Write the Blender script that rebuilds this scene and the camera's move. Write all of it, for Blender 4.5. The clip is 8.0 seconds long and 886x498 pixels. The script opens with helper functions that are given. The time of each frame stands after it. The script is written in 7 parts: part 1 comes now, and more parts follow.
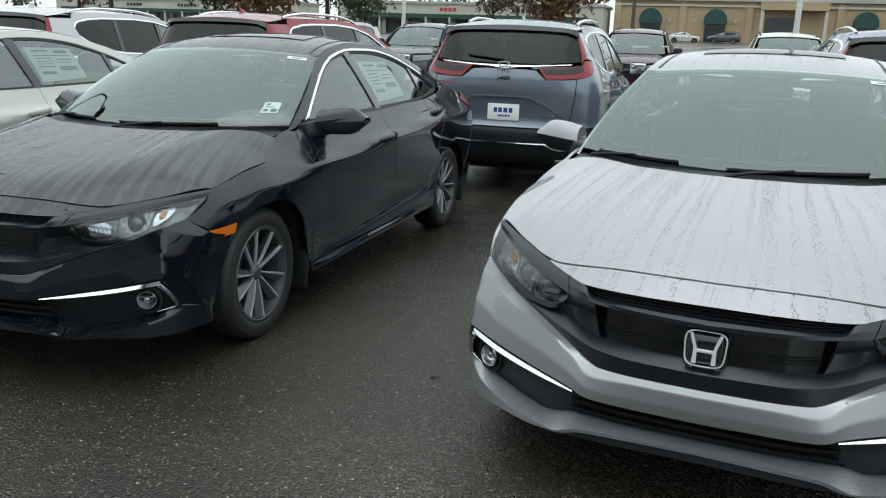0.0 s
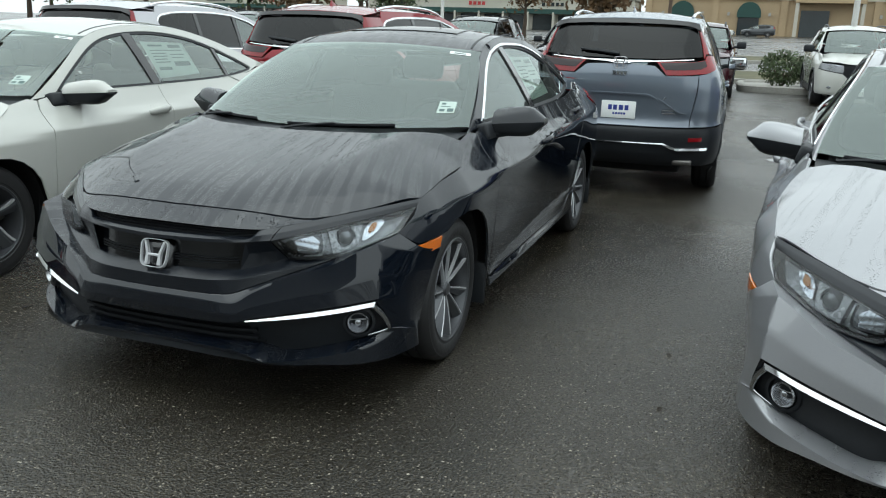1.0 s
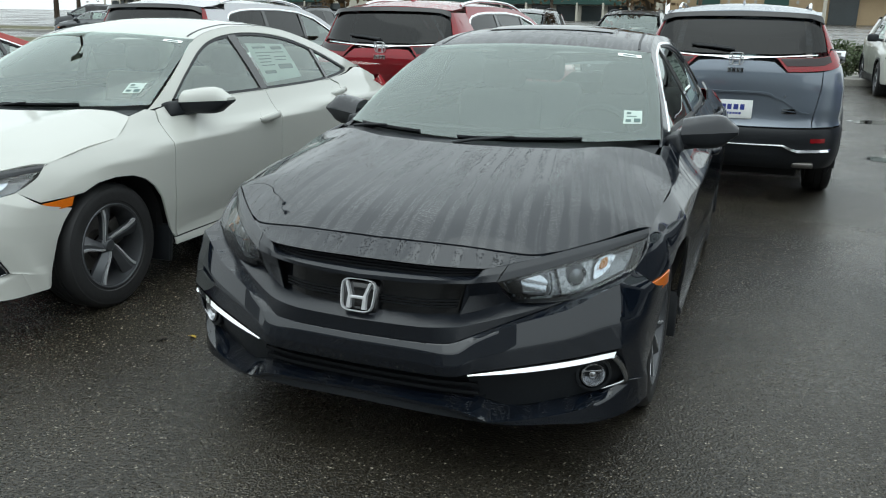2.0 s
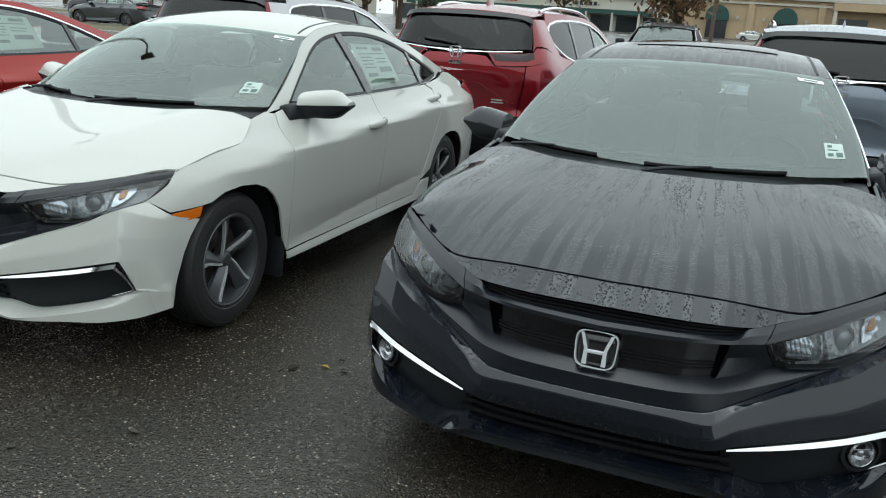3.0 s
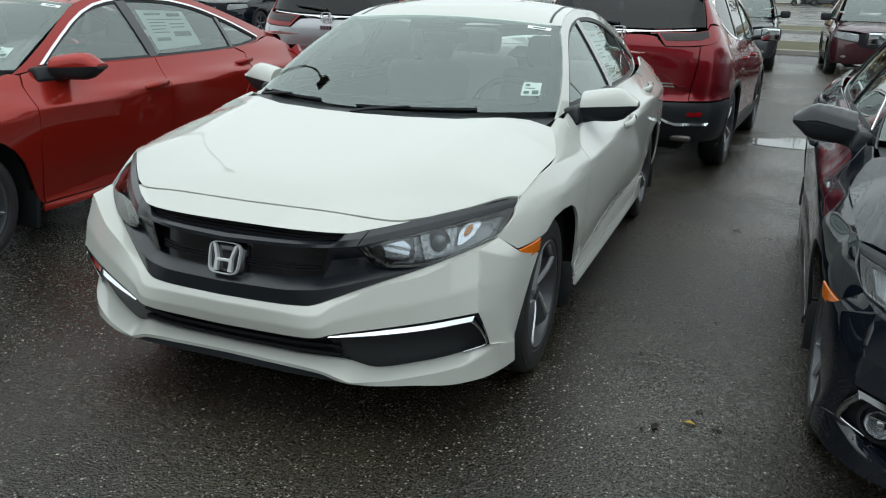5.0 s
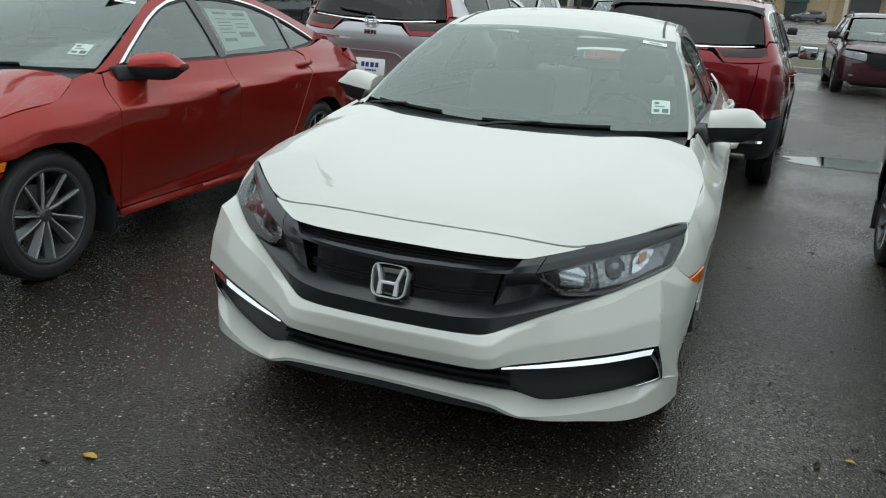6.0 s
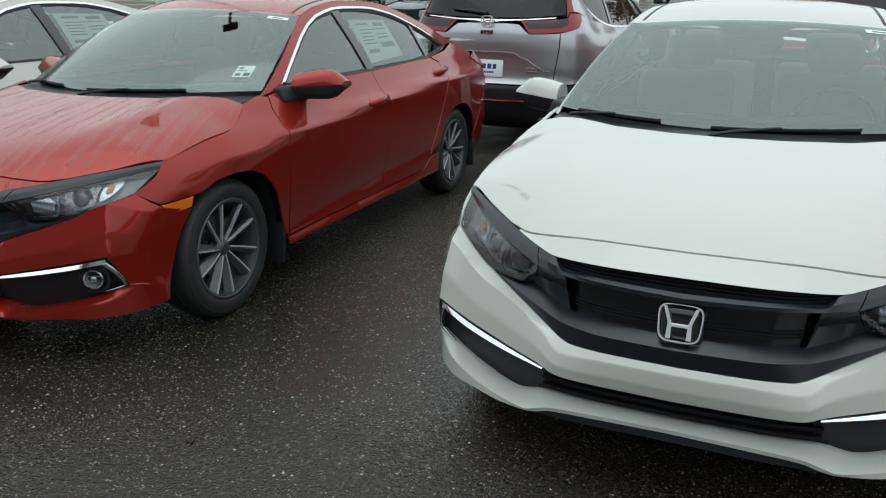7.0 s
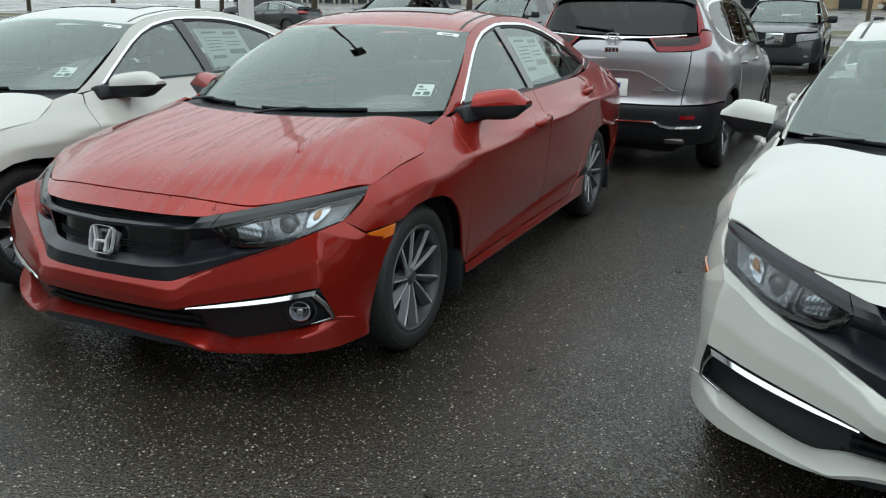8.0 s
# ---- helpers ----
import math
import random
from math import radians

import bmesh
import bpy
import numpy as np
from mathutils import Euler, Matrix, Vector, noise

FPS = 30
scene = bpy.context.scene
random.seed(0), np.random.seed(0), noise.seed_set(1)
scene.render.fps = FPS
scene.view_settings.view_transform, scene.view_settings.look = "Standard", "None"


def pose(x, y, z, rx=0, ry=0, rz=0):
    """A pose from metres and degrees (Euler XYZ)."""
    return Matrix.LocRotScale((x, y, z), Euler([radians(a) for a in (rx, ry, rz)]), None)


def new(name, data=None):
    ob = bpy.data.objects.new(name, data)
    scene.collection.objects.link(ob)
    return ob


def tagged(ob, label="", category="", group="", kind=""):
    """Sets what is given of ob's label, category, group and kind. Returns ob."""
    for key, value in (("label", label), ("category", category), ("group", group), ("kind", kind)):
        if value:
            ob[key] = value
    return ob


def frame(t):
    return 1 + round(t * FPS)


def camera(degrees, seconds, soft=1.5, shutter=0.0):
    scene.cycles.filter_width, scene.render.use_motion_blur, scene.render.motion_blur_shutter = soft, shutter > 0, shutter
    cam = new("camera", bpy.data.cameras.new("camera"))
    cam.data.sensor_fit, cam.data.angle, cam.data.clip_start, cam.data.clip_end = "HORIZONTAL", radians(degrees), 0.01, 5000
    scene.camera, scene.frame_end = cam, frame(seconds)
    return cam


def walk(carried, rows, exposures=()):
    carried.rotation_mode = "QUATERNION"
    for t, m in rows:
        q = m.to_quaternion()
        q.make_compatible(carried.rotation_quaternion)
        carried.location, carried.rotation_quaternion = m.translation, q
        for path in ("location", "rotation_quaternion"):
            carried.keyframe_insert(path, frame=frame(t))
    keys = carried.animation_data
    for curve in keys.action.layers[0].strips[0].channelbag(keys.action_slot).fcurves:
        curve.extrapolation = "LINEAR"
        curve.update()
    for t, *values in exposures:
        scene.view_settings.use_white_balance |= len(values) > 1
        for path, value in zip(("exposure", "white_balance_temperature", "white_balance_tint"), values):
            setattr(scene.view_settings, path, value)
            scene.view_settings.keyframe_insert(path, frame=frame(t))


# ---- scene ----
from mathutils.geometry import delaunay_2d_cdt

cam = camera(57.05, 8.0, soft=1.1)
ROWS = [
    (0.0, -1.051, 1.451, 1.399, 75.73, -1.85, 17.53),
    (0.5, -1.475, 1.443, 1.386, 75.59, -3.31, 17.46),
    (1.0, -1.909, 1.532, 1.375, 75.26, -1.80, 19.17),
    (2.5, -3.112, 1.744, 1.407, 74.58, -1.56, 21.02),
    (3.0, -3.504, 1.778, 1.398, 74.76, -3.93, 20.65),
    (3.5, -3.854, 1.809, 1.401, 74.73, -3.49, 21.60),
    (4.0, -4.223, 1.891, 1.402, 74.10, -2.59, 21.99),
    (5.5, -5.208, 1.829, 1.389, 72.85, -2.05, 21.33),
    (6.0, -5.516, 1.791, 1.386, 73.31, -3.95, 20.39),
    (6.5, -5.827, 1.776, 1.386, 73.25, -2.99, 21.53),
    (7.0, -6.196, 1.831, 1.406, 72.74, -0.67, 23.73),
    (7.5, -6.546, 1.795, 1.389, 72.89, -2.44, 22.77),
    (8.0, -6.899, 1.774, 1.391, 73.79, -0.83, 26.97),
]
walk(cam, [(r[0], pose(*r[1:])) for r in ROWS], [(0.0, 0.04), (1.0, 0.18), (2.5, 0.14), (4.0, 0.02), (5.5, -0.04), (6.5, -0.12), (7.2, -0.10), (8.0, 0.02)])

# overcast sky
world = bpy.data.worlds.new("overcast")
scene.world = world
world.use_nodes = True
wn = world.node_tree.nodes
wl = world.node_tree.links
sky = wn.new("ShaderNodeTexSky")
sky.sky_type, sky.sun_disc = "NISHITA", False
sky.sun_elevation, sky.sun_rotation = radians(78), radians(200)
sky.air_density, sky.dust_density, sky.ozone_density = 1.0, 6.0, 1.0
grey = wn.new("ShaderNodeHueSaturation")
grey.inputs["Saturation"].default_value = 0.10
wl.new(sky.outputs[0], grey.inputs["Color"])
tint = wn.new("ShaderNodeMix")
tint.data_type, tint.blend_type = "RGBA", "MULTIPLY"
tint.inputs["Factor"].default_value = 1.0
tint.inputs["B"].default_value = (0.89, 1.0, 1.025, 1)
# an even cloud layer over the clear sky
cloud = wn.new("ShaderNodeMix")
cloud.data_type = "RGBA"
cloud.inputs["Factor"].default_value = 0.85
# overcast sky: a thin layer, brighter overhead
way = wn.new("ShaderNodeTexCoord")
split = wn.new("ShaderNodeSeparateXYZ")
wl.new(way.outputs["Generated"], split.inputs[0])
rise = wn.new("ShaderNodeMapRange")
rise.inputs["From Min"].default_value, rise.inputs["From Max"].default_value = 0.0, 1.0
rise.inputs["To Min"].default_value, rise.inputs["To Max"].default_value = 8.0, 11.4
wl.new(split.outputs["Z"], rise.inputs["Value"])
wl.new(rise.outputs[0], cloud.inputs["B"])
wl.new(grey.outputs[0], cloud.inputs["A"])
wl.new(cloud.outputs["Result"], tint.inputs["A"])
wl.new(tint.outputs["Result"], wn["Background"].inputs[0])
wn["Background"].inputs[1].default_value = 0.145
sun = new("sun", bpy.data.lights.new("sun", "SUN"))
sun.data.energy, sun.data.angle, sun.data.color = 0.35, radians(60), (0.92, 1.0, 0.97)
sun.matrix_world = pose(0, 0, 30, 12, 0, -20)

# ---- materials ----
def material(name, color, rough=0.5, metal=0.0, coat=0.0, grain=0.0, scale=40.0, bump=0.0, var=0.0):
    """A surface with two scales of unevenness in its tone and a fine relief."""
    m = bpy.data.materials.new(name)
    m.use_nodes = True
    n, l = m.node_tree.nodes, m.node_tree.links
    b = n["Principled BSDF"]
    b.inputs["Base Color"].default_value = (*color, 1)
    b.inputs["Roughness"].default_value = rough
    b.inputs["Metallic"].default_value = metal
    b.inputs["Coat Weight"].default_value = coat
    b.inputs["Coat Roughness"].default_value = 0.04
    if var or bump or grain:
        tc = n.new("ShaderNodeTexCoord")
        fine, broad = n.new("ShaderNodeTexNoise"), n.new("ShaderNodeTexNoise")
        fine.inputs["Scale"].default_value, broad.inputs["Scale"].default_value = scale, scale * 0.06
        fine.inputs["Detail"].default_value = 4
        for t in (fine, broad):
            l.new(tc.outputs["Object"], t.inputs["Vector"])
        mix = n.new("ShaderNodeMath")
        mix.operation = "ADD"
        l.new(fine.outputs[0], mix.inputs[0])
        l.new(broad.outputs[0], mix.inputs[1])
        ramp = n.new("ShaderNodeMapRange")
        ramp.inputs["From Min"].default_value, ramp.inputs["From Max"].default_value = 0.6, 1.4
        ramp.inputs["To Min"].default_value, ramp.inputs["To Max"].default_value = 1 - var, 1 + var
        l.new(mix.outputs[0], ramp.inputs["Value"])
        mul = n.new("ShaderNodeVectorMath")
        mul.operation = "SCALE"
        mul.inputs[0].default_value = color
        l.new(ramp.outputs[0], mul.inputs["Scale"])
        l.new(mul.outputs[0], b.inputs["Base Color"])
        if grain:
            r2 = n.new("ShaderNodeMapRange")
            r2.inputs["From Min"].default_value, r2.inputs["From Max"].default_value = 0.6, 1.4
            r2.inputs["To Min"].default_value, r2.inputs["To Max"].default_value = max(0.02, rough - grain), rough + grain
            l.new(mix.outputs[0], r2.inputs["Value"])
            l.new(r2.outputs[0], b.inputs["Roughness"])
        if bump:
            bp = n.new("ShaderNodeBump")
            bp.inputs["Strength"].default_value, bp.inputs["Distance"].default_value = bump, 0.002
            l.new(fine.outputs[0], bp.inputs["Height"])
            l.new(bp.outputs[0], b.inputs["Normal"])
    return m


def car_paint(name, color, flake=0.0, wet=1.0, base_rough=0.35, streak=0.0, ior=1.65):
    """Clear-coated paint; wet > 0 strews rain beads and run-off streaks over the surfaces that face up."""
    m = bpy.data.materials.new(name)
    m.use_nodes = True
    n, l = m.node_tree.nodes, m.node_tree.links
    b = n["Principled BSDF"]
    b.inputs["Base Color"].default_value = (*color, 1)
    b.inputs["Metallic"].default_value = flake
    b.inputs["Roughness"].default_value = base_rough
    b.inputs["Specular IOR Level"].default_value = 0.0
    b.inputs["Coat Weight"].default_value = 1.0
    b.inputs["Coat Roughness"].default_value = 0.02
    b.inputs["Coat IOR"].default_value = ior
    tc = n.new("ShaderNodeTexCoord")
    if flake:
        fl = n.new("ShaderNodeTexNoise")
        fl.inputs["Scale"].default_value = 900
        l.new(tc.outputs["Object"], fl.inputs["Vector"])
        mr = n.new("ShaderNodeMapRange")
        mr.inputs["To Min"].default_value, mr.inputs["To Max"].default_value = 0.75, 1.25
        l.new(fl.outputs[0], mr.inputs["Value"])
        sc = n.new("ShaderNodeVectorMath")
        sc.operation = "SCALE"
        sc.inputs[0].default_value = color
        l.new(mr.outputs[0], sc.inputs["Scale"])
        l.new(sc.outputs[0], b.inputs["Base Color"])
    if wet:
        # streaks run down the bonnet and doors; beads sit inside them
        st = n.new("ShaderNodeMapping")
        st.inputs["Scale"].default_value = (27, 0.6, 0.6)
        # the runs spread towards the front
        xyz, fan, wide, pack = n.new("ShaderNodeSeparateXYZ"), n.new("ShaderNodeMath"), n.new("ShaderNodeMath"), n.new("ShaderNodeCombineXYZ")
        l.new(tc.outputs["Object"], xyz.inputs[0])
        fan.operation, wide.operation = "MULTIPLY_ADD", "MULTIPLY"
        fan.inputs[1].default_value, fan.inputs[2].default_value = 0.5, 1.4
        l.new(xyz.outputs[1], fan.inputs[0])
        l.new(xyz.outputs[0], wide.inputs[0])
        l.new(fan.outputs[0], wide.inputs[1])
        for k, src in enumerate((wide.outputs[0], xyz.outputs[1], xyz.outputs[2])):
            l.new(src, pack.inputs[k])
        l.new(pack.outputs[0], st.inputs["Vector"])
        wob = n.new("ShaderNodeTexNoise")
        wob.inputs["Scale"].default_value = 3.0
        l.new(tc.outputs["Object"], wob.inputs["Vector"])
        add = n.new("ShaderNodeVectorMath")
        add.operation = "ADD"
        l.new(st.outputs[0], add.inputs[0])
        ws = n.new("ShaderNodeVectorMath")
        ws.operation = "SCALE"
        ws.inputs["Scale"].default_value = 0.9
        l.new(wob.outputs["Color"], ws.inputs[0])
        l.new(ws.outputs[0], add.inputs[1])
        sn = n.new("ShaderNodeTexNoise")
        sn.inputs["Scale"].default_value, sn.inputs["Detail"].default_value = 1.0, 2.0
        l.new(add.outputs[0], sn.inputs["Vector"])
        mask = n.new("ShaderNodeMapRange")
        mask.interpolation_type = "SMOOTHSTEP"
        mask.inputs["From Min"].default_value, mask.inputs["From Max"].default_value = 0.45 + streak, 0.60 + streak
        l.new(sn.outputs[0], mask.inputs["Value"])
        up = n.new("ShaderNodeNewGeometry")
        sep = n.new("ShaderNodeSeparateXYZ")
        l.new(up.outputs["Normal"], sep.inputs[0])
        lie = n.new("ShaderNodeMapRange")
        lie.inputs["From Min"].default_value, lie.inputs["From Max"].default_value = 0.62, 0.94
        l.new(sep.outputs["Z"], lie.inputs["Value"])
        beads = n.new("ShaderNodeTexVoronoi")
        beads.inputs["Scale"].default_value = 135
        l.new(tc.outputs["Object"], beads.inputs["Vector"])
        bm_ = n.new("ShaderNodeMapRange")
        bm_.interpolation_type = "SMOOTHSTEP"
        bm_.inputs["From Min"].default_value, bm_.inputs["From Max"].default_value = 0.42, 0.14
        l.new(beads.outputs["Distance"], bm_.inputs["Value"])
        m1 = n.new("ShaderNodeMath")
        m1.operation = "MULTIPLY"
        l.new(bm_.outputs[0], m1.inputs[0])
        l.new(mask.outputs[0], m1.inputs[1])
        m2 = n.new("ShaderNodeMath")
        m2.operation = "MULTIPLY"
        l.new(m1.outputs[0], m2.inputs[0])
        l.new(lie.outputs[0], m2.inputs[1])
        bp = n.new("ShaderNodeBump")
        bp.inputs["Strength"].default_value, bp.inputs["Distance"].default_value = 1.0, 0.0065 * wet
        l.new(m2.outputs[0], bp.inputs["Height"])
        l.new(bp.outputs[0], b.inputs["Normal"])
        l.new(bp.outputs[0], b.inputs["Coat Normal"])
        # thin runs down the flanks
        fm = n.new("ShaderNodeMapping")
        fm.inputs["Scale"].default_value = (3, 34, 2.0)
        l.new(tc.outputs["Object"], fm.inputs["Vector"])
        fn = n.new("ShaderNodeTexNoise")
        fn.inputs["Scale"].default_value, fn.inputs["Detail"].default_value = 1.0, 2.0
        l.new(fm.outputs[0], fn.inputs["Vector"])
        fmask = n.new("ShaderNodeMapRange")
        fmask.interpolation_type = "SMOOTHSTEP"
        fmask.inputs["From Min"].default_value, fmask.inputs["From Max"].default_value = 0.48, 0.64
        l.new(fn.outputs[0], fmask.inputs["Value"])
        fsc = n.new("ShaderNodeMath")
        fsc.operation = "MULTIPLY"
        lean = n.new("ShaderNodeMapRange")
        lean.inputs["From Min"].default_value, lean.inputs["From Max"].default_value = 0.16, 0.36
        lean.inputs["To Max"].default_value = 3.5
        l.new(sep.outputs["Z"], lean.inputs["Value"])
        aft, hold = n.new("ShaderNodeMapRange"), n.new("ShaderNodeMath")
        aft.inputs["From Min"].default_value, aft.inputs["From Max"].default_value = -.10, .15
        l.new(xyz.outputs[1], aft.inputs["Value"])
        hold.operation = "MULTIPLY"
        l.new(lean.outputs[0], hold.inputs[0])
        l.new(aft.outputs[0], hold.inputs[1])
        l.new(hold.outputs[0], fsc.inputs[1])
        l.new(fmask.outputs[0], fsc.inputs[0])
        both_runs = n.new("ShaderNodeMix")
        l.new(lie.outputs[0], both_runs.inputs["Factor"])
        l.new(fsc.outputs[0], both_runs.inputs["A"])
        l.new(mask.outputs[0], both_runs.inputs["B"])
        rr = n.new("ShaderNodeMath")
        rr.operation = "MULTIPLY_ADD"
        rr.inputs[1].default_value, rr.inputs[2].default_value = 0.05 * wet, 0.012
        l.new(both_runs.outputs["Result"], rr.inputs[0])
        l.new(rr.outputs[0], b.inputs["Coat Roughness"])
        # standing water in the runs throws back more of the sky
        film = n.new("ShaderNodeMath")
        film.operation = "MULTIPLY"
        l.new(mask.outputs[0], film.inputs[0])
        l.new(lie.outputs[0], film.inputs[1])
        gloss = n.new("ShaderNodeMath")
        gloss.operation = "MULTIPLY_ADD"
        gloss.inputs[1].default_value, gloss.inputs[2].default_value = 0.17 * wet, ior
        l.new(film.outputs[0], gloss.inputs[0])
        l.new(gloss.outputs[0], b.inputs["Coat IOR"])
    return m


def glass(name, tint, rough=0.0, ior=1.5, sheen=(1, 1, 1)):
    """Thin glazing: tinted see-through, with a mirror that grows towards grazing."""
    m = bpy.data.materials.new(name)
    m.use_nodes = True
    n, l = m.node_tree.nodes, m.node_tree.links
    n.remove(n["Principled BSDF"])
    tr, gl, mx, fr = n.new("ShaderNodeBsdfTransparent"), n.new("ShaderNodeBsdfGlossy"), n.new("ShaderNodeMixShader"), n.new("ShaderNodeFresnel")
    tr.inputs[0].default_value = (*tint, 1)
    gl.inputs["Roughness"].default_value = rough
    gl.inputs["Color"].default_value = (*sheen, 1)
    fr.inputs["IOR"].default_value = ior
    l.new(fr.outputs[0], mx.inputs[0])
    l.new(tr.outputs[0], mx.inputs[1])
    l.new(gl.outputs[0], mx.inputs[2])
    l.new(mx.outputs[0], n["Material Output"].inputs["Surface"])
    return m


SILVER = car_paint("silver_paint", (0.35, 0.355, 0.37), 0.6, 0.6, 0.40, 0.03)
BLACK = car_paint("black_paint", (0.0045, 0.0068, 0.0115), 0.0, 1.3, 0.3, 0.0, 1.6)
WHITE = car_paint("white_paint", (0.52, 0.525, 0.49), 0.0, 0.0, 0.3)
RED = car_paint("red_paint", (0.28, 0.015, 0.009), 0.5, 0.7, 0.28, 0.02, 1.45)
DEEP_RED = car_paint("deep_red_paint", (0.22, 0.010, 0.016), 0.6, 0.4, 0.3, 0.0, 1.5)
BLUE_GREY = car_paint("blue_grey_paint", (0.165, 0.195, 0.235), 0.4, 0.4, 0.34)
GREY_SILVER = car_paint("grey_silver_paint", (0.42, 0.42, 0.44), 0.7, 0.4, 0.34)
DARK_GREY = car_paint("dark_grey_paint", (0.05, 0.055, 0.06), 0.4, 0.3, 0.34)
MAROON = car_paint("maroon_paint", (0.055, 0.012, 0.018), 0.3, 0.3, 0.34)
NIGHT_BLUE = car_paint("night_blue_paint", (0.03, 0.04, 0.16), 0.3, 0.3, 0.34)
PLASTIC = material("black_plastic", (0.013, 0.015, 0.018), 0.45, 0, 0, 0.08, 60, 0.25, 0.25)
PLASTIC.node_tree.nodes["Principled BSDF"].inputs["Specular IOR Level"].default_value = 0.35
SATIN = material("satin_dark_trim", (0.008, 0.010, 0.014), 0.20, 0.0, 0.0, 0.06, 300, 0.2, 0.2)
SATIN.node_tree.nodes["Principled BSDF"].inputs["Specular IOR Level"].default_value = 0.5
PIANO = material("gloss_black_trim", (0.006, 0.006, 0.007), 0.08, 0, 0.6, 0.03, 30, 0.0, 0.2)
MESH = material("grille_mesh", (0.009, 0.010, 0.012), 0.7, 0, 0, 0.0, 120, 0.0, 0.3)
MESH.node_tree.nodes["Principled BSDF"].inputs["Specular IOR Level"].default_value = 0.2
# near-black colour stands in for the shade inside and under the bodies
SHADOW = material("body_inner_shade", (0.010, 0.010, 0.011), 0.8, 0, 0, 0.1, 40, 0.2, 0.2)
CHROME = material("chrome", (0.85, 0.86, 0.88), 0.06, 1.0, 0, 0.03, 90, 0.02, 0.03)
RUBBER = material("tyre_rubber", (0.020, 0.020, 0.021), 0.55, 0, 0, 0.15, 50, 0.4, 0.3)
MACHINED = material("machined_alloy", (0.68, 0.69, 0.71), 0.22, 0.5, 0, 0.04, 40, 0.0, 0.04)
GUNMETAL = material("gunmetal_alloy", (0.085, 0.089, 0.097), 0.34, 0.4, 0.15, 0.05, 30, 0.0, 0.10)
DARK_ALLOY = material("dark_alloy", (0.085, 0.088, 0.095), 0.35, 0.5, 0.0, 0.06, 200, 0.05, 0.15)
STEEL = material("brake_steel", (0.20, 0.19, 0.18), 0.4, 0.9, 0, 0.12, 60, 0.2, 0.2)
AMBER = material("amber_lens", (0.62, 0.14, 0.008), 0.15, 0, 0.8, 0.05, 150, 0.1, 0.15)
RED_LENS = material("red_lens", (0.24, 0.003, 0.007), 0.10, 0, 0.3, 0.05, 80, 0.05, 0.25)
DARK_RED_LENS = material("smoked_red_lens", (0.014, 0.002, 0.003), 0.08, 0, 0.2, 0.04, 80, 0.05, 0.3)
GLOSS = material("dark_gloss_panel", (0.004, 0.0045, 0.0055), 0.12, 0, 0, 0.04, 60, 0.02, 0.2)
EMBLEM = material("emblem_chrome", (0.72, 0.73, 0.75), 0.18, 0.45, 0.5, 0.04, 90, 0.02, 0.05)
BRIGHT = material("satin_chrome", (0.52, 0.53, 0.55), 0.2, 1.0, 0, 0.04, 90, 0.02, 0.03)
REFLECTOR = material("lamp_reflector", (0.55, 0.57, 0.60), 0.07, 1.0, 0, 0.08, 220, 0.3, 0.1)
FOG_LAMP = material("fog_lamp_glass", (0.42, 0.43, 0.45), 0.12, 0.9, 0.3, 0.08, 220, 0.3, 0.1)
LAMP_HOUSE = material("lamp_housing", (0.23, 0.24, 0.25), 0.30, 0.35, 0, 0.1, 60, 0.1, 0.3)
PROJECTOR = material("projector_glass", (0.20, 0.21, 0.22), 0.10, 0.6, 0.5, 0.05, 60, 0.05, 0.2)
LAMP_TRIM = material("lamp_trim", (0.36, 0.37, 0.38), 0.28, 0.4, 0, 0.08, 60, 0.05, 0.2)
AMBER_LAMP = material("amber_bulb_cover", (0.42, 0.17, 0.04), 0.2, 0.3, 0.5, 0.05, 220, 0.3, 0.3)
LENS = glass("lamp_lens", (0.90, 0.93, 0.95), 0.0, 1.58)
SCREEN_GLASS = glass("windshield_glass", (0.78, 0.88, 0.83), 0.0, 2.3, (0.90, 1.0, 0.96))
SIDE_GLASS = glass("side_glass", (0.74, 0.84, 0.79), 0.0, 2.35, (0.92, 1.0, 0.97))
PRIVACY = glass("privacy_glass", (0.035, 0.04, 0.045), 0.0, 1.45)
CABIN = material("dark_cabin_plastic", (0.05, 0.052, 0.054), 0.6, 0, 0, 0.1, 80, 0.3, 0.2)
HEADLINER = material("headliner_cloth", (0.22, 0.22, 0.21), 0.95, 0, 0, 0.03, 300, 0.3, 0.1)
CLOTH_DARK = material("grey_seat_cloth", (0.10, 0.10, 0.105), 0.9, 0, 0, 0.05, 260, 0.5, 0.2)
CLOTH_IVORY = material("ivory_seat_cloth", (0.42, 0.40, 0.35), 0.85, 0, 0, 0.05, 260, 0.5, 0.15)
PAPER = material("sticker_paper", (0.88, 0.90, 0.88), 0.6, 0, 0, 0.05, 90, 0.1, 0.05)
STICKER = material("pale_green_sticker", (0.50, 0.60, 0.55), 0.5, 0, 0, 0.05, 90, 0.1, 0.05)
INK = material("sticker_ink", (0.10, 0.16, 0.15), 0.6, 0, 0, 0.05, 90, 0.1, 0.2)
PLATE_BLUE = material("plate_blue_ink", (0.03, 0.05, 0.28), 0.5, 0, 0, 0.05, 90, 0.05, 0.1)
MIRROR_GLASS = material("mirror_silver", (0.8, 0.82, 0.84), 0.02, 1.0, 0, 0.01, 30, 0.0, 0.02)


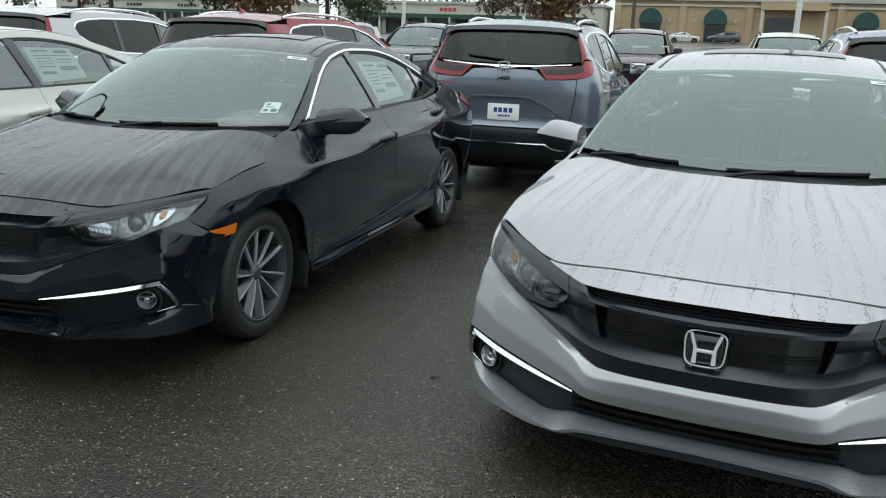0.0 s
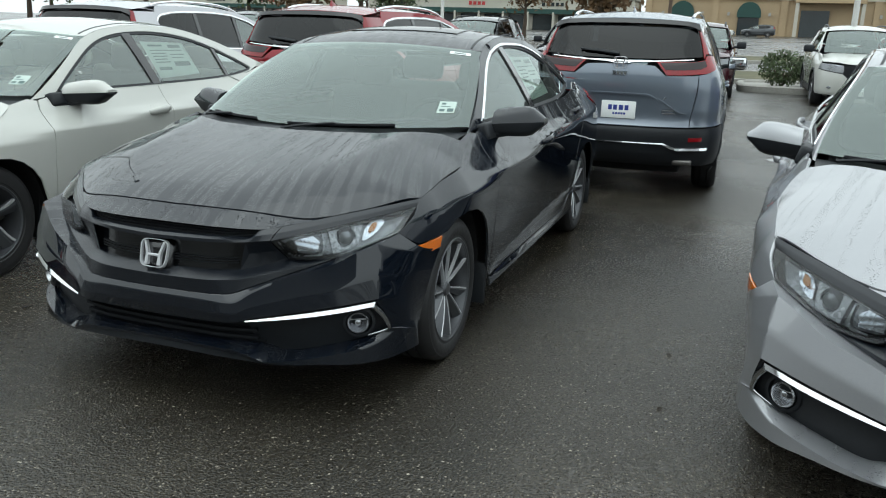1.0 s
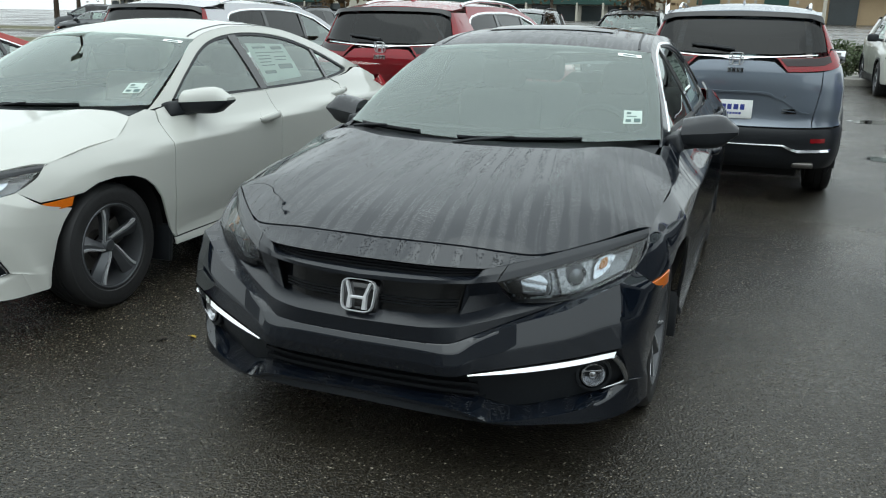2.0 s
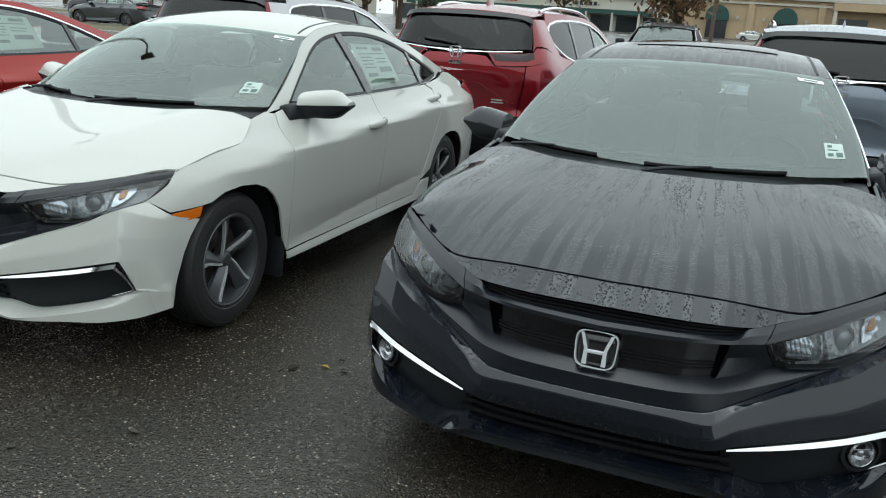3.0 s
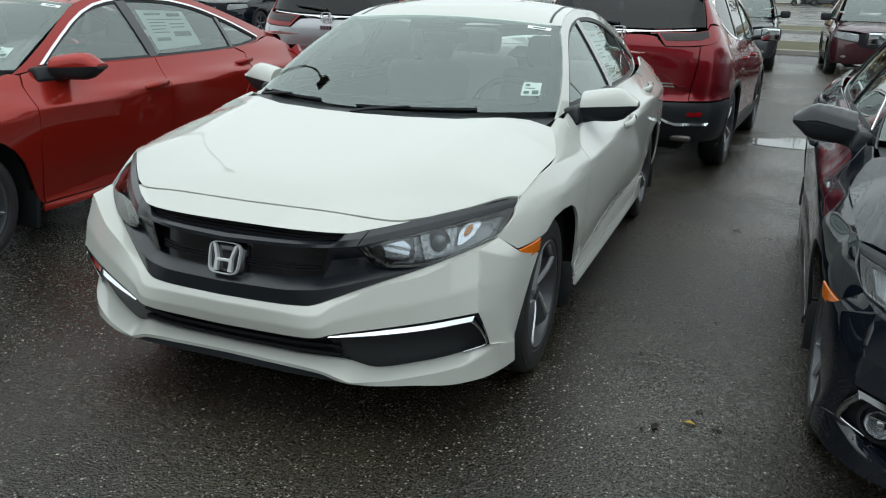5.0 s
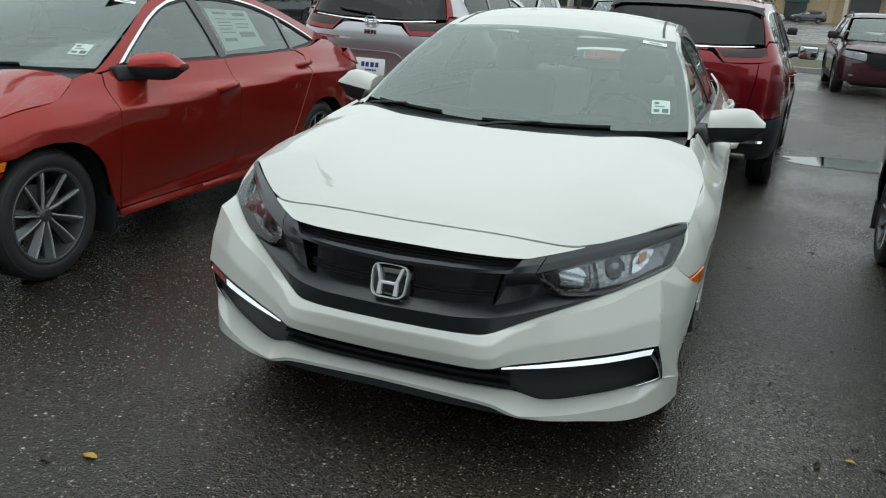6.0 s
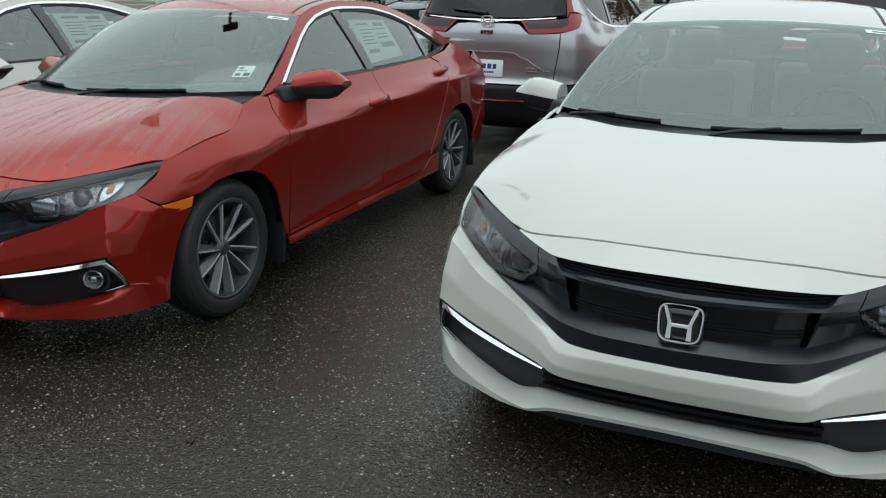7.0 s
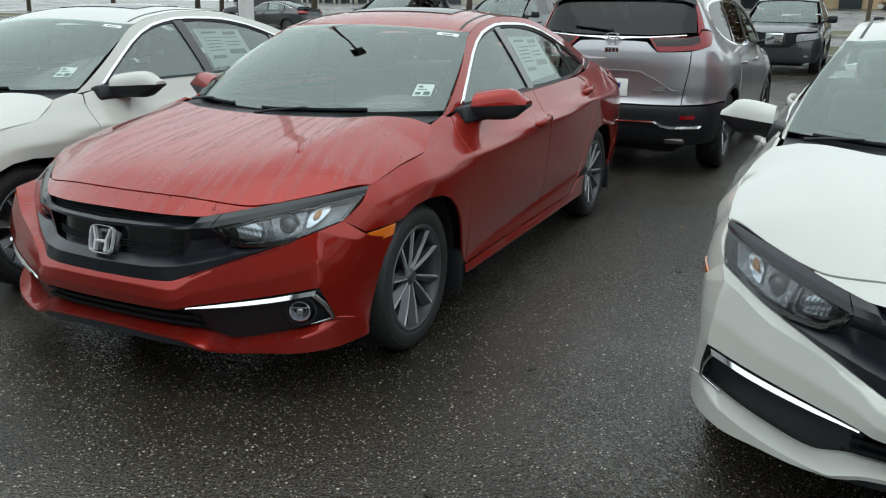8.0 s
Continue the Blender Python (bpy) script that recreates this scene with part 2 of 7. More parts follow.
# ---- shape tools ----
def curve(pts):
    """A smooth function through the points (x, y) that never overshoots them."""
    xs, ys, n = [p[0] for p in pts], [p[1] for p in pts], len(pts)
    h = [xs[i + 1] - xs[i] for i in range(n - 1)]
    d = [(ys[i + 1] - ys[i]) / h[i] for i in range(n - 1)]
    m = [d[0]] + [0.0 if d[i - 1] * d[i] <= 0 else 3 * (h[i - 1] + h[i]) / ((2 * h[i] + h[i - 1]) / d[i - 1] + (h[i] + 2 * h[i - 1]) / d[i]) for i in range(1, n - 1)] + [d[-1]]

    def f(x):
        if x <= xs[0]:
            return ys[0] + m[0] * (x - xs[0])
        if x >= xs[-1]:
            return ys[-1] + m[-1] * (x - xs[-1])
        i = 0
        while xs[i + 1] < x:
            i += 1
        t = (x - xs[i]) / h[i]
        a, b = t * t, t * t * t
        return (2 * b - 3 * a + 1) * ys[i] + (b - 2 * a + t) * h[i] * m[i] + (3 * a - 2 * b) * ys[i + 1] + (b - a) * h[i] * m[i + 1]
    return f


def spline(P, n=8, closed=False):
    """Points on a smooth line through P."""
    P = [tuple(p) for p in P]
    Q = [P[-1]] + P + P[:2] if closed else [P[0]] + P + [P[-1]]
    out = []
    for i in range(1, len(Q) - 2):
        for k in range(n):
            t = k / n
            out.append(tuple(0.5 * (2 * b + (c - a) * t + (2 * a - 5 * b + 4 * c - d) * t * t + (3 * b - a - 3 * c + d) * t ** 3) for a, b, c, d in zip(Q[i - 1], Q[i], Q[i + 1], Q[i + 2])))
    return out if closed else out + [P[-1]]


class Belt:
    """The flanks of a car: its plan outline from the middle of one end round to the middle of the other, pushed in by a profile."""

    def __init__(self, outline, stations, fold=None):
        self.fold = fold
        P = [(-outline[1][0], outline[1][1])] + list(outline) + [(-outline[-2][0], outline[-2][1])]
        pts = []
        for i in range(1, len(P) - 2):
            for k in range(12):
                t = k / 12
                pts.append(tuple(0.5 * (2 * P[i][j] + (P[i + 1][j] - P[i - 1][j]) * t + (2 * P[i - 1][j] - 5 * P[i][j] + 4 * P[i + 1][j] - P[i + 2][j]) * t * t + (3 * P[i][j] - P[i - 1][j] - 3 * P[i + 1][j] + P[i + 2][j]) * t ** 3) for j in (0, 1)))
        pts.append(tuple(outline[-1]))
        S = [0.0]
        for a, b in zip(pts, pts[1:]):
            S.append(S[-1] + math.hypot(b[0] - a[0], b[1] - a[1]))
        self.end, self.step = S[-1], S[-1] / 1600
        grid = [i * self.step for i in range(1601)]
        self.us, self.vs = np.interp(grid, S, [p[0] for p in pts]), np.interp(grid, S, [p[1] for p in pts])
        du, dv = np.gradient(self.us), np.gradient(self.vs)
        kern = np.hanning(41) / np.hanning(41).sum()
        pad = lambda q, sign: np.convolve(np.concatenate([sign * q[40:0:-1], q, sign * q[-2:-42:-1]]), kern, "same")[40:-40]
        du, dv = pad(du, 1), pad(dv, -1)
        ln = np.hypot(du, dv)
        self.nu, self.nv = dv / ln, -du / ln
        self.us, self.vs, self.nu, self.nv = (q.tolist() for q in (self.us, self.vs, self.nu, self.nv))
        self.st = [(self.side(v), curve(prof)) for v, prof in stations]

    def side(self, v):
        """How far along the outline the place v lies."""
        lo, hi = 0, 1600
        while hi - lo > 1:
            mid = (lo + hi) // 2
            if self.vs[mid] < v:
                lo = mid
            else:
                hi = mid
        return lo * self.step

    def inset(self, s, z):
        st = self.st
        if s <= st[0][0]:
            return st[0][1](z)
        if s >= st[-1][0]:
            return st[-1][1](z)
        i = 0
        while st[i + 1][0] < s:
            i += 1
        t = (s - st[i][0]) / (st[i + 1][0] - st[i][0])
        t = t * t * (3 - 2 * t)
        return st[i][1](z) * (1 - t) + st[i + 1][1](z) * t

    def at(self, s, z, out=0.0):
        sign, s = (-1, -s) if s < 0 else (1, s)
        k = min(max(s / self.step, 0), 1599.999)
        i = int(k)
        t = k - i
        mixed = lambda q: q[i] * (1 - t) + q[i + 1] * t
        d = self.inset(s, z) - out
        if self.fold:
            d += self.fold(mixed(self.vs), z, s)
        return (sign * (mixed(self.us) - mixed(self.nu) * d), mixed(self.vs) - mixed(self.nv) * d, z)

    def skin(self, out=0.0):
        return lambda s, z: self.at(s, z, out)


def inside(p, poly):
    x, y, hit = p[0], p[1], False
    j = len(poly) - 1
    for i in range(len(poly)):
        (xi, yi), (xj, yj) = poly[i], poly[j]
        if (yi > y) != (yj > y) and x < (xj - xi) * (y - yi) / (yj - yi) + xi:
            hit = not hit
        j = i
    return hit


def edge_points(poly, step):
    out = []
    for i in range(len(poly)):
        a, b = poly[i], poly[(i + 1) % len(poly)]
        k = max(1, int(math.hypot(b[0] - a[0], b[1] - a[1]) / step))
        out += [(a[0] + (b[0] - a[0]) * q / k, a[1] + (b[1] - a[1]) * q / k) for q in range(k)]
    return out


def shrink(poly, gap):
    area = sum(poly[i - 1][0] * poly[i][1] - poly[i][0] * poly[i - 1][1] for i in range(len(poly)))
    sg, out = (1 if area > 0 else -1), []
    for i in range(len(poly)):
        a, b, c = poly[i - 1], poly[i], poly[(i + 1) % len(poly)]
        t = (c[0] - a[0], c[1] - a[1])
        l = math.hypot(*t) or 1
        out.append((b[0] - sg * t[1] / l * gap, b[1] + sg * t[0] / l * gap))
    return out


def sheet(poly, surf, step=0.035, thick=0.012, holes=(), gap=0.002, mirror=False, centre=None):
    """A panel: the flat outline poly, less the holes, laid on the surface surf, with a folded rim. Returns points, faces, normals."""
    loops = [shrink(edge_points(poly, step), gap)] + [shrink(edge_points(h, step), -gap) for h in holes]
    pts = [p for lp in loops for p in lp]
    xs, ys = [p[0] for p in loops[0]], [p[1] for p in loops[0]]
    edges, k = [], 0
    for lp in loops:
        edges += [(k + i, k + (i + 1) % len(lp)) for i in range(len(lp))]
        k += len(lp)
    rim = np.array(pts)
    gy, row = min(ys) + step * 0.5, 0
    while gy < max(ys):
        gx = min(xs) + step * (0.5 if row % 2 else 0.0)
        while gx < max(xs):
            q = (gx, gy)
            if inside(q, loops[0]) and not any(inside(q, h) for h in loops[1:]) and np.min(np.hypot(rim[:, 0] - gx, rim[:, 1] - gy)) > step * 0.5:
                pts.append(q)
            gx += step
        gy, row = gy + step * 0.87, row + 1
    v2, _, tris, *_ = delaunay_2d_cdt([Vector(p) for p in pts], edges, [], 0, 1e-6)
    V = [tuple(v) for v in v2]
    faces = []
    for t in tris:
        c = (sum(V[i][0] for i in t) / 3, sum(V[i][1] for i in t) / 3)
        if inside(c, loops[0]) and not any(inside(c, h) for h in loops[1:]):
            faces.append(tuple(t))
    e = 0.006
    P, N = [], []
    for a, b in V:
        P.append(Vector(surf(a, b)))
        n = (Vector(surf(a + e, b)) - Vector(surf(a - e, b))).cross(Vector(surf(a, b + e)) - Vector(surf(a, b - e)))
        N.append(n.normalized() if n.length > 1e-12 else Vector((0, 0, 1)))
    # outward: away from the middle of the car
    mid = Vector(centre) if centre else None
    turn = sum((N[i].dot(P[i] - (mid or Vector((0, min(max(P[i].y, 0.2), 2.6), 0.55)))) for i in range(0, len(P), 7)), 0.0)
    if turn < 0:
        N = [-q for q in N]
    out = []
    for f in faces:
        g = (P[f[1]] - P[f[0]]).cross(P[f[2]] - P[f[0]])
        out.append(f if g.dot(N[f[0]]) > 0 else f[::-1])
    if thick:
        count = {}
        for f in out:
            for i in range(3):
                count[(f[i], f[(i + 1) % 3])] = 1
        for (a, b) in [q for q in count if (q[1], q[0]) not in count]:
            k = len(P)
            way = (P[b] - P[a]).cross(N[a]).normalized()
            P += [P[a].copy(), P[b].copy(), P[b] - N[b] * thick, P[a] - N[a] * thick]
            N += [(way + N[a] * 0.7).normalized(), (way + N[b] * 0.7).normalized(), way, way]
            out.append((k + 3, k + 2, k + 1, k))
    if mirror:
        P = [Vector((-p.x, p.y, p.z)) for p in P]
        N = [Vector((-p.x, p.y, p.z)) for p in N]
        out = [f[::-1] for f in out]
    return P, out, N


def grid(surf, na, nb, a0=0.0, a1=1.0, b0=0.0, b1=1.0):
    P, N, F = [], [], []
    e = 1e-3
    for i in range(na + 1):
        for j in range(nb + 1):
            a, b = a0 + (a1 - a0) * i / na, b0 + (b1 - b0) * j / nb
            P.append(Vector(surf(a, b)))
            n = (Vector(surf(a + e, b)) - Vector(surf(a - e, b))).cross(Vector(surf(a, b + e)) - Vector(surf(a, b - e)))
            N.append(n.normalized() if n.length > 1e-12 else Vector((0, 0, 1)))
    up = sum(q.z for q in N)
    if up < 0:
        N = [-q for q in N]
    for i in range(na):
        for j in range(nb):
            k = i * (nb + 1) + j
            f = (k, k + nb + 1, k + nb + 2, k + 1)
            g = (P[f[1]] - P[f[0]]).cross(P[f[2]] - P[f[0]])
            F.append(f if g.dot(N[k]) > 0 else f[::-1])
    return P, F, N


def to_mesh(name, data, mat):
    P, F, N = data
    me = bpy.data.meshes.new(name)
    me.from_pydata([tuple(p) for p in P], [], F)
    me.polygons.foreach_set("use_smooth", [True] * len(me.polygons))
    if N:
        me.normals_split_custom_set_from_vertices([tuple(q) for q in N])
    me.materials.append(mat)
    return me


def bm_mesh(name, bm, mat, smooth=40):
    me = bpy.data.meshes.new(name)
    bmesh.ops.recalc_face_normals(bm, faces=bm.faces)
    for f in bm.faces:
        f.smooth = True
    for e in bm.edges:
        if len(e.link_faces) == 2 and e.calc_face_angle(0) > radians(smooth):
            e.smooth = False
    bm.to_mesh(me)
    bm.free()
    me.materials.append(mat)
    return me


def part(name, mesh, parent, label="", m=None, mat=None):
    """One mesh object under a thing or a part. mat: a material of its own in place of the mesh's."""
    ob = new(name, mesh)
    ob.parent = parent
    if m is not None:
        ob.matrix_basis = m
    if mat is not None:
        ob.material_slots[0].link = "OBJECT"
        ob.material_slots[0].material = mat
    return tagged(ob, label) if label else ob


def thing(name, label, category, m, group="", kind=""):
    return tagged(place(new(name), m), label, category, group, kind)


def place(ob, m):
    ob.matrix_basis = m
    return ob


CACHE = {}


def once(key, make):
    if key not in CACHE:
        CACHE[key] = make()
    return CACHE[key]


def box(bm, size, at=(0, 0, 0), bevel=0.0, turn=None, seg=2):
    g = bmesh.ops.create_cube(bm, size=1)
    vs = g["verts"]
    bmesh.ops.scale(bm, vec=size, verts=vs)
    if bevel:
        es = list({e for v in vs for e in v.link_edges})
        r = bmesh.ops.bevel(bm, geom=es, offset=bevel, segments=seg, affect="EDGES", profile=0.5)
        vs = list({v for f in r["faces"] for v in f.verts} | {v for v in vs if v.is_valid})
    bmesh.ops.transform(bm, matrix=Matrix.Translation(at) @ (turn or Matrix()), verts=vs)
    return vs


def tube(bm, pts, r, n=6, flat=1.0):
    """A rod of radius r along the points."""
    rings = []
    for i, p in enumerate(pts):
        a, b = Vector(pts[max(i - 1, 0)]), Vector(pts[min(i + 1, len(pts) - 1)])
        t = (b - a).normalized()
        s = t.cross(Vector((0, 0, 1)))
        s = s.normalized() if s.length > 1e-4 else Vector((1, 0, 0))
        w = s.cross(t).normalized()
        rr = r[i] if isinstance(r, (list, tuple)) else r
        rings.append([bm.verts.new(Vector(p) + (s * math.cos(2 * math.pi * k / n) * flat + w * math.sin(2 * math.pi * k / n)) * rr) for k in range(n)])
    for a, b in zip(rings, rings[1:]):
        for k in range(n):
            bm.faces.new((a[k], a[(k + 1) % n], b[(k + 1) % n], b[k]))
    bm.faces.new(rings[0][::-1])
    bm.faces.new(rings[-1])


def lathe(bm, profile, n=40, axis="x"):
    """Turns (radius, x) points about the x axis."""
    rings = []
    for r, x in profile:
        rings.append([bm.verts.new((x, r * math.cos(2 * math.pi * k / n), r * math.sin(2 * math.pi * k / n))) for k in range(n)] if r > 1e-5 else [bm.verts.new((x, 0, 0))])
    for a, b in zip(rings, rings[1:]):
        for k in range(n):
            q = [a[k % len(a)], a[(k + 1) % len(a)], b[(k + 1) % len(b)], b[k % len(b)]]
            q = list(dict.fromkeys(q))
            if len(q) > 2:
                bm.faces.new(q)


def ribbon(P, w):
    """The outline of a band of width w (a number, or one for each point) along the flat line P."""
    L, R = [], []
    for i, p in enumerate(P):
        a, b = P[max(i - 1, 0)], P[min(i + 1, len(P) - 1)]
        t = (b[0] - a[0], b[1] - a[1])
        l = math.hypot(*t) or 1
        h = (w[i] if isinstance(w, (list, tuple)) else w) / 2
        L.append((p[0] - t[1] / l * h, p[1] + t[0] / l * h))
        R.append((p[0] + t[1] / l * h, p[1] - t[0] / l * h))
    return L + R[::-1]


def both(P):
    """A half outline from the middle line, closed by its mirror image."""
    return P + [(-a, b) for a, b in reversed(P) if abs(a) > 1e-6]


def arch(c, rx, rz, a0, a1, z0, n=14, e=2.3):
    """Points on a wheel arch about (c, z0), from angle a0 to a1 in degrees."""
    out = []
    for k in range(n + 1):
        a = radians(a0 + (a1 - a0) * k / n)
        ca, sa = math.cos(a), math.sin(a)
        out.append((c + rx * math.copysign(abs(ca) ** (2 / e), ca), z0 + rz * math.copysign(abs(sa) ** (2 / e), sa)))
    return out


# ---- wheels ----
def tyre_mesh(R, rim, w):
    bm = bmesh.new()
    h = w / 2
    lathe(bm, [(rim - 0.012, -h * 0.78), (rim + 0.004, -h * 0.92), (rim + (R - rim) * 0.5, -h), (R - 0.022, -h * 0.95), (R - 0.006, -h * 0.80), (R, -h * 0.6), (R, -h * 0.32), (R - 0.007, -h * 0.30), (R - 0.007, -h * 0.22), (R, -h * 0.20), (R, h * 0.20), (R - 0.007, h * 0.22), (R - 0.007, h * 0.30), (R, h * 0.32), (R, h * 0.6), (R - 0.006, h * 0.80), (R - 0.022, h * 0.95), (R - 0.030, h * 0.955), (R - 0.034, h * 0.975), (rim + (R - rim) * 0.5, h), (rim + 0.018, h * 0.965), (rim + 0.014, h * 0.93), (rim + 0.004, h * 0.92), (rim - 0.012, h * 0.78)], 56)
    return bm_mesh("tyre", bm, RUBBER, 35)


def barrel_mesh(rim, w):
    bm = bmesh.new()
    h = w / 2
    lathe(bm, [(rim - 0.014, -h * 0.85), (rim - 0.03, -h * 0.3), (rim - 0.026, h * 0.3), (rim - 0.016, h * 0.72), (rim - 0.010, h * 0.90), (rim + 0.002, h * 0.93), (rim + 0.006, h * 0.90)], 56)
    return bm_mesh("rim", bm, DARK_ALLOY, 30)


def lip_mesh(rim, w):
    bm = bmesh.new()
    h = w / 2
    lathe(bm, [(rim - 0.005, h * 0.915), (rim - 0.003, h * 0.940), (rim + 0.002, h * 0.95), (rim + 0.006, h * 0.91)], 56)
    return bm_mesh("rim_lip", bm, GUNMETAL, 30)


def spoke_mesh(kind, rim, w):
    """One spoke, pointing up: a ridged blade with two slanted facets."""
    bm = bmesh.new()
    h = w / 2
    secs = {"ten": [(0.034, 0.010, 0.62, 0.0), (0.075, 0.011, 0.71, 0.001), (0.13, 0.015, 0.79, 0.002), (0.18, 0.018, 0.84, 0.004), (rim - 0.010, 0.021, 0.87, 0.006)],
            "five": [(0.030, 0.020, 0.64, 0.0), (0.060, 0.024, 0.71, 0.010), (0.095, 0.029, 0.76, 0.026), (0.13, 0.034, 0.80, 0.043), (0.165, 0.039, 0.83, 0.056), (rim - 0.012, 0.044, 0.865, 0.062)]}[kind]
    rows = []
    for r, half, x, lean in secs:
        ridge, fall = (-.35, .024) if kind == "ten" else (-.2, .022)
        rows.append([bm.verts.new(p) for p in ((h * x - 0.040, -half * 0.9 + lean, r), (h * x - 0.006, -half + lean, r), (h * x, half * ridge + lean, r), (h * x - fall, half + lean, r), (h * x - 0.042, half * 0.9 + lean, r))])
    for a, b in zip(rows, rows[1:]):
        for k in range(4):
            bm.faces.new((a[k], a[k + 1], b[k + 1], b[k]))
    bm.faces.new(rows[-1])
    bm.faces.new(rows[0][::-1])
    return bm_mesh("spoke", bm, GUNMETAL, 15)


def blade_mesh(kind, rim, w):
    """The bright machined edge of a spoke."""
    bm = bmesh.new()
    h = w / 2
    rows = []
    keys = {"five": ((0.030, -0.020, 0.65, 0.006), (0.060, -0.014, 0.72, 0.008), (0.095, -0.003, 0.77, 0.009), (0.13, 0.009, 0.81, 0.010), (0.165, 0.017, 0.84, 0.011), (rim - 0.012, 0.018, 0.872, 0.012)),
            "ten": ((0.034, -0.0105, 0.625, 0.003), (0.075, -0.0105, 0.715, 0.003), (0.13, -0.0135, 0.795, 0.004), (0.18, -0.0145, 0.845, 0.005), (rim - 0.010, -0.0155, 0.876, 0.006))}[kind]
    for r, y, x, b in keys:
        rows.append([bm.verts.new((h * x - 0.012, y - 0.003, r)), bm.verts.new((h * x + 0.001, y - 0.001, r)), bm.verts.new((h * x + 0.0015, y + b, r)), bm.verts.new((h * x - 0.006, y + b + 0.002, r))])
    for a, b in zip(rows, rows[1:]):
        for k in range(3):
            bm.faces.new((a[k], a[k + 1], b[k + 1], b[k]))
    return bm_mesh("spoke_edge", bm, MACHINED, 30)


def cap_mesh(w, x):
    bm = bmesh.new()
    h = w / 2
    lathe(bm, [(0.046, h * x - 0.05), (0.044, h * x - 0.014), (0.032, h * x - 0.004), (0.029, h * x + 0.004), (0.025, h * x + 0.007), (0.0, h * x + 0.010)], 24)
    return bm_mesh("centre_cap", bm, DARK_ALLOY, 30)


def disc_mesh():
    bm = bmesh.new()
    lathe(bm, [(0.05, 0.01), (0.072, 0.012), (0.075, -0.012), (0.135, -0.012), (0.135, -0.034), (0.05, -0.034)], 36)
    return bm_mesh("brake_disc", bm, STEEL, 30)


def caliper_mesh():
    bm = bmesh.new()
    box(bm, (0.06, 0.07, 0.14), (-0.02, 0.125, 0.0), 0.012)
    return bm_mesh("brake_caliper", bm, STEEL, 30)


def nut_mesh(w):
    bm = bmesh.new()
    for k in range(5):
        a = 2 * math.pi * k / 5
        g = bmesh.ops.create_cone(bm, cap_ends=True, segments=6, radius1=0.010, radius2=0.009, depth=0.02)
        bmesh.ops.transform(bm, matrix=Matrix.Translation((w * 0.23, 0.045 * math.sin(a), 0.045 * math.cos(a))) @ pose(0, 0, 0, 0, 90, 0), verts=g["verts"])
    return bm_mesh("wheel_nuts", bm, STEEL, 30)


def add_wheel(car, kind, at, left, R, rim, w, spin=0.0, steer=0.0):
    """A wheel at the hub place at; left: its face looks to +x."""
    key = (kind, R, rim, w)
    wheel = part("wheel", once(("barrel",) + key, lambda: barrel_mesh(rim, w)), car, "", pose(*at, 0, 0, (0 if left else 180) + steer) @ pose(0, 0, 0, spin, 0, 0))
    part("tyre", once(("tyre",) + key, lambda: tyre_mesh(R, rim, w)), wheel)
    part("rim_lip", once(("lip",) + key, lambda: lip_mesh(rim, w)), wheel)
    sp = once(("spoke",) + key, lambda: spoke_mesh(kind, rim, w))
    for k in range(5):
        a = 72 * k
        edge = once(("blade",) + key, lambda: blade_mesh(kind, rim, w))
        for q in ((a + 16, a - 16) if kind == "ten" else (a,)):
            part("spoke", sp, wheel, "", pose(0, 0, 0, q, 0, 0))
            part("spoke_edge", edge, wheel, "", pose(0, 0, 0, q, 0, 0))
    part("centre_cap", once(("cap",) + key, lambda: cap_mesh(w, 0.66)), wheel)
    part("wheel_nuts", once(("nuts",) + key, lambda: nut_mesh(w)), wheel)
    part("brake_disc", once("disc", disc_mesh), wheel)
    part("brake_caliper", once("caliper", caliper_mesh), wheel)
    return wheel


def liner_mesh(c, z, R, x0, x1):
    """A dark wheel housing: half a drum."""
    bm = bmesh.new()
    rows = []
    for k in range(19):
        a = radians(-12 + 204 * k / 18)
        rows.append([bm.verts.new((x, c + R * math.cos(a), z + R * math.sin(a))) for x in (x0, x1)])
    hub = [bm.verts.new((x0, c, z - 0.05))]
    for a, b in zip(rows, rows[1:]):
        bm.faces.new((a[0], a[1], b[1], b[0]))
        bm.faces.new((a[0], b[0], hub[0]))
    return bm_mesh("wheel_housing", bm, SHADOW, 30)


def emblem_mesh(w, h, d):
    """A rounded ring with two leaning uprights and a bar."""
    bm = bmesh.new()
    ring = []
    for k in range(32):
        a = 2 * math.pi * k / 32
        ca, sa = math.cos(a), math.sin(a)
        x, z = math.copysign(abs(ca) ** .46, ca) * .5, math.copysign(abs(sa) ** .46, sa) * .5
        ring.append((w * x * (.95 + .10 * z), h * z))
    loops = [[bm.verts.new((x * k, y, z * k)) for x, z in ring] for k, y in ((1, d), (1.0, -d * .4), (.98, -d), (.935, -d), (.91, -d * .4), (.91, d))]
    for a, b in zip(loops, loops[1:]):
        for i in range(len(ring)):
            q = (i + 1) % len(ring)
            bm.faces.new((a[i], a[q], b[q], b[i]))
    for sg in (-1, 1):
        vs = []
        for x, z in ((0.375, 0.41), (0.30, 0.41), (0.175, -0.02), (0.165, -0.41), (0.27, -0.41), (0.255, 0.0)):
            vs.append((sg * w * x, h * z))
        a = [bm.verts.new((x, -d, z)) for x, z in vs]
        b = [bm.verts.new((x, d, z)) for x, z in vs]
        bm.faces.new(a)
        bm.faces.new(b[::-1])
        for k in range(6):
            bm.faces.new((a[k], b[k], b[(k + 1) % 6], a[(k + 1) % 6]))
    box(bm, (w * 0.40, d * 1.8, h * 0.10), (0, 0, -h * 0.06), d * 0.3)
    return bm_mesh("emblem", bm, EMBLEM, 30)


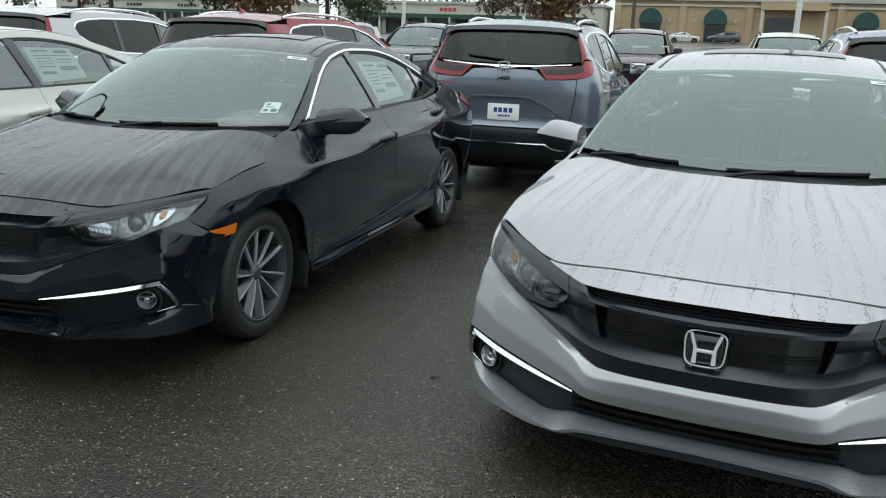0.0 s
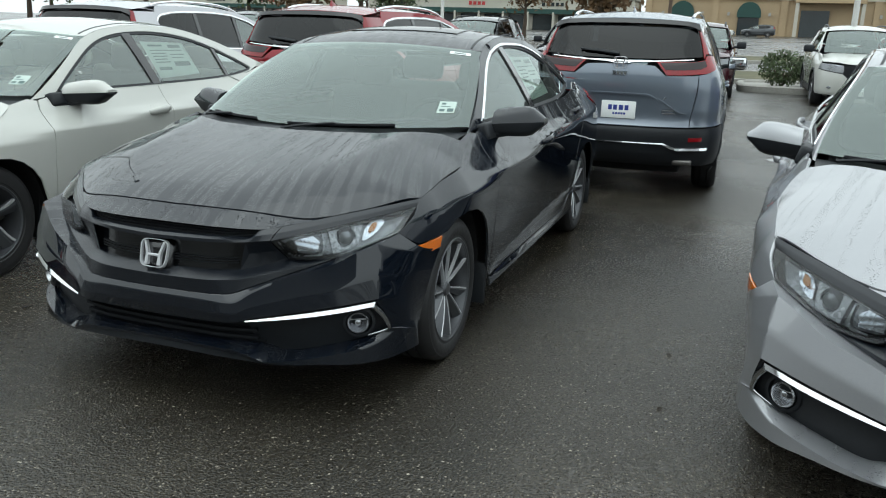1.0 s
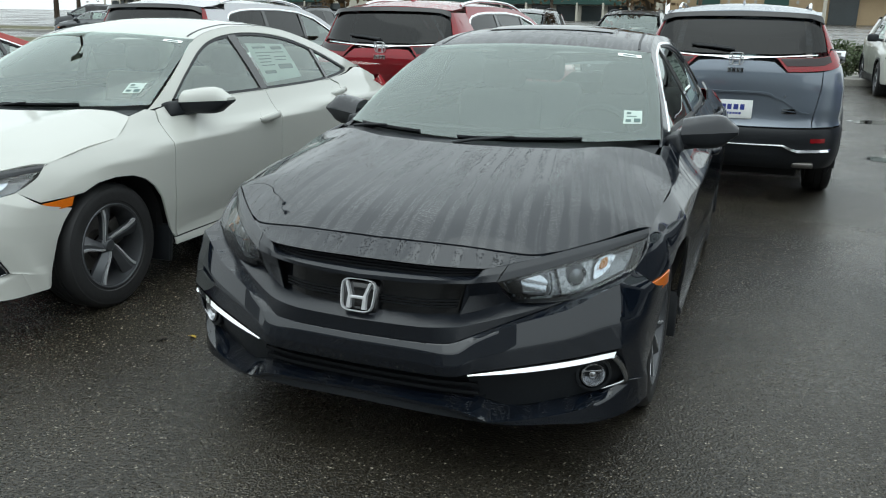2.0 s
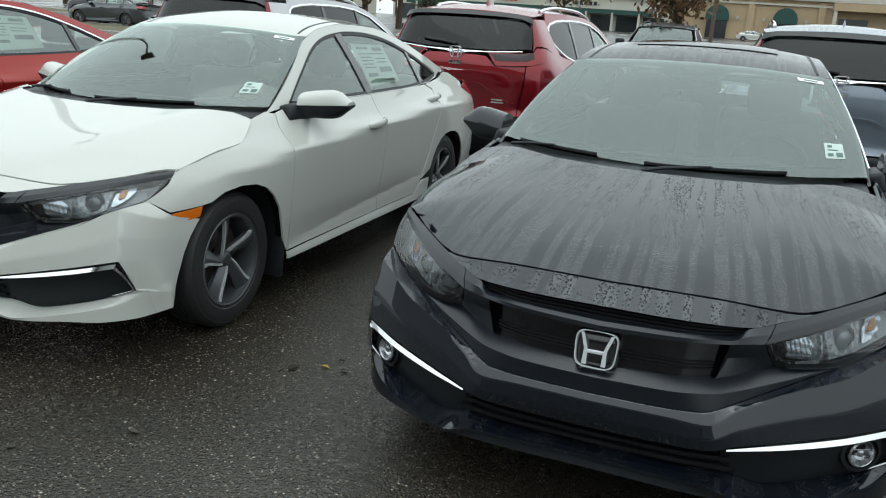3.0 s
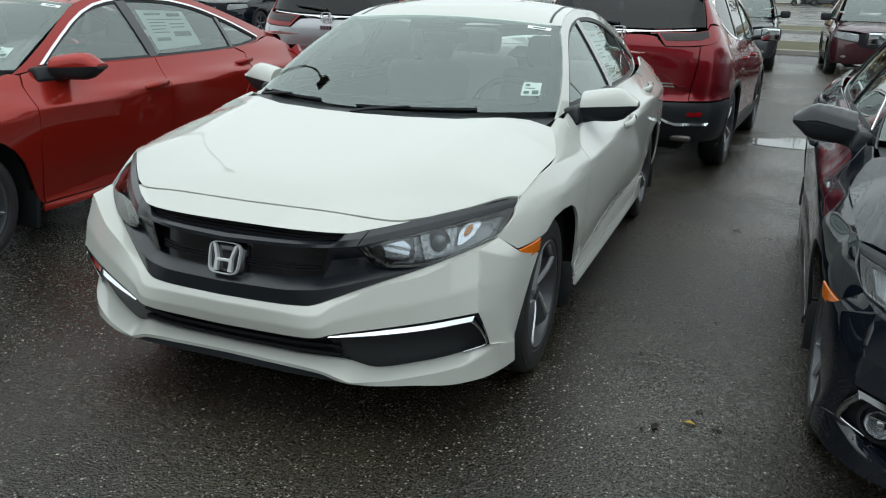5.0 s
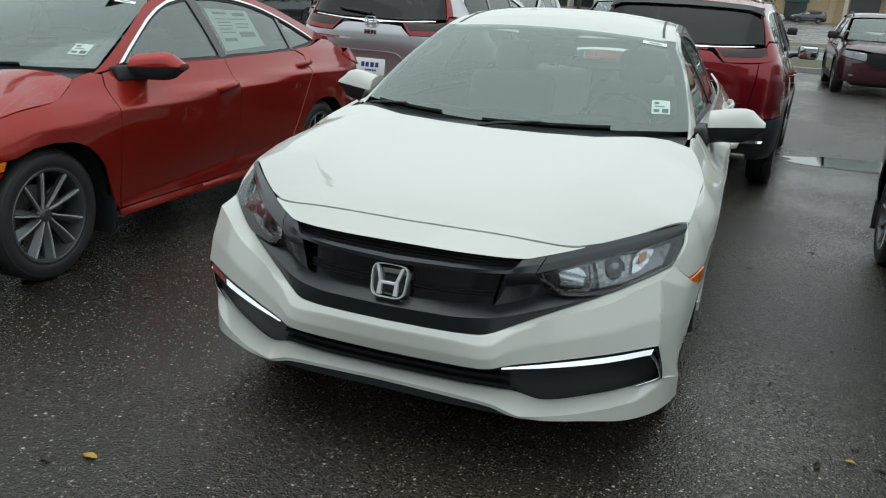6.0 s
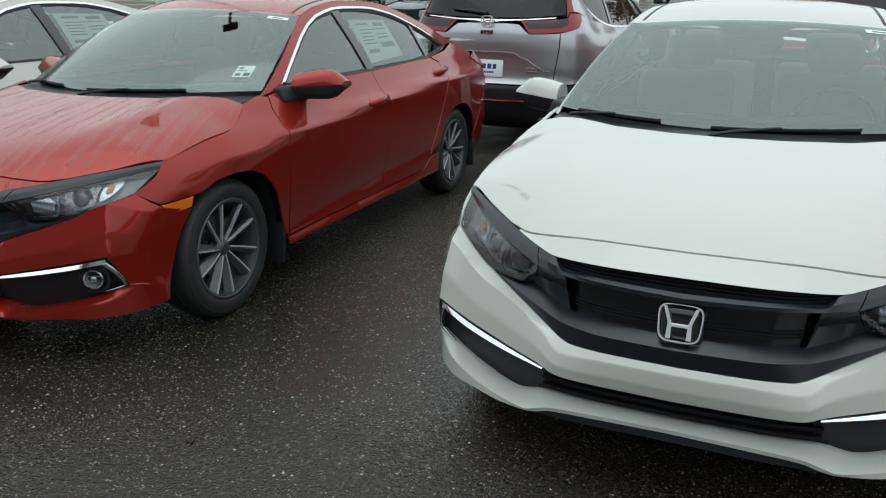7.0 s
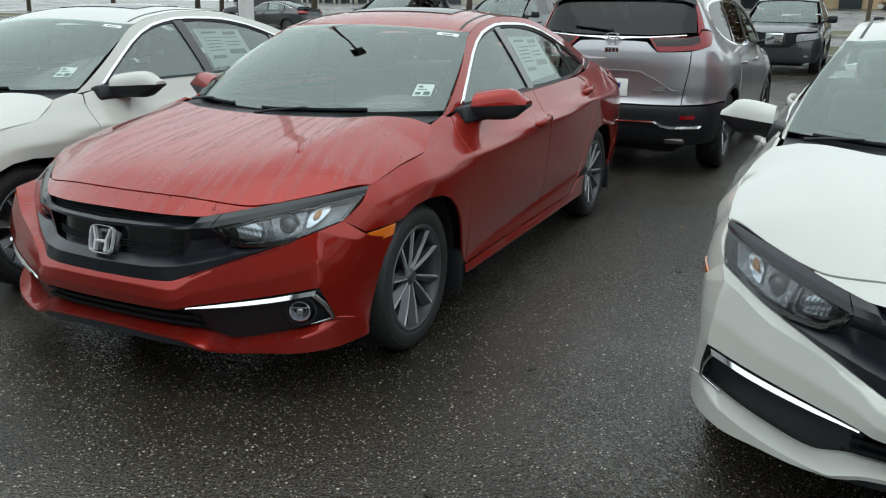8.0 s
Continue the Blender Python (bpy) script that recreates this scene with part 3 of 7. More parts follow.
def plate_mesh(w, h):
    bm = bmesh.new()
    box(bm, (w, 0.012, h), (0, 0, 0), 0.004)
    return bm_mesh("plate", bm, PAPER, 30)


def bars_mesh(rows, d=0.0016, mat=None):
    """Flat printed bars: (x, z, width, height) each."""
    bm = bmesh.new()
    for x, z, w, h in rows:
        box(bm, (w, d, h), (x, 0, z))
    return bm_mesh("printing", bm, mat or INK, 30)


# ---- the compact sedan: x to its left, y backwards from the front axle ----
def door_fold(v, z, s=2.0):
    """The scoop along the foot of the doors."""
    if v < .35 or v > 2.5:
        return 0.0
    run = math.sin(math.pi * (v - .35) / 2.15) ** .7
    d = z - .300 - .060 * (v - .5)
    return .017 * run * (math.exp(-d / .085) if d > 0 else math.exp(d / .035))


SEDAN_PLAN = [(0, -.905), (.30, -.895), (.5, -.85), (.66, -.765), (.77, -.64), (.835, -.48), (.872, -.28), (.89, 0), (.895, .4), (.895, 1.5), (.895, 2.4), (.89, 2.8), (.865, 3.2), (.80, 3.5), (.68, 3.63), (.45, 3.69), (0, 3.71)]
SEDAN_SECTIONS = [
    (-.905, [(.17, .09), (.20, .060), (.222, .034), (.236, .004), (.250, .002), (.290, .012), (.32, .008), (.38, 0), (.46, .004), (.50, .008), (.58, .03), (.66, .06), (.70, .09), (.73, .13), (.76, .19)]),
    (-.60, [(.17, .08), (.192, .036), (.203, -.004), (.216, -.010), (.255, -.004), (.295, .006), (.34, .006), (.45, 0), (.52, .006), (.58, .022), (.65, .044), (.72, .064), (.77, .09), (.82, .14)]),
    (-.25, [(.17, .075), (.195, .034), (.215, .026), (.26, .026), (.30, .024), (.38, .012), (.5, 0), (.62, .004), (.70, .02), (.76, .05), (.80, .08), (.85, .13), (.9, .19)]),
    (.05, [(.17, .06), (.25, .02), (.4, .010), (.6, .002), (.722, 0), (.732, .002), (.748, .010), (.80, .045), (.82, .06), (.86, .10), (.90, .14), (.94, .18)]),
    (.6, [(.17, .06), (.188, .034), (.21, .020), (.240, .020), (.262, .031), (.285, .036), (.34, .034), (.45, .022), (.60, .012), (.71, .003), (.770, 0), (.777, .002), (.79, .014), (.82, .044), (.86, .077), (.92, .115), (.97, .16)]),
    (1.4, [(.17, .06), (.188, .034), (.21, .020), (.242, .020), (.264, .031), (.29, .036), (.34, .034), (.45, .022), (.60, .013), (.74, .004), (.808, 0), (.815, .002), (.829, .014), (.86, .050), (.92, .090), (.98, .122)]),
    (2.4, [(.17, .07), (.19, .036), (.215, .026), (.255, .024), (.275, .024), (.30, .024), (.34, .020), (.45, .014), (.60, .008), (.76, .003), (.847, 0), (.854, .002), (.868, .014), (.90, .055), (.94, .090), (1.0, .13)]),
    (3.1, [(.2, .07), (.3, .03), (.5, .004), (.7, 0), (.83, .004), (.86, .012), (.90, .048), (.95, .09), (1.0, .13), (1.06, .19)]),
    (3.42, [(.2, .08), (.3, .03), (.5, .002), (.7, 0), (.83, .010), (.88, .030), (.93, .068), (.97, .10), (1.02, .15), (1.06, .19)]),
    (3.70, [(.2, .09), (.3, .03), (.5, 0), (.6, .01), (.75, .05), (.95, .06), (1.05, .03), (1.09, .03)])]
SEDAN = Belt(SEDAN_PLAN, SEDAN_SECTIONS, door_fold)
HUB_Z, AXLE = 0.312, 2.71
sd = SEDAN.side
hood_line = curve([(-.80, .722), (-.76, .742), (-.62, .806), (-.36, .867), (-.1, .912), (.1, .944), (.25, .966), (.5, 1.0)])


hood_edge_u = curve([(-.80, .36), (-.734, .437), (-.643, .529), (-.50, .665), (-.333, .807), (-.1, .818), (.1, .818), (.3, .80)])
hood_edge_z = curve([(-.80, .689), (-.734, .702), (-.643, .719), (-.50, .745), (-.333, .770), (-.158, .806), (.092, .848), (.3, .90)])


def hood_skin(u, v):
    """The bonnet, with its two raised creases, falling away to the brows over the headlights."""
    a = abs(u)
    t = min(max((v - .1) / .2, 0), 1)
    w = min(max((v + .1) / .2, 0), 1)
    w = w * w * (3 - 2 * w)
    bend = 3.0 + 2.0 * min(max((v + .6) / .6, 0), 1)
    front = (hood_line(v) - hood_edge_z(v)) * (a / hood_edge_u(v)) ** bend
    drop = front * (1 - w) + (.10 - .035 * t) * (a / .808) ** 5 * w
    ridge = .40 + .16 * (v + .75)
    crease = .010 * math.exp(-((a - ridge) / .09) ** 2) * min(max((v + .60) / .3, 0), 1)
    return (u, v, hood_line(v) - drop + crease)


cab_base = curve([(.3, .70), (.6, .738), (1.0, .762), (1.4, .775), (2.0, .775), (2.5, .752), (3.0, .70), (3.4, .62)])
cab_lean = curve([(.4, .55), (1.08, .57), (2.0, .58), (3.0, .62)])
roof_rail = curve([(.40, .92), (.47, .955), (.75, 1.112), (1.08, 1.293), (1.3, 1.345), (1.6, 1.372), (2.0, 1.362), (2.4, 1.295), (2.8, 1.185), (3.2, 1.075), (3.5, 1.03)])
crown = curve([(.9, .028), (1.1, .032), (1.6, .042), (2.2, .040), (2.6, .03), (3.2, .02)])


def cab_skin(out=0.0):
    def f(v, z):
        h = z - .965
        return (cab_base(v) - cab_lean(v) * h - .25 * h * h + .06 * h + out, v, z + out * .4)
    return f


def rail_u(v):
    return cab_skin()(v, roof_rail(v))[0]


def roof_skin(out=0.0):
    def f(a, v):
        u = rail_u(v)
        return (a * u, v, roof_rail(v) + crown(v) * (1 - abs(a) ** 2.4) + out)
    return f


def screen_skin(out=0.0):
    """The windshield over (-1..1, 0..1)."""
    def f(a, b):
        q = min(abs(a), 1.2)
        p0 = Vector((.720 * a, .165 + .305 * q ** 2.2, .948 + .012 * q))
        p1 = Vector((.568 * a, 1.085 - .105 * (1 - q * q), 1.293 + .030 * (1 - q * q)))
        n = Vector((0, -.40, .92))
        return tuple(p0.lerp(p1, b) + Vector((.014 * a * math.sin(math.pi * min(max(b, 0), 1)), 0, 0)) + n * (out + .028 * math.sin(math.pi * min(max(b, 0), 1)) * (1 - .5 * q * q)))
    return f


def rear_screen_skin(a, b):
    v0, v1 = 2.28 + .12 * a * a, 3.02 + .05 * a * a
    p0 = Vector((a * .54, v0, roof_rail(v0) + crown(v0) * (1 - a * a)))
    p1 = Vector((a * .58, v1, roof_rail(v1) + .015 + crown(v1) * (1 - a * a) - .03 * a * a))
    return tuple(p0.lerp(p1, b) + Vector((0, .35, .93)) * .018 * math.sin(math.pi * b))


def trunk_skin(a, b):
    v = 3.06 + .60 * b
    return (a * (.60 + .04 * b), v, 1.105 - .045 * b - .02 * abs(a) ** 3 + .02 * b * b)


FRONT_ARCH = [(sd(v) - max(0.0, .55 - z) * (.13 if v < 0 else 0), z) for v, z in arch(-.004, .369, .350, 195, -15, HUB_Z)]
REAR_ARCH = [(sd(v), z) for v, z in arch(AXLE, .36, .345, 195, -15, HUB_Z)]
fa = FRONT_ARCH
MARKER = [(1.088, .606), (1.245, .615), (1.228, .575), (1.126, .567)]
FENDER = [(.986, .667), (1.04, .690), (1.10, .722), (1.150, .766), (1.168, .778), (1.30, .797), (1.46, .820), (sd(.06), .834), (sd(.098), .842), (sd(.16), .875), (sd(.22), .903), (sd(.257), .920), (sd(.40), .948), (sd(.46), .935), (sd(.437), .885), (sd(.437), .60), (sd(.437), .262), (sd(.405), .290)] + [p for p in fa[::-1] if p[1] > .33 and not (p[0] < sd(0) and p[1] < .612)] + [(1.248, .617), (1.086, .610)]
FDOOR = [(sd(.44), .884), (sd(.47), .940), (sd(.60), .960), (sd(1.0), .970), (sd(1.52), .978), (sd(1.53), .60), (sd(1.50), .275), (sd(.447), .264), (sd(.439), .60)]
RDOOR = [(sd(1.523), .978), (sd(2.0), .988), (sd(2.42), 1.0), (sd(2.52), .96), (sd(2.44), .80), (sd(2.33), .60), (sd(2.20), .38), (sd(2.10), .285), (sd(1.503), .276), (sd(1.533), .60)]
SILL = [(sd(.425), .261), (sd(2.10), .283), (sd(2.22), .36), (sd(2.345), .36), (sd(2.34), .232), (sd(.425), .220)]
ra = REAR_ARCH
QUARTER = [(sd(2.53), .965), (sd(2.43), 1.003), (sd(2.75), 1.03), (sd(3.0), 1.068), (sd(3.12), 1.058), (sd(3.22), 1.02), (sd(3.28), .985)] + [(4.74, .955), (4.90, .88), (4.86, .70), (4.72, .55), (4.60, .45)] + [p for p in ra[::-1] if p[1] > .36] + [(sd(2.21), .37), (sd(2.335), .60), (sd(2.445), .80)]
TAIL = [(4.70, .958), (4.92, .985), (5.12, .99), (5.40, .97), (5.42, .90), (5.20, .86), (4.95, .865), (4.80, .91)]
RBUMP = [(4.605, .445), (4.725, .55), (4.87, .70), (4.905, .80), (5.45, .80), (SEDAN.end, .80), (SEDAN.end, .25), (5.2, .24), (4.75, .22)] + [p for p in ra[::-1] if p[0] > sd(AXLE) and .22 < p[1] < .44][:8]
GATE = [(5.42, .805), (5.22, .855), (5.42, .895), (5.41, .975), (5.5, 1.06), (SEDAN.end, 1.06), (SEDAN.end, .805)]
DLO = spline([(.625, .968), (.74, 1.045), (.88, 1.130), (1.08, 1.236), (1.28, 1.298), (1.55, 1.328), (1.85, 1.326), (2.15, 1.290), (2.45, 1.215), (2.72, 1.125), (2.90, 1.058)], 4) + spline([(2.86, 1.040), (2.6, 1.012), (2.2, .992), (1.5, .980), (1.0, .974), (.70, .964)], 4)
dlo_top = curve([(.625, .968), (.74, 1.045), (.88, 1.130), (1.08, 1.236), (1.28, 1.298), (1.55, 1.328), (1.85, 1.326), (2.15, 1.290), (2.45, 1.215), (2.72, 1.125), (2.90, 1.058)])
dlo_low = curve([(.60, .962), (1.0, .974), (1.5, .980), (2.2, .992), (2.6, 1.012), (2.86, 1.040)])


# the nose: design lines from its middle out to the corner, (t, u, v, z) each
def rail(*keys):
    """A smooth line through the keys, over t from 0 to 1."""
    fs = [curve([(k[0], k[j]) for k in keys]) for j in (1, 2, 3)]
    return lambda t: Vector([f(t) for f in fs])


def moved(line, du=0.0, dv=0.0, dz=0.0):
    return lambda t: line(t) + Vector((du, dv, dz))


def between(a, b, k, du=0.0, dv=0.0, dz=0.0):
    return lambda t: a(t).lerp(b(t), k) + Vector((du, dv, dz))


def loft(bm, rails, n=36, sub=2, sides=(1, -1), ease=.07, t0=0.0, t1=1.0):
    """A skin over the lines, with a tight round at each; sides: which halves of the car."""
    rows = []
    for i, r in enumerate(rails):
        if i:
            rows += [between(rails[i - 1], r, k) for k in [ease] + [j / sub for j in range(1, sub)] + [1 - ease]]
        rows.append(r)
    full = len(sides) == 2
    ts = [t0 + (t1 - t0) * k / n for k in range(n + 1)]
    cols = [(-1, t) for t in ts[:0:-1]] + [(1, t) for t in ts] if full else [(sides[0], t) for t in ts]
    grid_v = []
    for r in rows:
        line = [(sg, r(t)) for sg, t in cols]
        grid_v.append([bm.verts.new((p.x * sg, p.y, p.z)) for sg, p in line])
    for a, b in zip(grid_v, grid_v[1:]):
        for k in range(len(cols) - 1):
            bm.faces.new((a[k], a[k + 1], b[k + 1], b[k]))


def loft_mesh(name, mat, rails, smooth=62, **kw):
    bm = bmesh.new()
    loft(bm, rails, **kw)
    return bm_mesh(name, bm, mat, smooth)


arch_pts = sorted([(p[1], p[0]) for p in fa if p[0] < sd(0) and p[1] > .21])
arch_s = curve(arch_pts)


def arch_edge(z):
    return SEDAN.at(arch_s(z), z)


hood_front = [(0, 0, -.757), (.25, .15, -.752), (.5, .30, -.732), (.75, .43, -.698), (.9, .50, -.665), (1, .529, -.643)]
NOSE_TOP = rail(*[(t, u, v + .003, hood_skin(u, v)[2] - .001) for t, u, v in hood_front])
NOSE_LOW = rail((0, 0, -.838, .698), (.25, .13, -.834, .697), (.5, .27, -.812, .694), (.72, .376, -.776, .692), (.85, .437, -.735, .702), (1, .529, -.648, .7175))
BAR_TOP = rail((0, 0, -.862, .664), (.4, .2, -.838, .6635), (.68, .339, -.793, .664), (.80, .376, -.778, .689), (1, .437, -.736, .7005))
BAR_LOW = rail((0, 0, -.880, .643), (.4, .2, -.855, .645), (.68, .33, -.820, .650), (.8, .37, -.806, .654), (1, .419, -.789, .659))
BROW_TOP = rail((0, .439, -.735, .701), (.3, .529, -.647, .718), (.65, .67, -.497, .744), (1, .806, -.335, .769))
BROW_LOW = rail((0, .421, -.789, .658), (.3, .535, -.690, .683), (.65, .67, -.545, .713), (1, .800, -.367, .742))
WING_IN = rail((0, 0, -.872, .543), (.35, .2, -.850, .543), (.55, .311, -.812, .546), (.75, .449, -.722, .583), (1, .597, -.667, .586))
WING_FOLD = rail((0, 0, -.905, .517), (.35, .2, -.893, .518), (.55, .305, -.862, .521), (.75, .449, -.776, .548), (1, .597, -.670, .586))
WING_LOW = rail((0, 0, -.907, .472), (.35, .2, -.895, .471), (.50, .290, -.877, .472), (.57, .318, -.866, .478), (.64, .36, -.840, .494), (.75, .449, -.779, .529), (1, .597, -.671, .583))
LAMP_TOP = rail((0, .424, -.787, .656), (.3, .535, -.692, .681), (.65, .67, -.547, .711), (1, .799, -.368, .741))
LAMP_LOW = rail((0, .449, -.722, .585), (.12, .48, -.728, .582), (.35, .597, -.672, .587), (.7, .70, -.591, .628), (1, .787, -.500, .668))
BUMP_TOP = rail((0, 0, -.907, .470), (.25, .2, -.895, .469), (.36, .290, -.877, .470), (.40, .318, -.866, .476), (.45, .36, -.840, .492), (.55, .449, -.779, .527), (.72, .597, -.671, .581), (1, .787, -.501, .665))
BUMP_FOLD = rail((0, 0, -.919, .452), (.25, .2, -.908, .450), (.36, .298, -.895, .444), (.40, .330, -.886, .448), (.45, .381, -.852, .486), (.55, .478, -.802, .533), (.72, .627, -.722, .580), (.88, .714, -.664, .630), (1, .762, -.628, .652))
BUMP_LOW = rail((0, 0, -.907, .370), (.25, .2, -.902, .371), (.36, .300, -.898, .374), (.40, .335, -.893, .378), (.45, .38, -.874, .391), (.55, .49, -.825, .409), (.72, .65, -.747, .436), (1, .785, -.668, .462))
LIP_IN = rail((0, 0, -.850, .286), (.25, .2, -.842, .284), (.42, .373, -.811, .279), (.52, .475, -.771, .251), (.65, .60, -.715, .270), (.82, .72, -.645, .300), (1, .806, -.600, .332))
LIP_EDGE = rail((0, 0, -.907, .284), (.25, .2, -.899, .277), (.38, .34, -.882, .263), (.43, .39, -.868, .244), (.48, .432, -.854, .229), (.55, .50, -.833, .236), (.65, .60, -.787, .250), (.82, .73, -.690, .274), (1, .830, -.560, .325))
LIP_LOW = rail((0, 0, -.904, .271), (.25, .2, -.897, .264), (.38, .34, -.878, .250), (.43, .39, -.864, .231), (.48, .432, -.850, .221), (.55, .50, -.833, .222), (.65, .60, -.787, .224), (.82, .73, -.690, .214), (.92, .80, -.60, .215), (1, .838, -.52, .222))
STRIP_TOP = rail((0, .368, -.880, .384), (.3, .49, -.826, .402), (.7, .65, -.748, .427), (1, .774, -.670, .450))
STRIP_LOW = rail((0, .369, -.883, .381), (.3, .49, -.833, .391), (.7, .65, -.756, .412), (1, .769, -.678, .433))
POCKET_TOP = rail((0, .350, -.850, .390), (.3, .49, -.80, .408), (.7, .65, -.722, .434), (1, .775, -.648, .456))
POCKET_LOW = rail((0, .365, -.790, .262), (.28, .475, -.752, .242), (.6, .62, -.683, .262), (1, .790, -.588, .322))
SLIT_TOP = rail((0, 0, -.802, .695), (.6, .23, -.790, .693), (1, .378, -.744, .690))
SLIT_LOW = rail((0, 0, -.815, .655), (.6, .23, -.800, .656), (1, .372, -.752, .664))
MESH_TOP = rail((0, 0, -.838, .652), (.6, .2, -.818, .652), (1, .345, -.772, .656))
MESH_LOW = rail((0, 0, -.853, .536), (.6, .2, -.838, .536), (1, .330, -.785, .536))
AIR_TOP = rail((0, 0, -.850, .380), (.6, .22, -.842, .381), (1, .40, -.815, .395))
AIR_LOW = rail((0, 0, -.828, .270), (.6, .22, -.820, .268), (1, .40, -.785, .256))


def corner_rail(start, mid, z):
    """A line round the corner of the bumper, from its start through mid to the wheel arch."""
    e = arch_edge(z)
    return rail((0, *start), (.45, *mid), (1, *e))


def BUMP_BELLY(t):
    return BUMP_FOLD(t).lerp(BUMP_LOW(t), .55) + Vector((.004 * t, -.006, 0))


CORNER = [corner_rail((.787, -.501, .665), (.846, -.430, .605), .566), corner_rail(BUMP_FOLD(1), (.842, -.455, .590), .552), corner_rail(BUMP_BELLY(1), (.838, -.490, .520), .505), corner_rail((.785, -.668, .462), (.829, -.530, .450), .440), corner_rail((.806, -.600, .332), (.842, -.498, .334), .335), corner_rail((.830, -.560, .325), (.851, -.470, .300), .290), corner_rail((.838, -.520, .222), (.853, -.450, .224), .226)]


def bumper_mesh(mat):
    """The painted front bumper: its upper bar, both corners and the lower lip."""
    bm = bmesh.new()
    loft(bm, [moved(BUMP_TOP, 0, .02), BUMP_TOP, BUMP_FOLD, BUMP_BELLY, BUMP_LOW, moved(BUMP_LOW, -.004, .035, -.002)], 64, 3, ease=.16)
    loft(bm, [moved(LIP_IN, 0, .03), LIP_IN, LIP_EDGE, LIP_LOW, moved(LIP_LOW, -.01, .09, .0)], 72, 2, ease=.14)
    for sg in (1, -1):
        loft(bm, CORNER + [moved(CORNER[-1], -.06, .02, .0)], 18, 3, (sg,))
    bmesh.ops.remove_doubles(bm, verts=bm.verts, dist=.0008)
    return bm_mesh("front_bumper", bm, mat, 62)


def wing_mesh():
    """The dark frame of the grille: the bar over it, its ends and the folded bar below."""
    bm = bmesh.new()
    loft(bm, [moved(BAR_TOP, 0, .045, -.004), BAR_TOP, between(BAR_TOP, BAR_LOW, .5, 0, -.007, .002), BAR_LOW, moved(BAR_LOW, 0, .050, .004)], 48, 2)
    loft(bm, [moved(WING_IN, 0, .045, -.006), WING_IN, WING_FOLD, WING_LOW], 56, 2)
    top, low = rail((0, .335, -.812, .650), (1, .419, -.787, .657)), rail((0, .311, -.812, .546), (.5, .385, -.768, .562), (1, .449, -.722, .583))
    mid = rail((0, .326, -.790, .60), (.5, .372, -.772, .606), (1, .432, -.752, .618))
    for sg in (1, -1):
        loft(bm, [top, mid, low], 10, 2, (sg,))
        side = [rail((0, .335, -.812, .650), (1, .311, -.812, .546)), rail((0, .350, -.762, .652), (1, .335, -.765, .540))]
        loft(bm, side, 6, 2, (sg,))
    return bm_mesh("grille_wing", bm, SATIN, 35)


def nose_backing_mesh():
    """A near-black sheet behind the nose, added so its openings read as shaded."""
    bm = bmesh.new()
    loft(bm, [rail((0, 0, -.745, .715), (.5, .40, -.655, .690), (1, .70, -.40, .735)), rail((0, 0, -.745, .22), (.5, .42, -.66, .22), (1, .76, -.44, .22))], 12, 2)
    return bm_mesh("nose_backing", bm, SHADOW, 60)


def slat_mesh(top, low, k, dv, h=.0035, t1=.96):
    bm = bmesh.new()
    line = between(top, low, k, 0, dv)
    loft(bm, [moved(line, 0, .02, h), moved(line, 0, 0, h), moved(line, 0, 0, -h), moved(line, 0, .02, -h)], 20, 1, (1, -1), .2, 0.0, t1)
    return bm_mesh("grille_slat", bm, MESH, 50)


def lamp_skin(out, flute=0.0):
    """The headlight's face over its length (0..0.5) and height (0..0.08), out metres proud of the lens."""
    def f(a, b):
        t, q = a / .5, b / .08
        p = LAMP_LOW(t).lerp(LAMP_TOP(t), q)
        lean = Vector((.45 + .35 * t, -.85 + .25 * t, .18)).normalized()
        wave = flute * (math.sin(a * 480) + .35 * math.sin(b * 260 + a * 90))
        return tuple(p + lean * (out + .020 * q * (1 - q) + wave))
    return f


def pane(v0, v1, t0=0.0, t1=0.0, n=10):
    """A stretch of the side glazing; t0, t1: the slant of its ends."""
    top = [(v0 + t0 + (v1 + t1 - v0 - t0) * k / n) for k in range(n + 1)]
    low = [(v1 + (v0 - v1) * k / n) for k in range(n + 1)]
    return [(v, dlo_top(v) - .010) for v in top] + [(v, dlo_low(v) + .008) for v in low]


def seat_mesh(w=0.50):
    bm = bmesh.new()
    box(bm, (w, 0.52, 0.16), (0, 0, 0.42), 0.05, None, 3)
    box(bm, (w, 0.14, 0.62), (0, 0.30, 0.76), 0.055, pose(0, 0, 0, -14), 3)
    box(bm, (w * 0.52, 0.10, 0.17), (0, 0.415, 1.155), 0.045, pose(0, 0, 0, -10), 3)
    tube(bm, [(-0.06, 0.38, 1.02), (-0.06, 0.41, 1.12)], 0.008)
    tube(bm, [(0.06, 0.38, 1.02), (0.06, 0.41, 1.12)], 0.008)
    return bm_mesh("seat", bm, CLOTH_DARK, 35)


def dash_mesh(w, v0, v1, z):
    bm = bmesh.new()
    n = 14
    rows = []
    for i in range(n + 1):
        a = -1 + 2 * i / n
        f = v0 + (.27 * a * a)
        hood = .03 * math.exp(-((a - .5) / .24) ** 2)
        rows.append([bm.verts.new((w * a, y, h)) for y, h in ((f, z - .06), (f + .03, z - .02), (f + .12, z - .01), (v1 - .12, z + .0 + hood), (v1 - .03, z - .02 + hood), (v1, z - .08), (v1 - .03, z - .30), (v1 - .1, z - .45))])
    for a, b in zip(rows, rows[1:]):
        for k in range(7):
            bm.faces.new((a[k], b[k], b[k + 1], a[k + 1]))
    return bm_mesh("dashboard", bm, CABIN, 45)


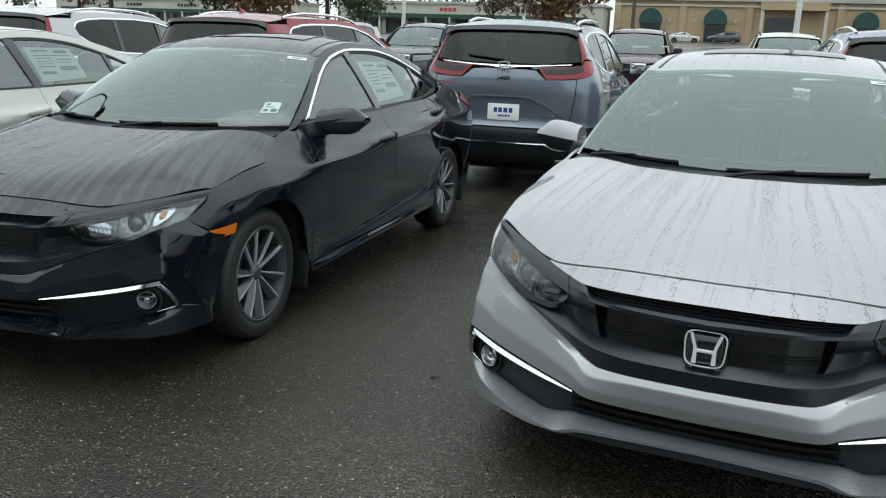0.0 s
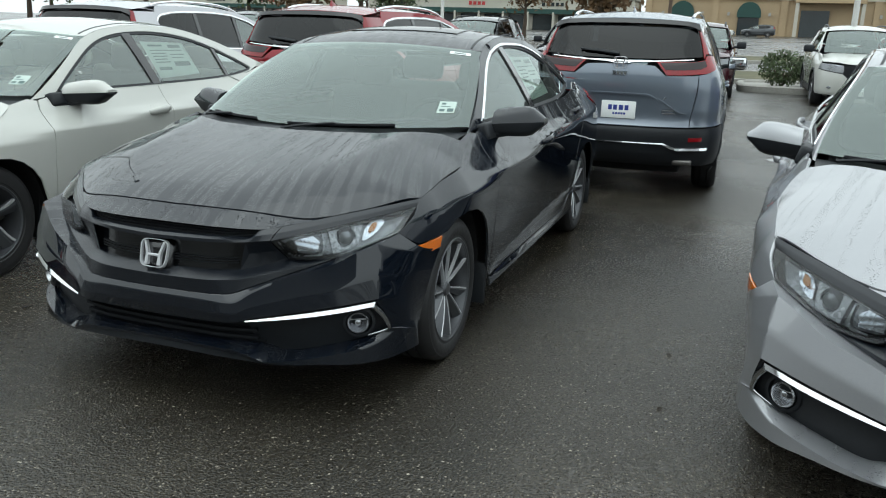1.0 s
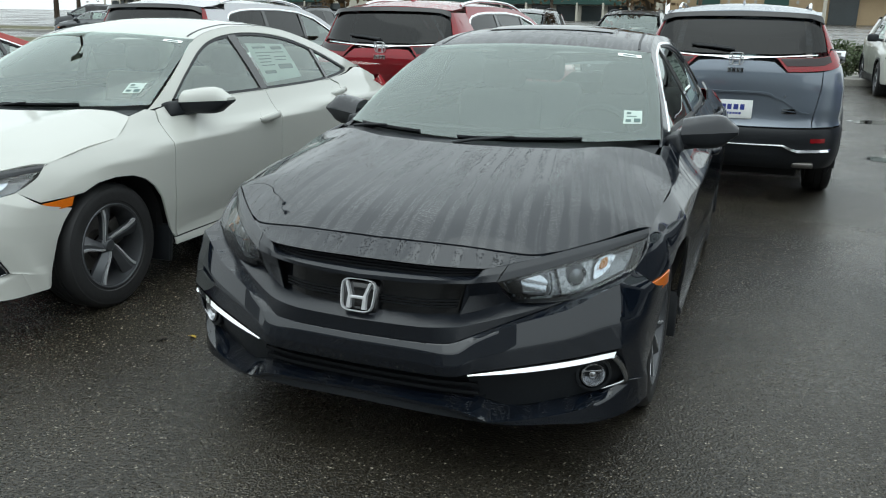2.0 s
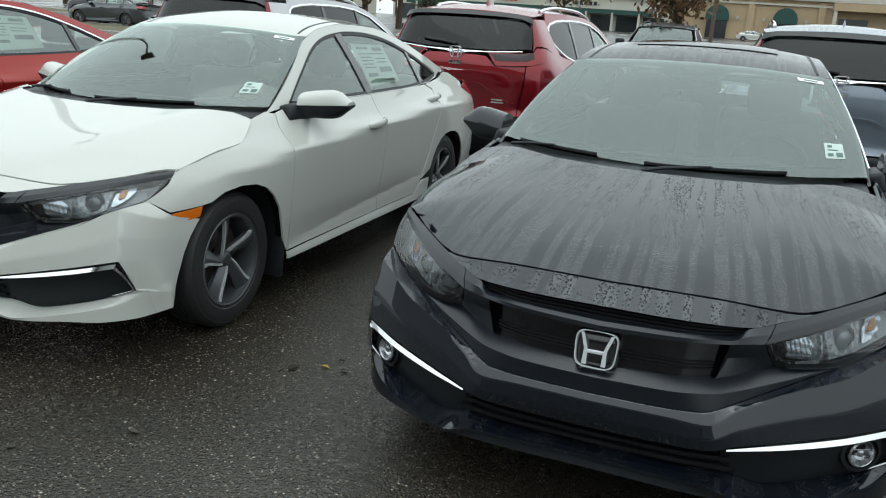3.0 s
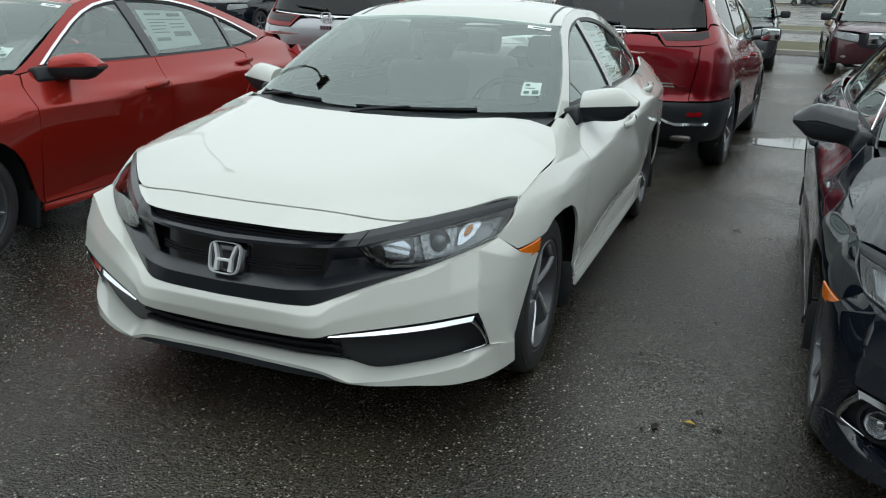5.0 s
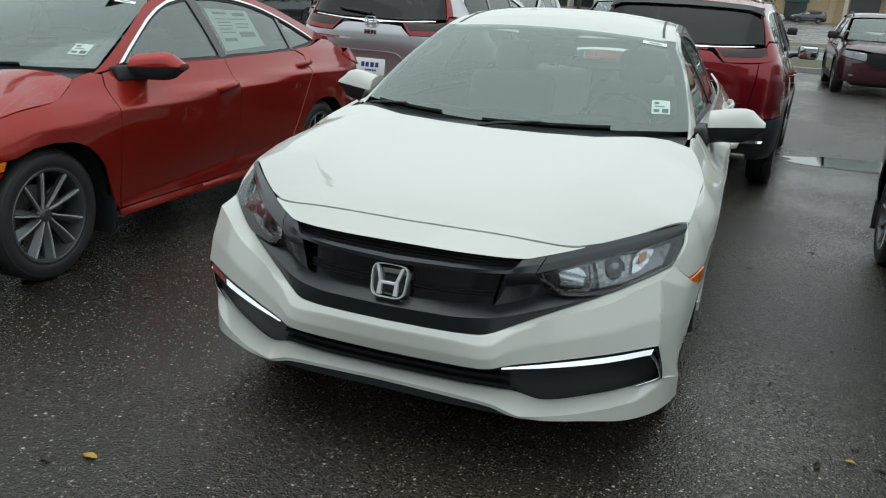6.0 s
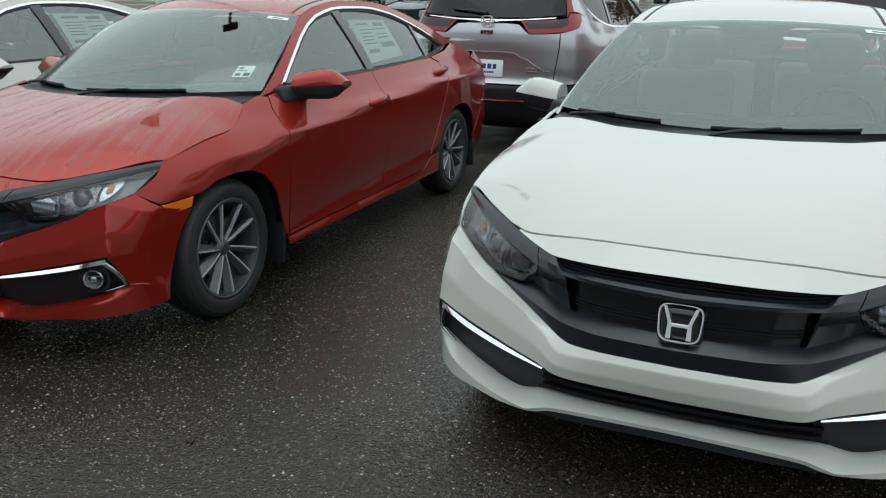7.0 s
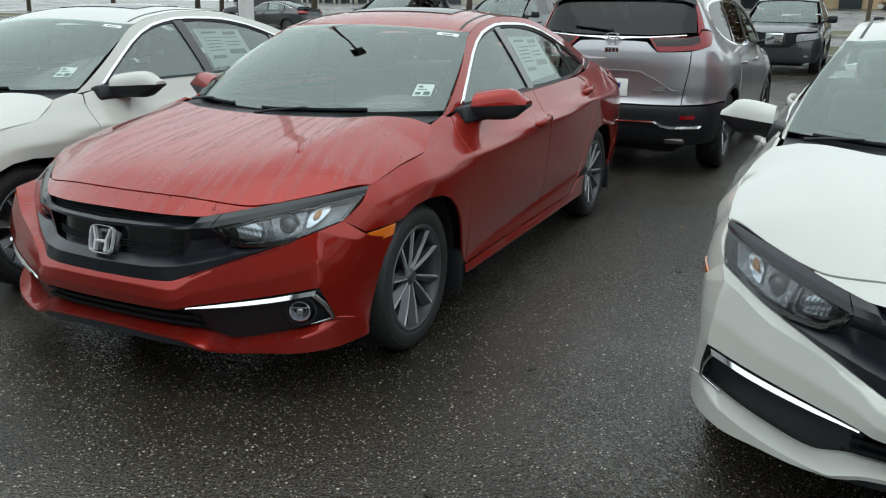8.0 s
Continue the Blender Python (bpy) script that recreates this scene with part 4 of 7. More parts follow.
def steering_mesh():
    bm = bmesh.new()
    ring = [(0.18 * math.cos(k * math.pi / 12), 0, 0.18 * math.sin(k * math.pi / 12)) for k in range(25)]
    tube(bm, ring, 0.016, 8)
    box(bm, (0.15, 0.05, 0.11), (0, -0.01, -0.01), 0.02)
    box(bm, (0.34, 0.02, 0.03), (0, 0, 0), 0.006)
    box(bm, (0.035, 0.02, 0.17), (0, 0, -0.09), 0.006)
    return bm_mesh("steering_wheel", bm, CABIN, 40)


def cabin_floor_mesh(w, v0, v1, z):
    bm = bmesh.new()
    box(bm, (2 * w, v1 - v0, 0.04), (0, (v0 + v1) / 2, z), 0.01)
    box(bm, (0.24, (v1 - v0) * 0.5, 0.28), (0, v0 + (v1 - v0) * 0.36, z + 0.16), 0.04)
    for sx in (-1, 1):
        box(bm, (0.03, v1 - v0, 0.60), (sx * (w - .01), (v0 + v1) / 2, z + 0.33), 0.01)
    return bm_mesh("cabin_floor", bm, CABIN, 40)


def underbody_mesh(w, v0, v1, z, wells):
    bm = bmesh.new()
    box(bm, (2 * w * 0.72, v1 - v0, 0.10), (0, (v0 + v1) / 2, z + 0.06), 0.02)
    mids = [v0 + .06, wells[0] - .40, wells[0] + .40, wells[1] - .40, wells[1] + .40, v1 - .06]
    for a, b in ((mids[2], mids[3]),):
        box(bm, (2 * w, b - a, 0.10), (0, (a + b) / 2, z + 0.07), 0.02)
    return bm_mesh("underbody", bm, SHADOW, 40)


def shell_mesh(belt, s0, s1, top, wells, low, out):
    """An added near-black inner skin: the shade that shows through the panel joints."""
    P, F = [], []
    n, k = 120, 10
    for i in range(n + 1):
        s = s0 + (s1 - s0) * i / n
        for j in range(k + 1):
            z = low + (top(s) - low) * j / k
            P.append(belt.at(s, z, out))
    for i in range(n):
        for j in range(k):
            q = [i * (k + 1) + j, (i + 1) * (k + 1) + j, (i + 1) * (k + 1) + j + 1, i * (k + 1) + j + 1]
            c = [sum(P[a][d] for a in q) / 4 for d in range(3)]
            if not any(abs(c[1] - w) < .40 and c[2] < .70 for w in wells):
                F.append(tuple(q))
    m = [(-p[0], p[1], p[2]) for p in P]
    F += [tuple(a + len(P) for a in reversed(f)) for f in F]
    return to_mesh("shade_shell", ([Vector(p) for p in P + m], F, None), SHADOW)


def mirror_shell_mesh(top):
    """A door mirror's housing, its upper or lower half; face to the back."""
    bm = bmesh.new()
    rows = []
    for i in range(9):
        t = i / 8
        x = .785 + .230 * t
        hh = (.064 + .012 * math.sin(math.pi * t)) * (1 - .75 * max(0, t - .72) / .28)
        dd = .185 - .095 * t
        mid, y = .978 + .012 * t, .625 + .115 * t
        row = []
        for k in range(9):
            a = math.pi * k / 8 if top else math.pi * (1 + k / 8)
            z = math.sin(a) * hh if top else math.copysign(abs(math.sin(a)) ** .6, math.sin(a)) * hh * .95
            row.append(bm.verts.new((x, y + dd * .5 - math.copysign(abs(math.cos(a)) ** .8, math.cos(a)) * dd * .5, mid - .012 + z)))
        rows.append(row)
    for a, b in zip(rows, rows[1:]):
        for k in range(8):
            bm.faces.new((a[k], a[k + 1], b[k + 1], b[k]))
    bm.faces.new(rows[0])
    bm.faces.new(rows[-1][::-1])
    return bm_mesh("mirror_half", bm, PLASTIC, 50)


def mirror_arm_mesh():
    bm = bmesh.new()
    tube(bm, [(.735, .64, .915), (.78, .67, .922), (.83, .70, .930), (.90, .735, .936)], [.034, .032, .030, .022], 8, 1.0)
    box(bm, (.07, .20, .085), (.760, .640, .928), .016, pose(0, 0, 0, 0, -18, 0))
    return bm_mesh("mirror_arm", bm, PLASTIC, 50)


def wiper_mesh(p0, p1, n=10):
    """A wiper lying along the foot of the windshield, from arm p0 to tip p1 in the glass's own measure."""
    bm = bmesh.new()
    f = screen_skin(.010)
    line = [f(p0[0] + (p1[0] - p0[0]) * k / n, p0[1] + (p1[1] - p0[1]) * k / n) for k in range(n + 1)]
    tube(bm, line, .0032, 6)
    g = screen_skin(.005)
    tube(bm, [g(p0[0] + (p1[0] - p0[0]) * k / n, p0[1] + (p1[1] - p0[1]) * k / n) for k in range(n + 1)], .0045, 5)
    h = screen_skin(.015)
    a, b = p0[0] + (p1[0] - p0[0]) * .15, p0[0] + (p1[0] - p0[0]) * .48
    c = p0[1] + (p1[1] - p0[1]) * .5
    tube(bm, [h(a - .1, -.07), h(a, -.03), h(b, c)], [.008, .007, .005], 6)
    return bm_mesh("wiper", bm, PLASTIC, 40)


def cowl_mesh():
    def f(a, b):
        q = abs(a)
        v0, v1 = .075 + .18 * q ** 2.2, .20 + .30 * q ** 2.2
        return (.72 * a, v0 + (v1 - v0) * b - .02, .925 + .02 * b - .01 * q)
    return to_mesh("cowl", grid(f, 24, 3, -1, 1, 0, 1), PLASTIC)


def handle_mesh(v, z):
    bm = bmesh.new()
    p = SEDAN.at(sd(v), z)
    tube(bm, [(p[0] + .004, v - .11, z - .014), (p[0] + .026, v - .08, z - .008), (p[0] + .032, v, z), (p[0] + .026, v + .08, z + .008), (p[0] + .002, v + .11, z + .014)], [.014, .020, .021, .020, .014], 10, .6)
    return bm_mesh("door_handle", bm, PLASTIC, 50)


def cup_mesh(v, z):
    return to_mesh("handle_cup", sheet(spline([(sd(v) - .085, z), (sd(v), z + .044), (sd(v) + .085, z + .004), (sd(v), z - .042)], 5, True), SEDAN.skin(.002), .03, .002), PLASTIC)


def hook_mesh(pts, r):
    bm = bmesh.new()
    tube(bm, spline(pts, 5), [float(q) for q in np.interp(np.linspace(0, 1, 5 * (len(pts) - 1) + 1), np.linspace(0, 1, len(pts)), r)], 8)
    return bm_mesh("chrome_strip", bm, BRIGHT, 60)


def fog_ring_mesh():
    bm = bmesh.new()
    lathe(bm, [(.062, -.02), (.058, .004), (.048, .006), (.044, -.004), (.040, -.02)], 24)
    return bm_mesh("fog_ring", bm, PLASTIC, 30)


def emblem_mount_mesh():
    bm = bmesh.new()
    box(bm, (.128, .05, .110), (0, .032, 0), .024, None, 3)
    return bm_mesh("emblem_mount", bm, PIANO, 40)


def projector_mesh():
    """The low-beam lens: a shallow dome in a ring."""
    bm = bmesh.new()
    lathe(bm, [(.040, -.02), (.038, .0), (.033, .006), (.031, .0), (.024, .010), (.012, .015), (0, .017)], 20)
    return bm_mesh("projector", bm, PROJECTOR, 30)


def ball_lamp_mesh():
    """A fog light: a chromed bowl in a ring, with a shield over its bulb."""
    bm = bmesh.new()
    lathe(bm, [(.038, -.014), (.039, .006), (.035, .010), (.032, .006), (.030, -.002), (.022, -.013), (.013, -.018)], 24)
    lathe(bm, [(.013, -.018), (.012, .000), (.008, .004), (0, .005)], 16)
    box(bm, (.004, .060, .005), (.001, 0, .012), .001)
    return bm_mesh("fog_light", bm, FOG_LAMP, 40)


def sedan(label, x, y, turn, paint, sport=True, ivory=False, beads=True, group="sedans parked in the front row", steer=0.0, monroney=True):
    car = thing("sedan", label, "car", pose(x, y, 0, 0, 0, turn), group)
    body = SEDAN.skin()

    def panel(name, poly, skin=body, mat=None, sides=2, label="", **kw):
        """A panel, and its twin on the other side; returns the objects made."""
        got = []
        for sg in ((1, -1) if sides == 2 else (1,)):
            me = once(("sedan", name, sg, repr(poly[:3])), lambda: to_mesh(name, sheet(poly, skin, mirror=sg < 0, **kw), mat or paint))
            got.append(part(name, me, car, label, None, mat or paint))
        return got
    panel("hood", both([(NOSE_TOP(k / 16).x, NOSE_TOP(k / 16).y + .0005) for k in range(17)] + [(BROW_TOP(k / 12).x + .002, BROW_TOP(k / 12).y + .0025) for k in range(5, 13)] + [(.816, -.2), (.820, .0), (.820, .100), (.800, .165), (.775, .230), (.752, .272), (.66, .262), (.52, .165), (.40, .115), (.2, .078), (0, .068)]), hood_skin, sides=1, gap=.0030, step=.028)
    part("nose_panel", once("nose", lambda: loft_mesh("nose_panel", paint, [moved(NOSE_TOP, 0, .012, -.02), NOSE_TOP, NOSE_LOW, moved(NOSE_LOW, 0, .04, .0)], n=40)), car, "", None, paint)
    part("front_bumper", once("bumper", lambda: bumper_mesh(paint)), car, "", None, paint)
    part("grille_wing", once("wing", wing_mesh), car, "black frame round the grille")
    part("nose_backing", once("nose_backing", nose_backing_mesh), car)
    part("splitter", once("splitter", lambda: loft_mesh("splitter", PLASTIC, [rail((0, 0, -.900, .271), (.5, .2, -.893, .264), (.85, .36, -.866, .245), (1, .41, -.85, .228)), rail((0, 0, -.902, .246), (.5, .2, -.894, .240), (.85, .36, -.866, .228), (1, .41, -.85, .221)), rail((0, 0, -.80, .236), (.5, .2, -.80, .232), (.85, .36, -.79, .225), (1, .41, -.78, .221))])), car)
    grille = part("grille", once("grille", lambda: loft_mesh("grille", GLOSS, [MESH_TOP, MESH_LOW], n=24)), car)
    for k in (.58, .66, .74):
        part("grille_slat", once(("slat", k), lambda: slat_mesh(MESH_TOP, MESH_LOW, k, -.006, .0022, .9)), grille)
    slot = part("grille_slot", once("slot", lambda: loft_mesh("grille_slot", MESH, [SLIT_TOP, SLIT_LOW], n=24)), car)
    for k in (.3, .55, .8):
        part("grille_slat", once(("slot", k), lambda: slat_mesh(SLIT_TOP, SLIT_LOW, k, -.012, .0022)), slot)
    low = part("lower_intake", once("air", lambda: loft_mesh("lower_intake", MESH, [AIR_TOP, AIR_LOW], n=24)), car)
    for k in (.22, .45, .68):
        part("grille_slat", once(("air", k), lambda: slat_mesh(AIR_TOP, AIR_LOW, k, -.022, .005)), low)
    badge = part("emblem", once("emblem_sedan", lambda: emblem_mesh(.122, .104, .007)), car, "chrome emblem", pose(0, -.882, .587, -16))
    part("emblem_mount", once("emblem_mount", emblem_mount_mesh), badge)
    for sg in (1, -1):
        m = sg < 0
        house = part("headlight", once(("lamp", sg), lambda: to_mesh("headlight", sheet([(-.004, -.004), (.504, -.004), (.504, .084), (-.004, .084)], lamp_skin(-.05), .03, .05, (), 0, m), LAMP_HOUSE)), car, "clear-lensed headlight")
        part("reflector", once(("lampr", sg), lambda: to_mesh("reflector", sheet([(.085, .030), (.085, .066), (.150, .068), (.165, .050), (.145, .022)], lamp_skin(-.036, .0024), .003, .004, (), 0, m), REFLECTOR)), house)
        part("reflector_bowl", once(("lampd", sg), lambda: to_mesh("reflector_bowl", sheet(spline([(.035, .020), (.040, .058), (.078, .066), (.082, .024)], 4, True), lamp_skin(-.040), .02, .004, (), 0, m), PIANO)), house)
        part("bezel", once(("lampu", sg), lambda: to_mesh("bezel", sheet(ribbon(spline([(.020, .070), (.022, .030), (.045, .013), (.150, .013), (.182, .068)], 5), .006), lamp_skin(-.018), .02, .014, (), 0, m), LAMP_TRIM)), house)
        part("reflector", once(("lampq", sg), lambda: to_mesh("reflector", sheet(spline([(.335, .020), (.342, .056), (.375, .068), (.408, .060), (.400, .034), (.365, .018)], 4, True), lamp_skin(-.030, .0024), .003, .004, (), 0, m), REFLECTOR)), house)
        part("turn_signal", once(("lampt", sg), lambda: to_mesh("turn_signal", sheet(spline([(.352, .042), (.358, .060), (.378, .062), (.376, .040)], 4, True), lamp_skin(-.022), .01, .006, (), 0, m), AMBER_LAMP)), house, "amber turn signal")
        p = lamp_skin(-.034)(.262, .044)
        part("projector", once("lampp", projector_mesh), house, "", Matrix.Translation((sg * p[0], p[1], p[2])) @ pose(0, 0, 0, 0, 0, -58 if sg > 0 else -122))
        part("bezel", once(("lampb", sg), lambda: to_mesh("bezel", sheet([(.195, .012), (.315, .012), (.330, .072), (.205, .072)], lamp_skin(-.030), .02, .02, (spline([(.226, .044), (.245, .066), (.282, .066), (.298, .044), (.280, .022), (.244, .022)], 4, True),), 0, m), LAMP_TRIM)), house)
        part("bezel", once(("lampc", sg), lambda: to_mesh("bezel", sheet([(0, 0), (.5, 0), (.5, .08), (0, .08)], lamp_skin(-.004), .02, .04, ([(.012, .008), (.494, .006), (.490, .077), (.012, .076)],), 0, m), PIANO)), house)
        part("lens", once(("lampl", sg), lambda: to_mesh("lens", sheet([(0, 0), (.5, 0), (.5, .08), (0, .08)], lamp_skin(0), .03, .004, (), .001, m), LENS)), house)
        pocket = part("fog_pocket", once(("pocket", sg), lambda: loft_mesh("fog_pocket", PLASTIC, [POCKET_TOP, POCKET_LOW], n=24, sides=(sg,))), car)
        part("pocket_rim", once(("prim", sg), lambda: loft_mesh("pocket_rim", SATIN, [rail((0, .775, -.648, .456), (1, .790, -.588, .322)), rail((0, .770, -.668, .452), (.6, .797, -.622, .38), (1, .803, -.604, .333)), rail((0, .786, -.667, .460), (.6, .803, -.625, .38), (1, .808, -.602, .333))], n=10, sides=(sg,))), pocket)
        part("chrome_strip", once(("strip", sg), lambda: loft_mesh("chrome_strip", CHROME, [moved(STRIP_TOP, 0, .03, -.002), STRIP_TOP, STRIP_LOW, moved(STRIP_LOW, 0, .03, .002)], n=24, sides=(sg,), ease=.2)), pocket, "chrome strip over the fog light pocket")
        hook = [(.766, -.674, .436), (.788, -.642, .395), (.800, -.612, .345), (.788, -.610, .328), (.735, -.650, .312)]
        part("chrome_strip", once(("strip2", sg, sport), lambda: hook_mesh([(sg * a, b, c) for a, b, c in hook], [.011, .010, .008, .006, .003] if sport else [.007, .005, .005, .005, .003])), pocket)
        if sport:
            p = (.708, -.676, .365)
            part("fog_light", once("fog", ball_lamp_mesh), pocket, "round fog light", Matrix.Translation((sg * p[0], p[1], p[2])) @ pose(0, 0, 0, 0, 0, -62 if sg > 0 else -118))
            part("fog_ring", once("fog_ring", fog_ring_mesh), pocket, "", Matrix.Translation((sg * p[0], p[1] + .008, p[2])) @ pose(0, 0, 0, 0, 0, -62 if sg > 0 else -118))
        part("side_marker", once(("marker", sg), lambda: to_mesh("side_marker", sheet(MARKER, SEDAN.skin(.003), .03, .012, (), .001, m), AMBER)), car, "amber side marker")
        part("brow", once(("brow", sg), lambda: loft_mesh("brow", SATIN, [moved(BROW_TOP, 0, .02, -.012), BROW_TOP, between(BROW_TOP, BROW_LOW, .5, .002, -.004, .002), BROW_LOW, moved(BROW_LOW, 0, .025, .0)], n=24, sides=(sg,))), car)
        side = 1 if sg > 0 else -1
        part("wheel_housing", once(("liner", 0, sg), lambda: liner_mesh(0, HUB_Z, .395, sg * .52, sg * .815)), car)
        part("wheel_housing", once(("liner", 1, sg), lambda: liner_mesh(AXLE, HUB_Z, .395, sg * .52, sg * .825)), car)
        kind = "ten" if sport else "five"
        for v, u in ((0, .735), (AXLE, .745)):
            add_wheel(car, kind, (sg * u, v, HUB_Z), sg > 0, .314, .222 if sport else .208, .205, 20 * side + v * 31, steer if v == 0 else 0)
        for v in (.395, AXLE + .375):
            part("mud_flap", once(("flap", v), flap_mesh), car, "", pose(sg * .785, v, .235))
        # side glazing
        f = cab_skin()
        frame_poly = [(v, roof_rail(v)) for v in [.43 + .1 * k for k in range(30)]] + [(3.0, 1.06), (2.86, 1.030), (2.6, 1.004), (2.2, .986), (1.5, .976), (1.0, .968), (.6, .957)]
        part("side_frame", once(("side_frame", sg), lambda: to_mesh("side_frame", sheet(frame_poly, f, .035, .012, (DLO,), .001, m), paint)), car, "", None, paint)
        wf = cab_skin(-.012)
        part("side_window", once(("w1", sg), lambda: to_mesh("side_window", sheet(pane(.67, 1.50, .06, -.06), wf, .05, .004, (), 0, m), SIDE_GLASS)), car, "tinted front door glass")
        w2 = part("side_window", once(("w2", sg), lambda: to_mesh("side_window", sheet(pane(1.575, 2.43, -.05, -.02), wf, .05, .004, (), 0, m), SIDE_GLASS)), car, "tinted rear door glass")
        part("quarter_window", once(("w3", sg), lambda: to_mesh("quarter_window", sheet(pane(2.465, 2.82, -.02, -.0), wf, .05, .004, (), 0, m), SIDE_GLASS)), car)
        part("b_pillar", once(("bp", sg), lambda: to_mesh("b_pillar", sheet(pane(1.50, 1.575, -.06, -.05), cab_skin(-.004), .04, .01, (), -.002, m), PIANO)), car)
        part("c_pillar", once(("cp", sg), lambda: to_mesh("c_pillar", sheet(pane(2.43, 2.467, -.02, -.02), cab_skin(-.004), .04, .01, (), -.002, m), PIANO)), car)
        part("window_seal", once(("seal", sg), lambda: to_mesh("window_seal", sheet(DLO, cab_skin(-.006), .04, .012, (shrink(edge_points(DLO, .05), .016),), 0, m), PLASTIC)), car)
        if sport:
            top = [(.625, .968)] + [(.74 + .12 * k, 0) for k in range(19)]
            line = [(v, dlo_top(v) + .004) for v, _ in top if v < 2.93]
            part("window_chrome", once(("wchr", sg), lambda: to_mesh("window_chrome", sheet(ribbon(line, .013), cab_skin(.004), .05, .008, (), 0, m), CHROME)), car, "chrome window surround")
        for v, z in ((1.385, .826), (2.43, .912)):
            cup = part("handle_cup", once(("cup", v, sg), lambda: cup_mesh(v, z) if sg > 0 else flipped(cup_mesh(v, z))), car, "", None, paint)
            part("door_handle", once(("handle", v, sg), lambda: handle_mesh(v, z) if sg > 0 else flipped(handle_mesh(v, z))), cup, "", None, paint)
        arm = part("mirror", once(("arm", sg), lambda: mirror_arm_mesh() if sg > 0 else flipped(mirror_arm_mesh())), car, "door mirror with a black foot")
        part("mirror_cap", once(("mtop", sg), lambda: mirror_shell_mesh(True) if sg > 0 else flipped(mirror_shell_mesh(True))), arm, "", None, paint)
        part("mirror_base", once(("mlow", sg), lambda: mirror_shell_mesh(False) if sg > 0 else flipped(mirror_shell_mesh(False))), arm)
    for name, poly in (("fender", FENDER), ("front_door", FDOOR), ("rear_door", RDOOR), ("sill", SILL), ("rear_quarter", QUARTER)):
        panel(name, poly, step=.017, gap=.0024)
    panel("tail_light", TAIL, SEDAN.skin(.008), RED_LENS, label="red tail light")
    panel("rear_bumper", RBUMP)
    panel("trunk_face", GATE)
    part("roof", once("sedan_roof", lambda: to_mesh("roof", grid(lambda a, b: roof_skin()(a, 1.085 - .105 * (1 - a * a) + b * (2.28 + .12 * a * a - 1.085 + .105 * (1 - a * a))), 30, 30, -1, 1), paint)), car, "", None, paint)
    part("headliner", once("sedan_liner", lambda: to_mesh("headliner", grid(lambda a, b: roof_skin(-.035)(a * .96, 1.06 + b * 1.20), 12, 12, -1, 1), HEADLINER)), car)
    part("trunk_lid", once("sedan_trunk", lambda: to_mesh("trunk_lid", grid(trunk_skin, 20, 12, -1, 1), paint)), car, "", None, paint)
    part("rear_window", once("sedan_rear_glass", lambda: to_mesh("rear_window", grid(rear_screen_skin, 16, 12, -1, 1), SIDE_GLASS)), car)
    ws = part("windshield", once("sedan_screen", lambda: to_mesh("windshield", grid(screen_skin(), 32, 20, -1, 1), SCREEN_GLASS)), car, "windshield with wipers at rest")
    hole = spline([(-.90, .10), (-.70, .075), (0, .07), (.70, .075), (.90, .10), (.935, .30), (.92, .80), (.87, .925), (.45, .925), (.26, .91), (.20, .80), (0, .78), (-.20, .80), (-.26, .91), (-.45, .925), (-.87, .925), (-.92, .80), (-.935, .30)], 4, True)
    part("glass_border", once("frit", lambda: to_mesh("glass_border", sheet([(-1, 0), (1, 0), (1, 1), (-1, 1)], screen_skin(-.004), .06, .0, (hole,), 0), PIANO)), ws, "black border printed round the glass")
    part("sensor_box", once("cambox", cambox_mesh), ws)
    part("cowl", once("cowl", cowl_mesh), car)
    part("wiper", once("wiper1", lambda: wiper_mesh((-.10, .004), (.60, .016))), car)
    part("wiper", once("wiper2", lambda: wiper_mesh((-.86, .0), (-.36, .012))), car)
    for sg in (1, -1):
        part("roof_strip", once(("ditch", sg), lambda: to_mesh("roof_strip", sheet(ribbon([(.90, 1.10 + .06 * k) for k in range(20)], .022), roof_skin(.002), .06, .004, (), 0, sg < 0), PLASTIC)), car)
    if sport:
        part("sunroof", once("sunroof", lambda: to_mesh("sunroof", sheet([(-.62, 1.36), (.62, 1.36), (.63, 1.76), (-.63, 1.76)], roof_skin(.004), .06, .004, (), 0), PRIVACY)), car, "dark glass sunroof")
    part("shade_shell", once("sedan_shell", lambda: shell_mesh(SEDAN, 1.05, SEDAN.end, curve([(0, .70), (.6, .70), (1.15, .74), (sd(.1), .80), (sd(.3), .90), (sd(.6), .94), (sd(2.4), .95), (sd(3.2), .95), (SEDAN.end, 1.0)]), (0, AXLE), .22, -.09)), car)
    part("underbody", once("sedan_under", lambda: underbody_mesh(.70, -.70, 3.55, .16, (0, AXLE))), car)
    part("cabin_floor", once("sedan_floor", lambda: cabin_floor_mesh(.68, .40, 3.0, .30)), car)
    part("engine_cover", once("sedan_engine", engine_mesh), car)
    part("dashboard", once("sedan_dash", lambda: dash_mesh(.66, .26, .86, .93)), car)
    part("steering_wheel", once("steering", steering_mesh), car, "", pose(.36, .93, .87, -25))
    cloth = CLOTH_IVORY if ivory else CLOTH_DARK
    for sx, sy, w in ((-.36, 1.32, .50), (.36, 1.32, .50), (-.36, 2.20, .60), (.36, 2.20, .60)):
        part("seat", once(("seat", w), lambda: seat_mesh(w)), car, "ivory cloth seat" if ivory else "grey cloth seat", pose(sx, sy, -.02), cloth)
    # paper in the windows
    dec = part("inspection_sticker", once("insp", lambda: to_mesh("inspection_sticker", sheet([(.80, .145), (.90, .145), (.90, .27), (.80, .27)], screen_skin(.002), .04, .001, (), 0), STICKER)), car, "white inspection sticker in the windshield corner")
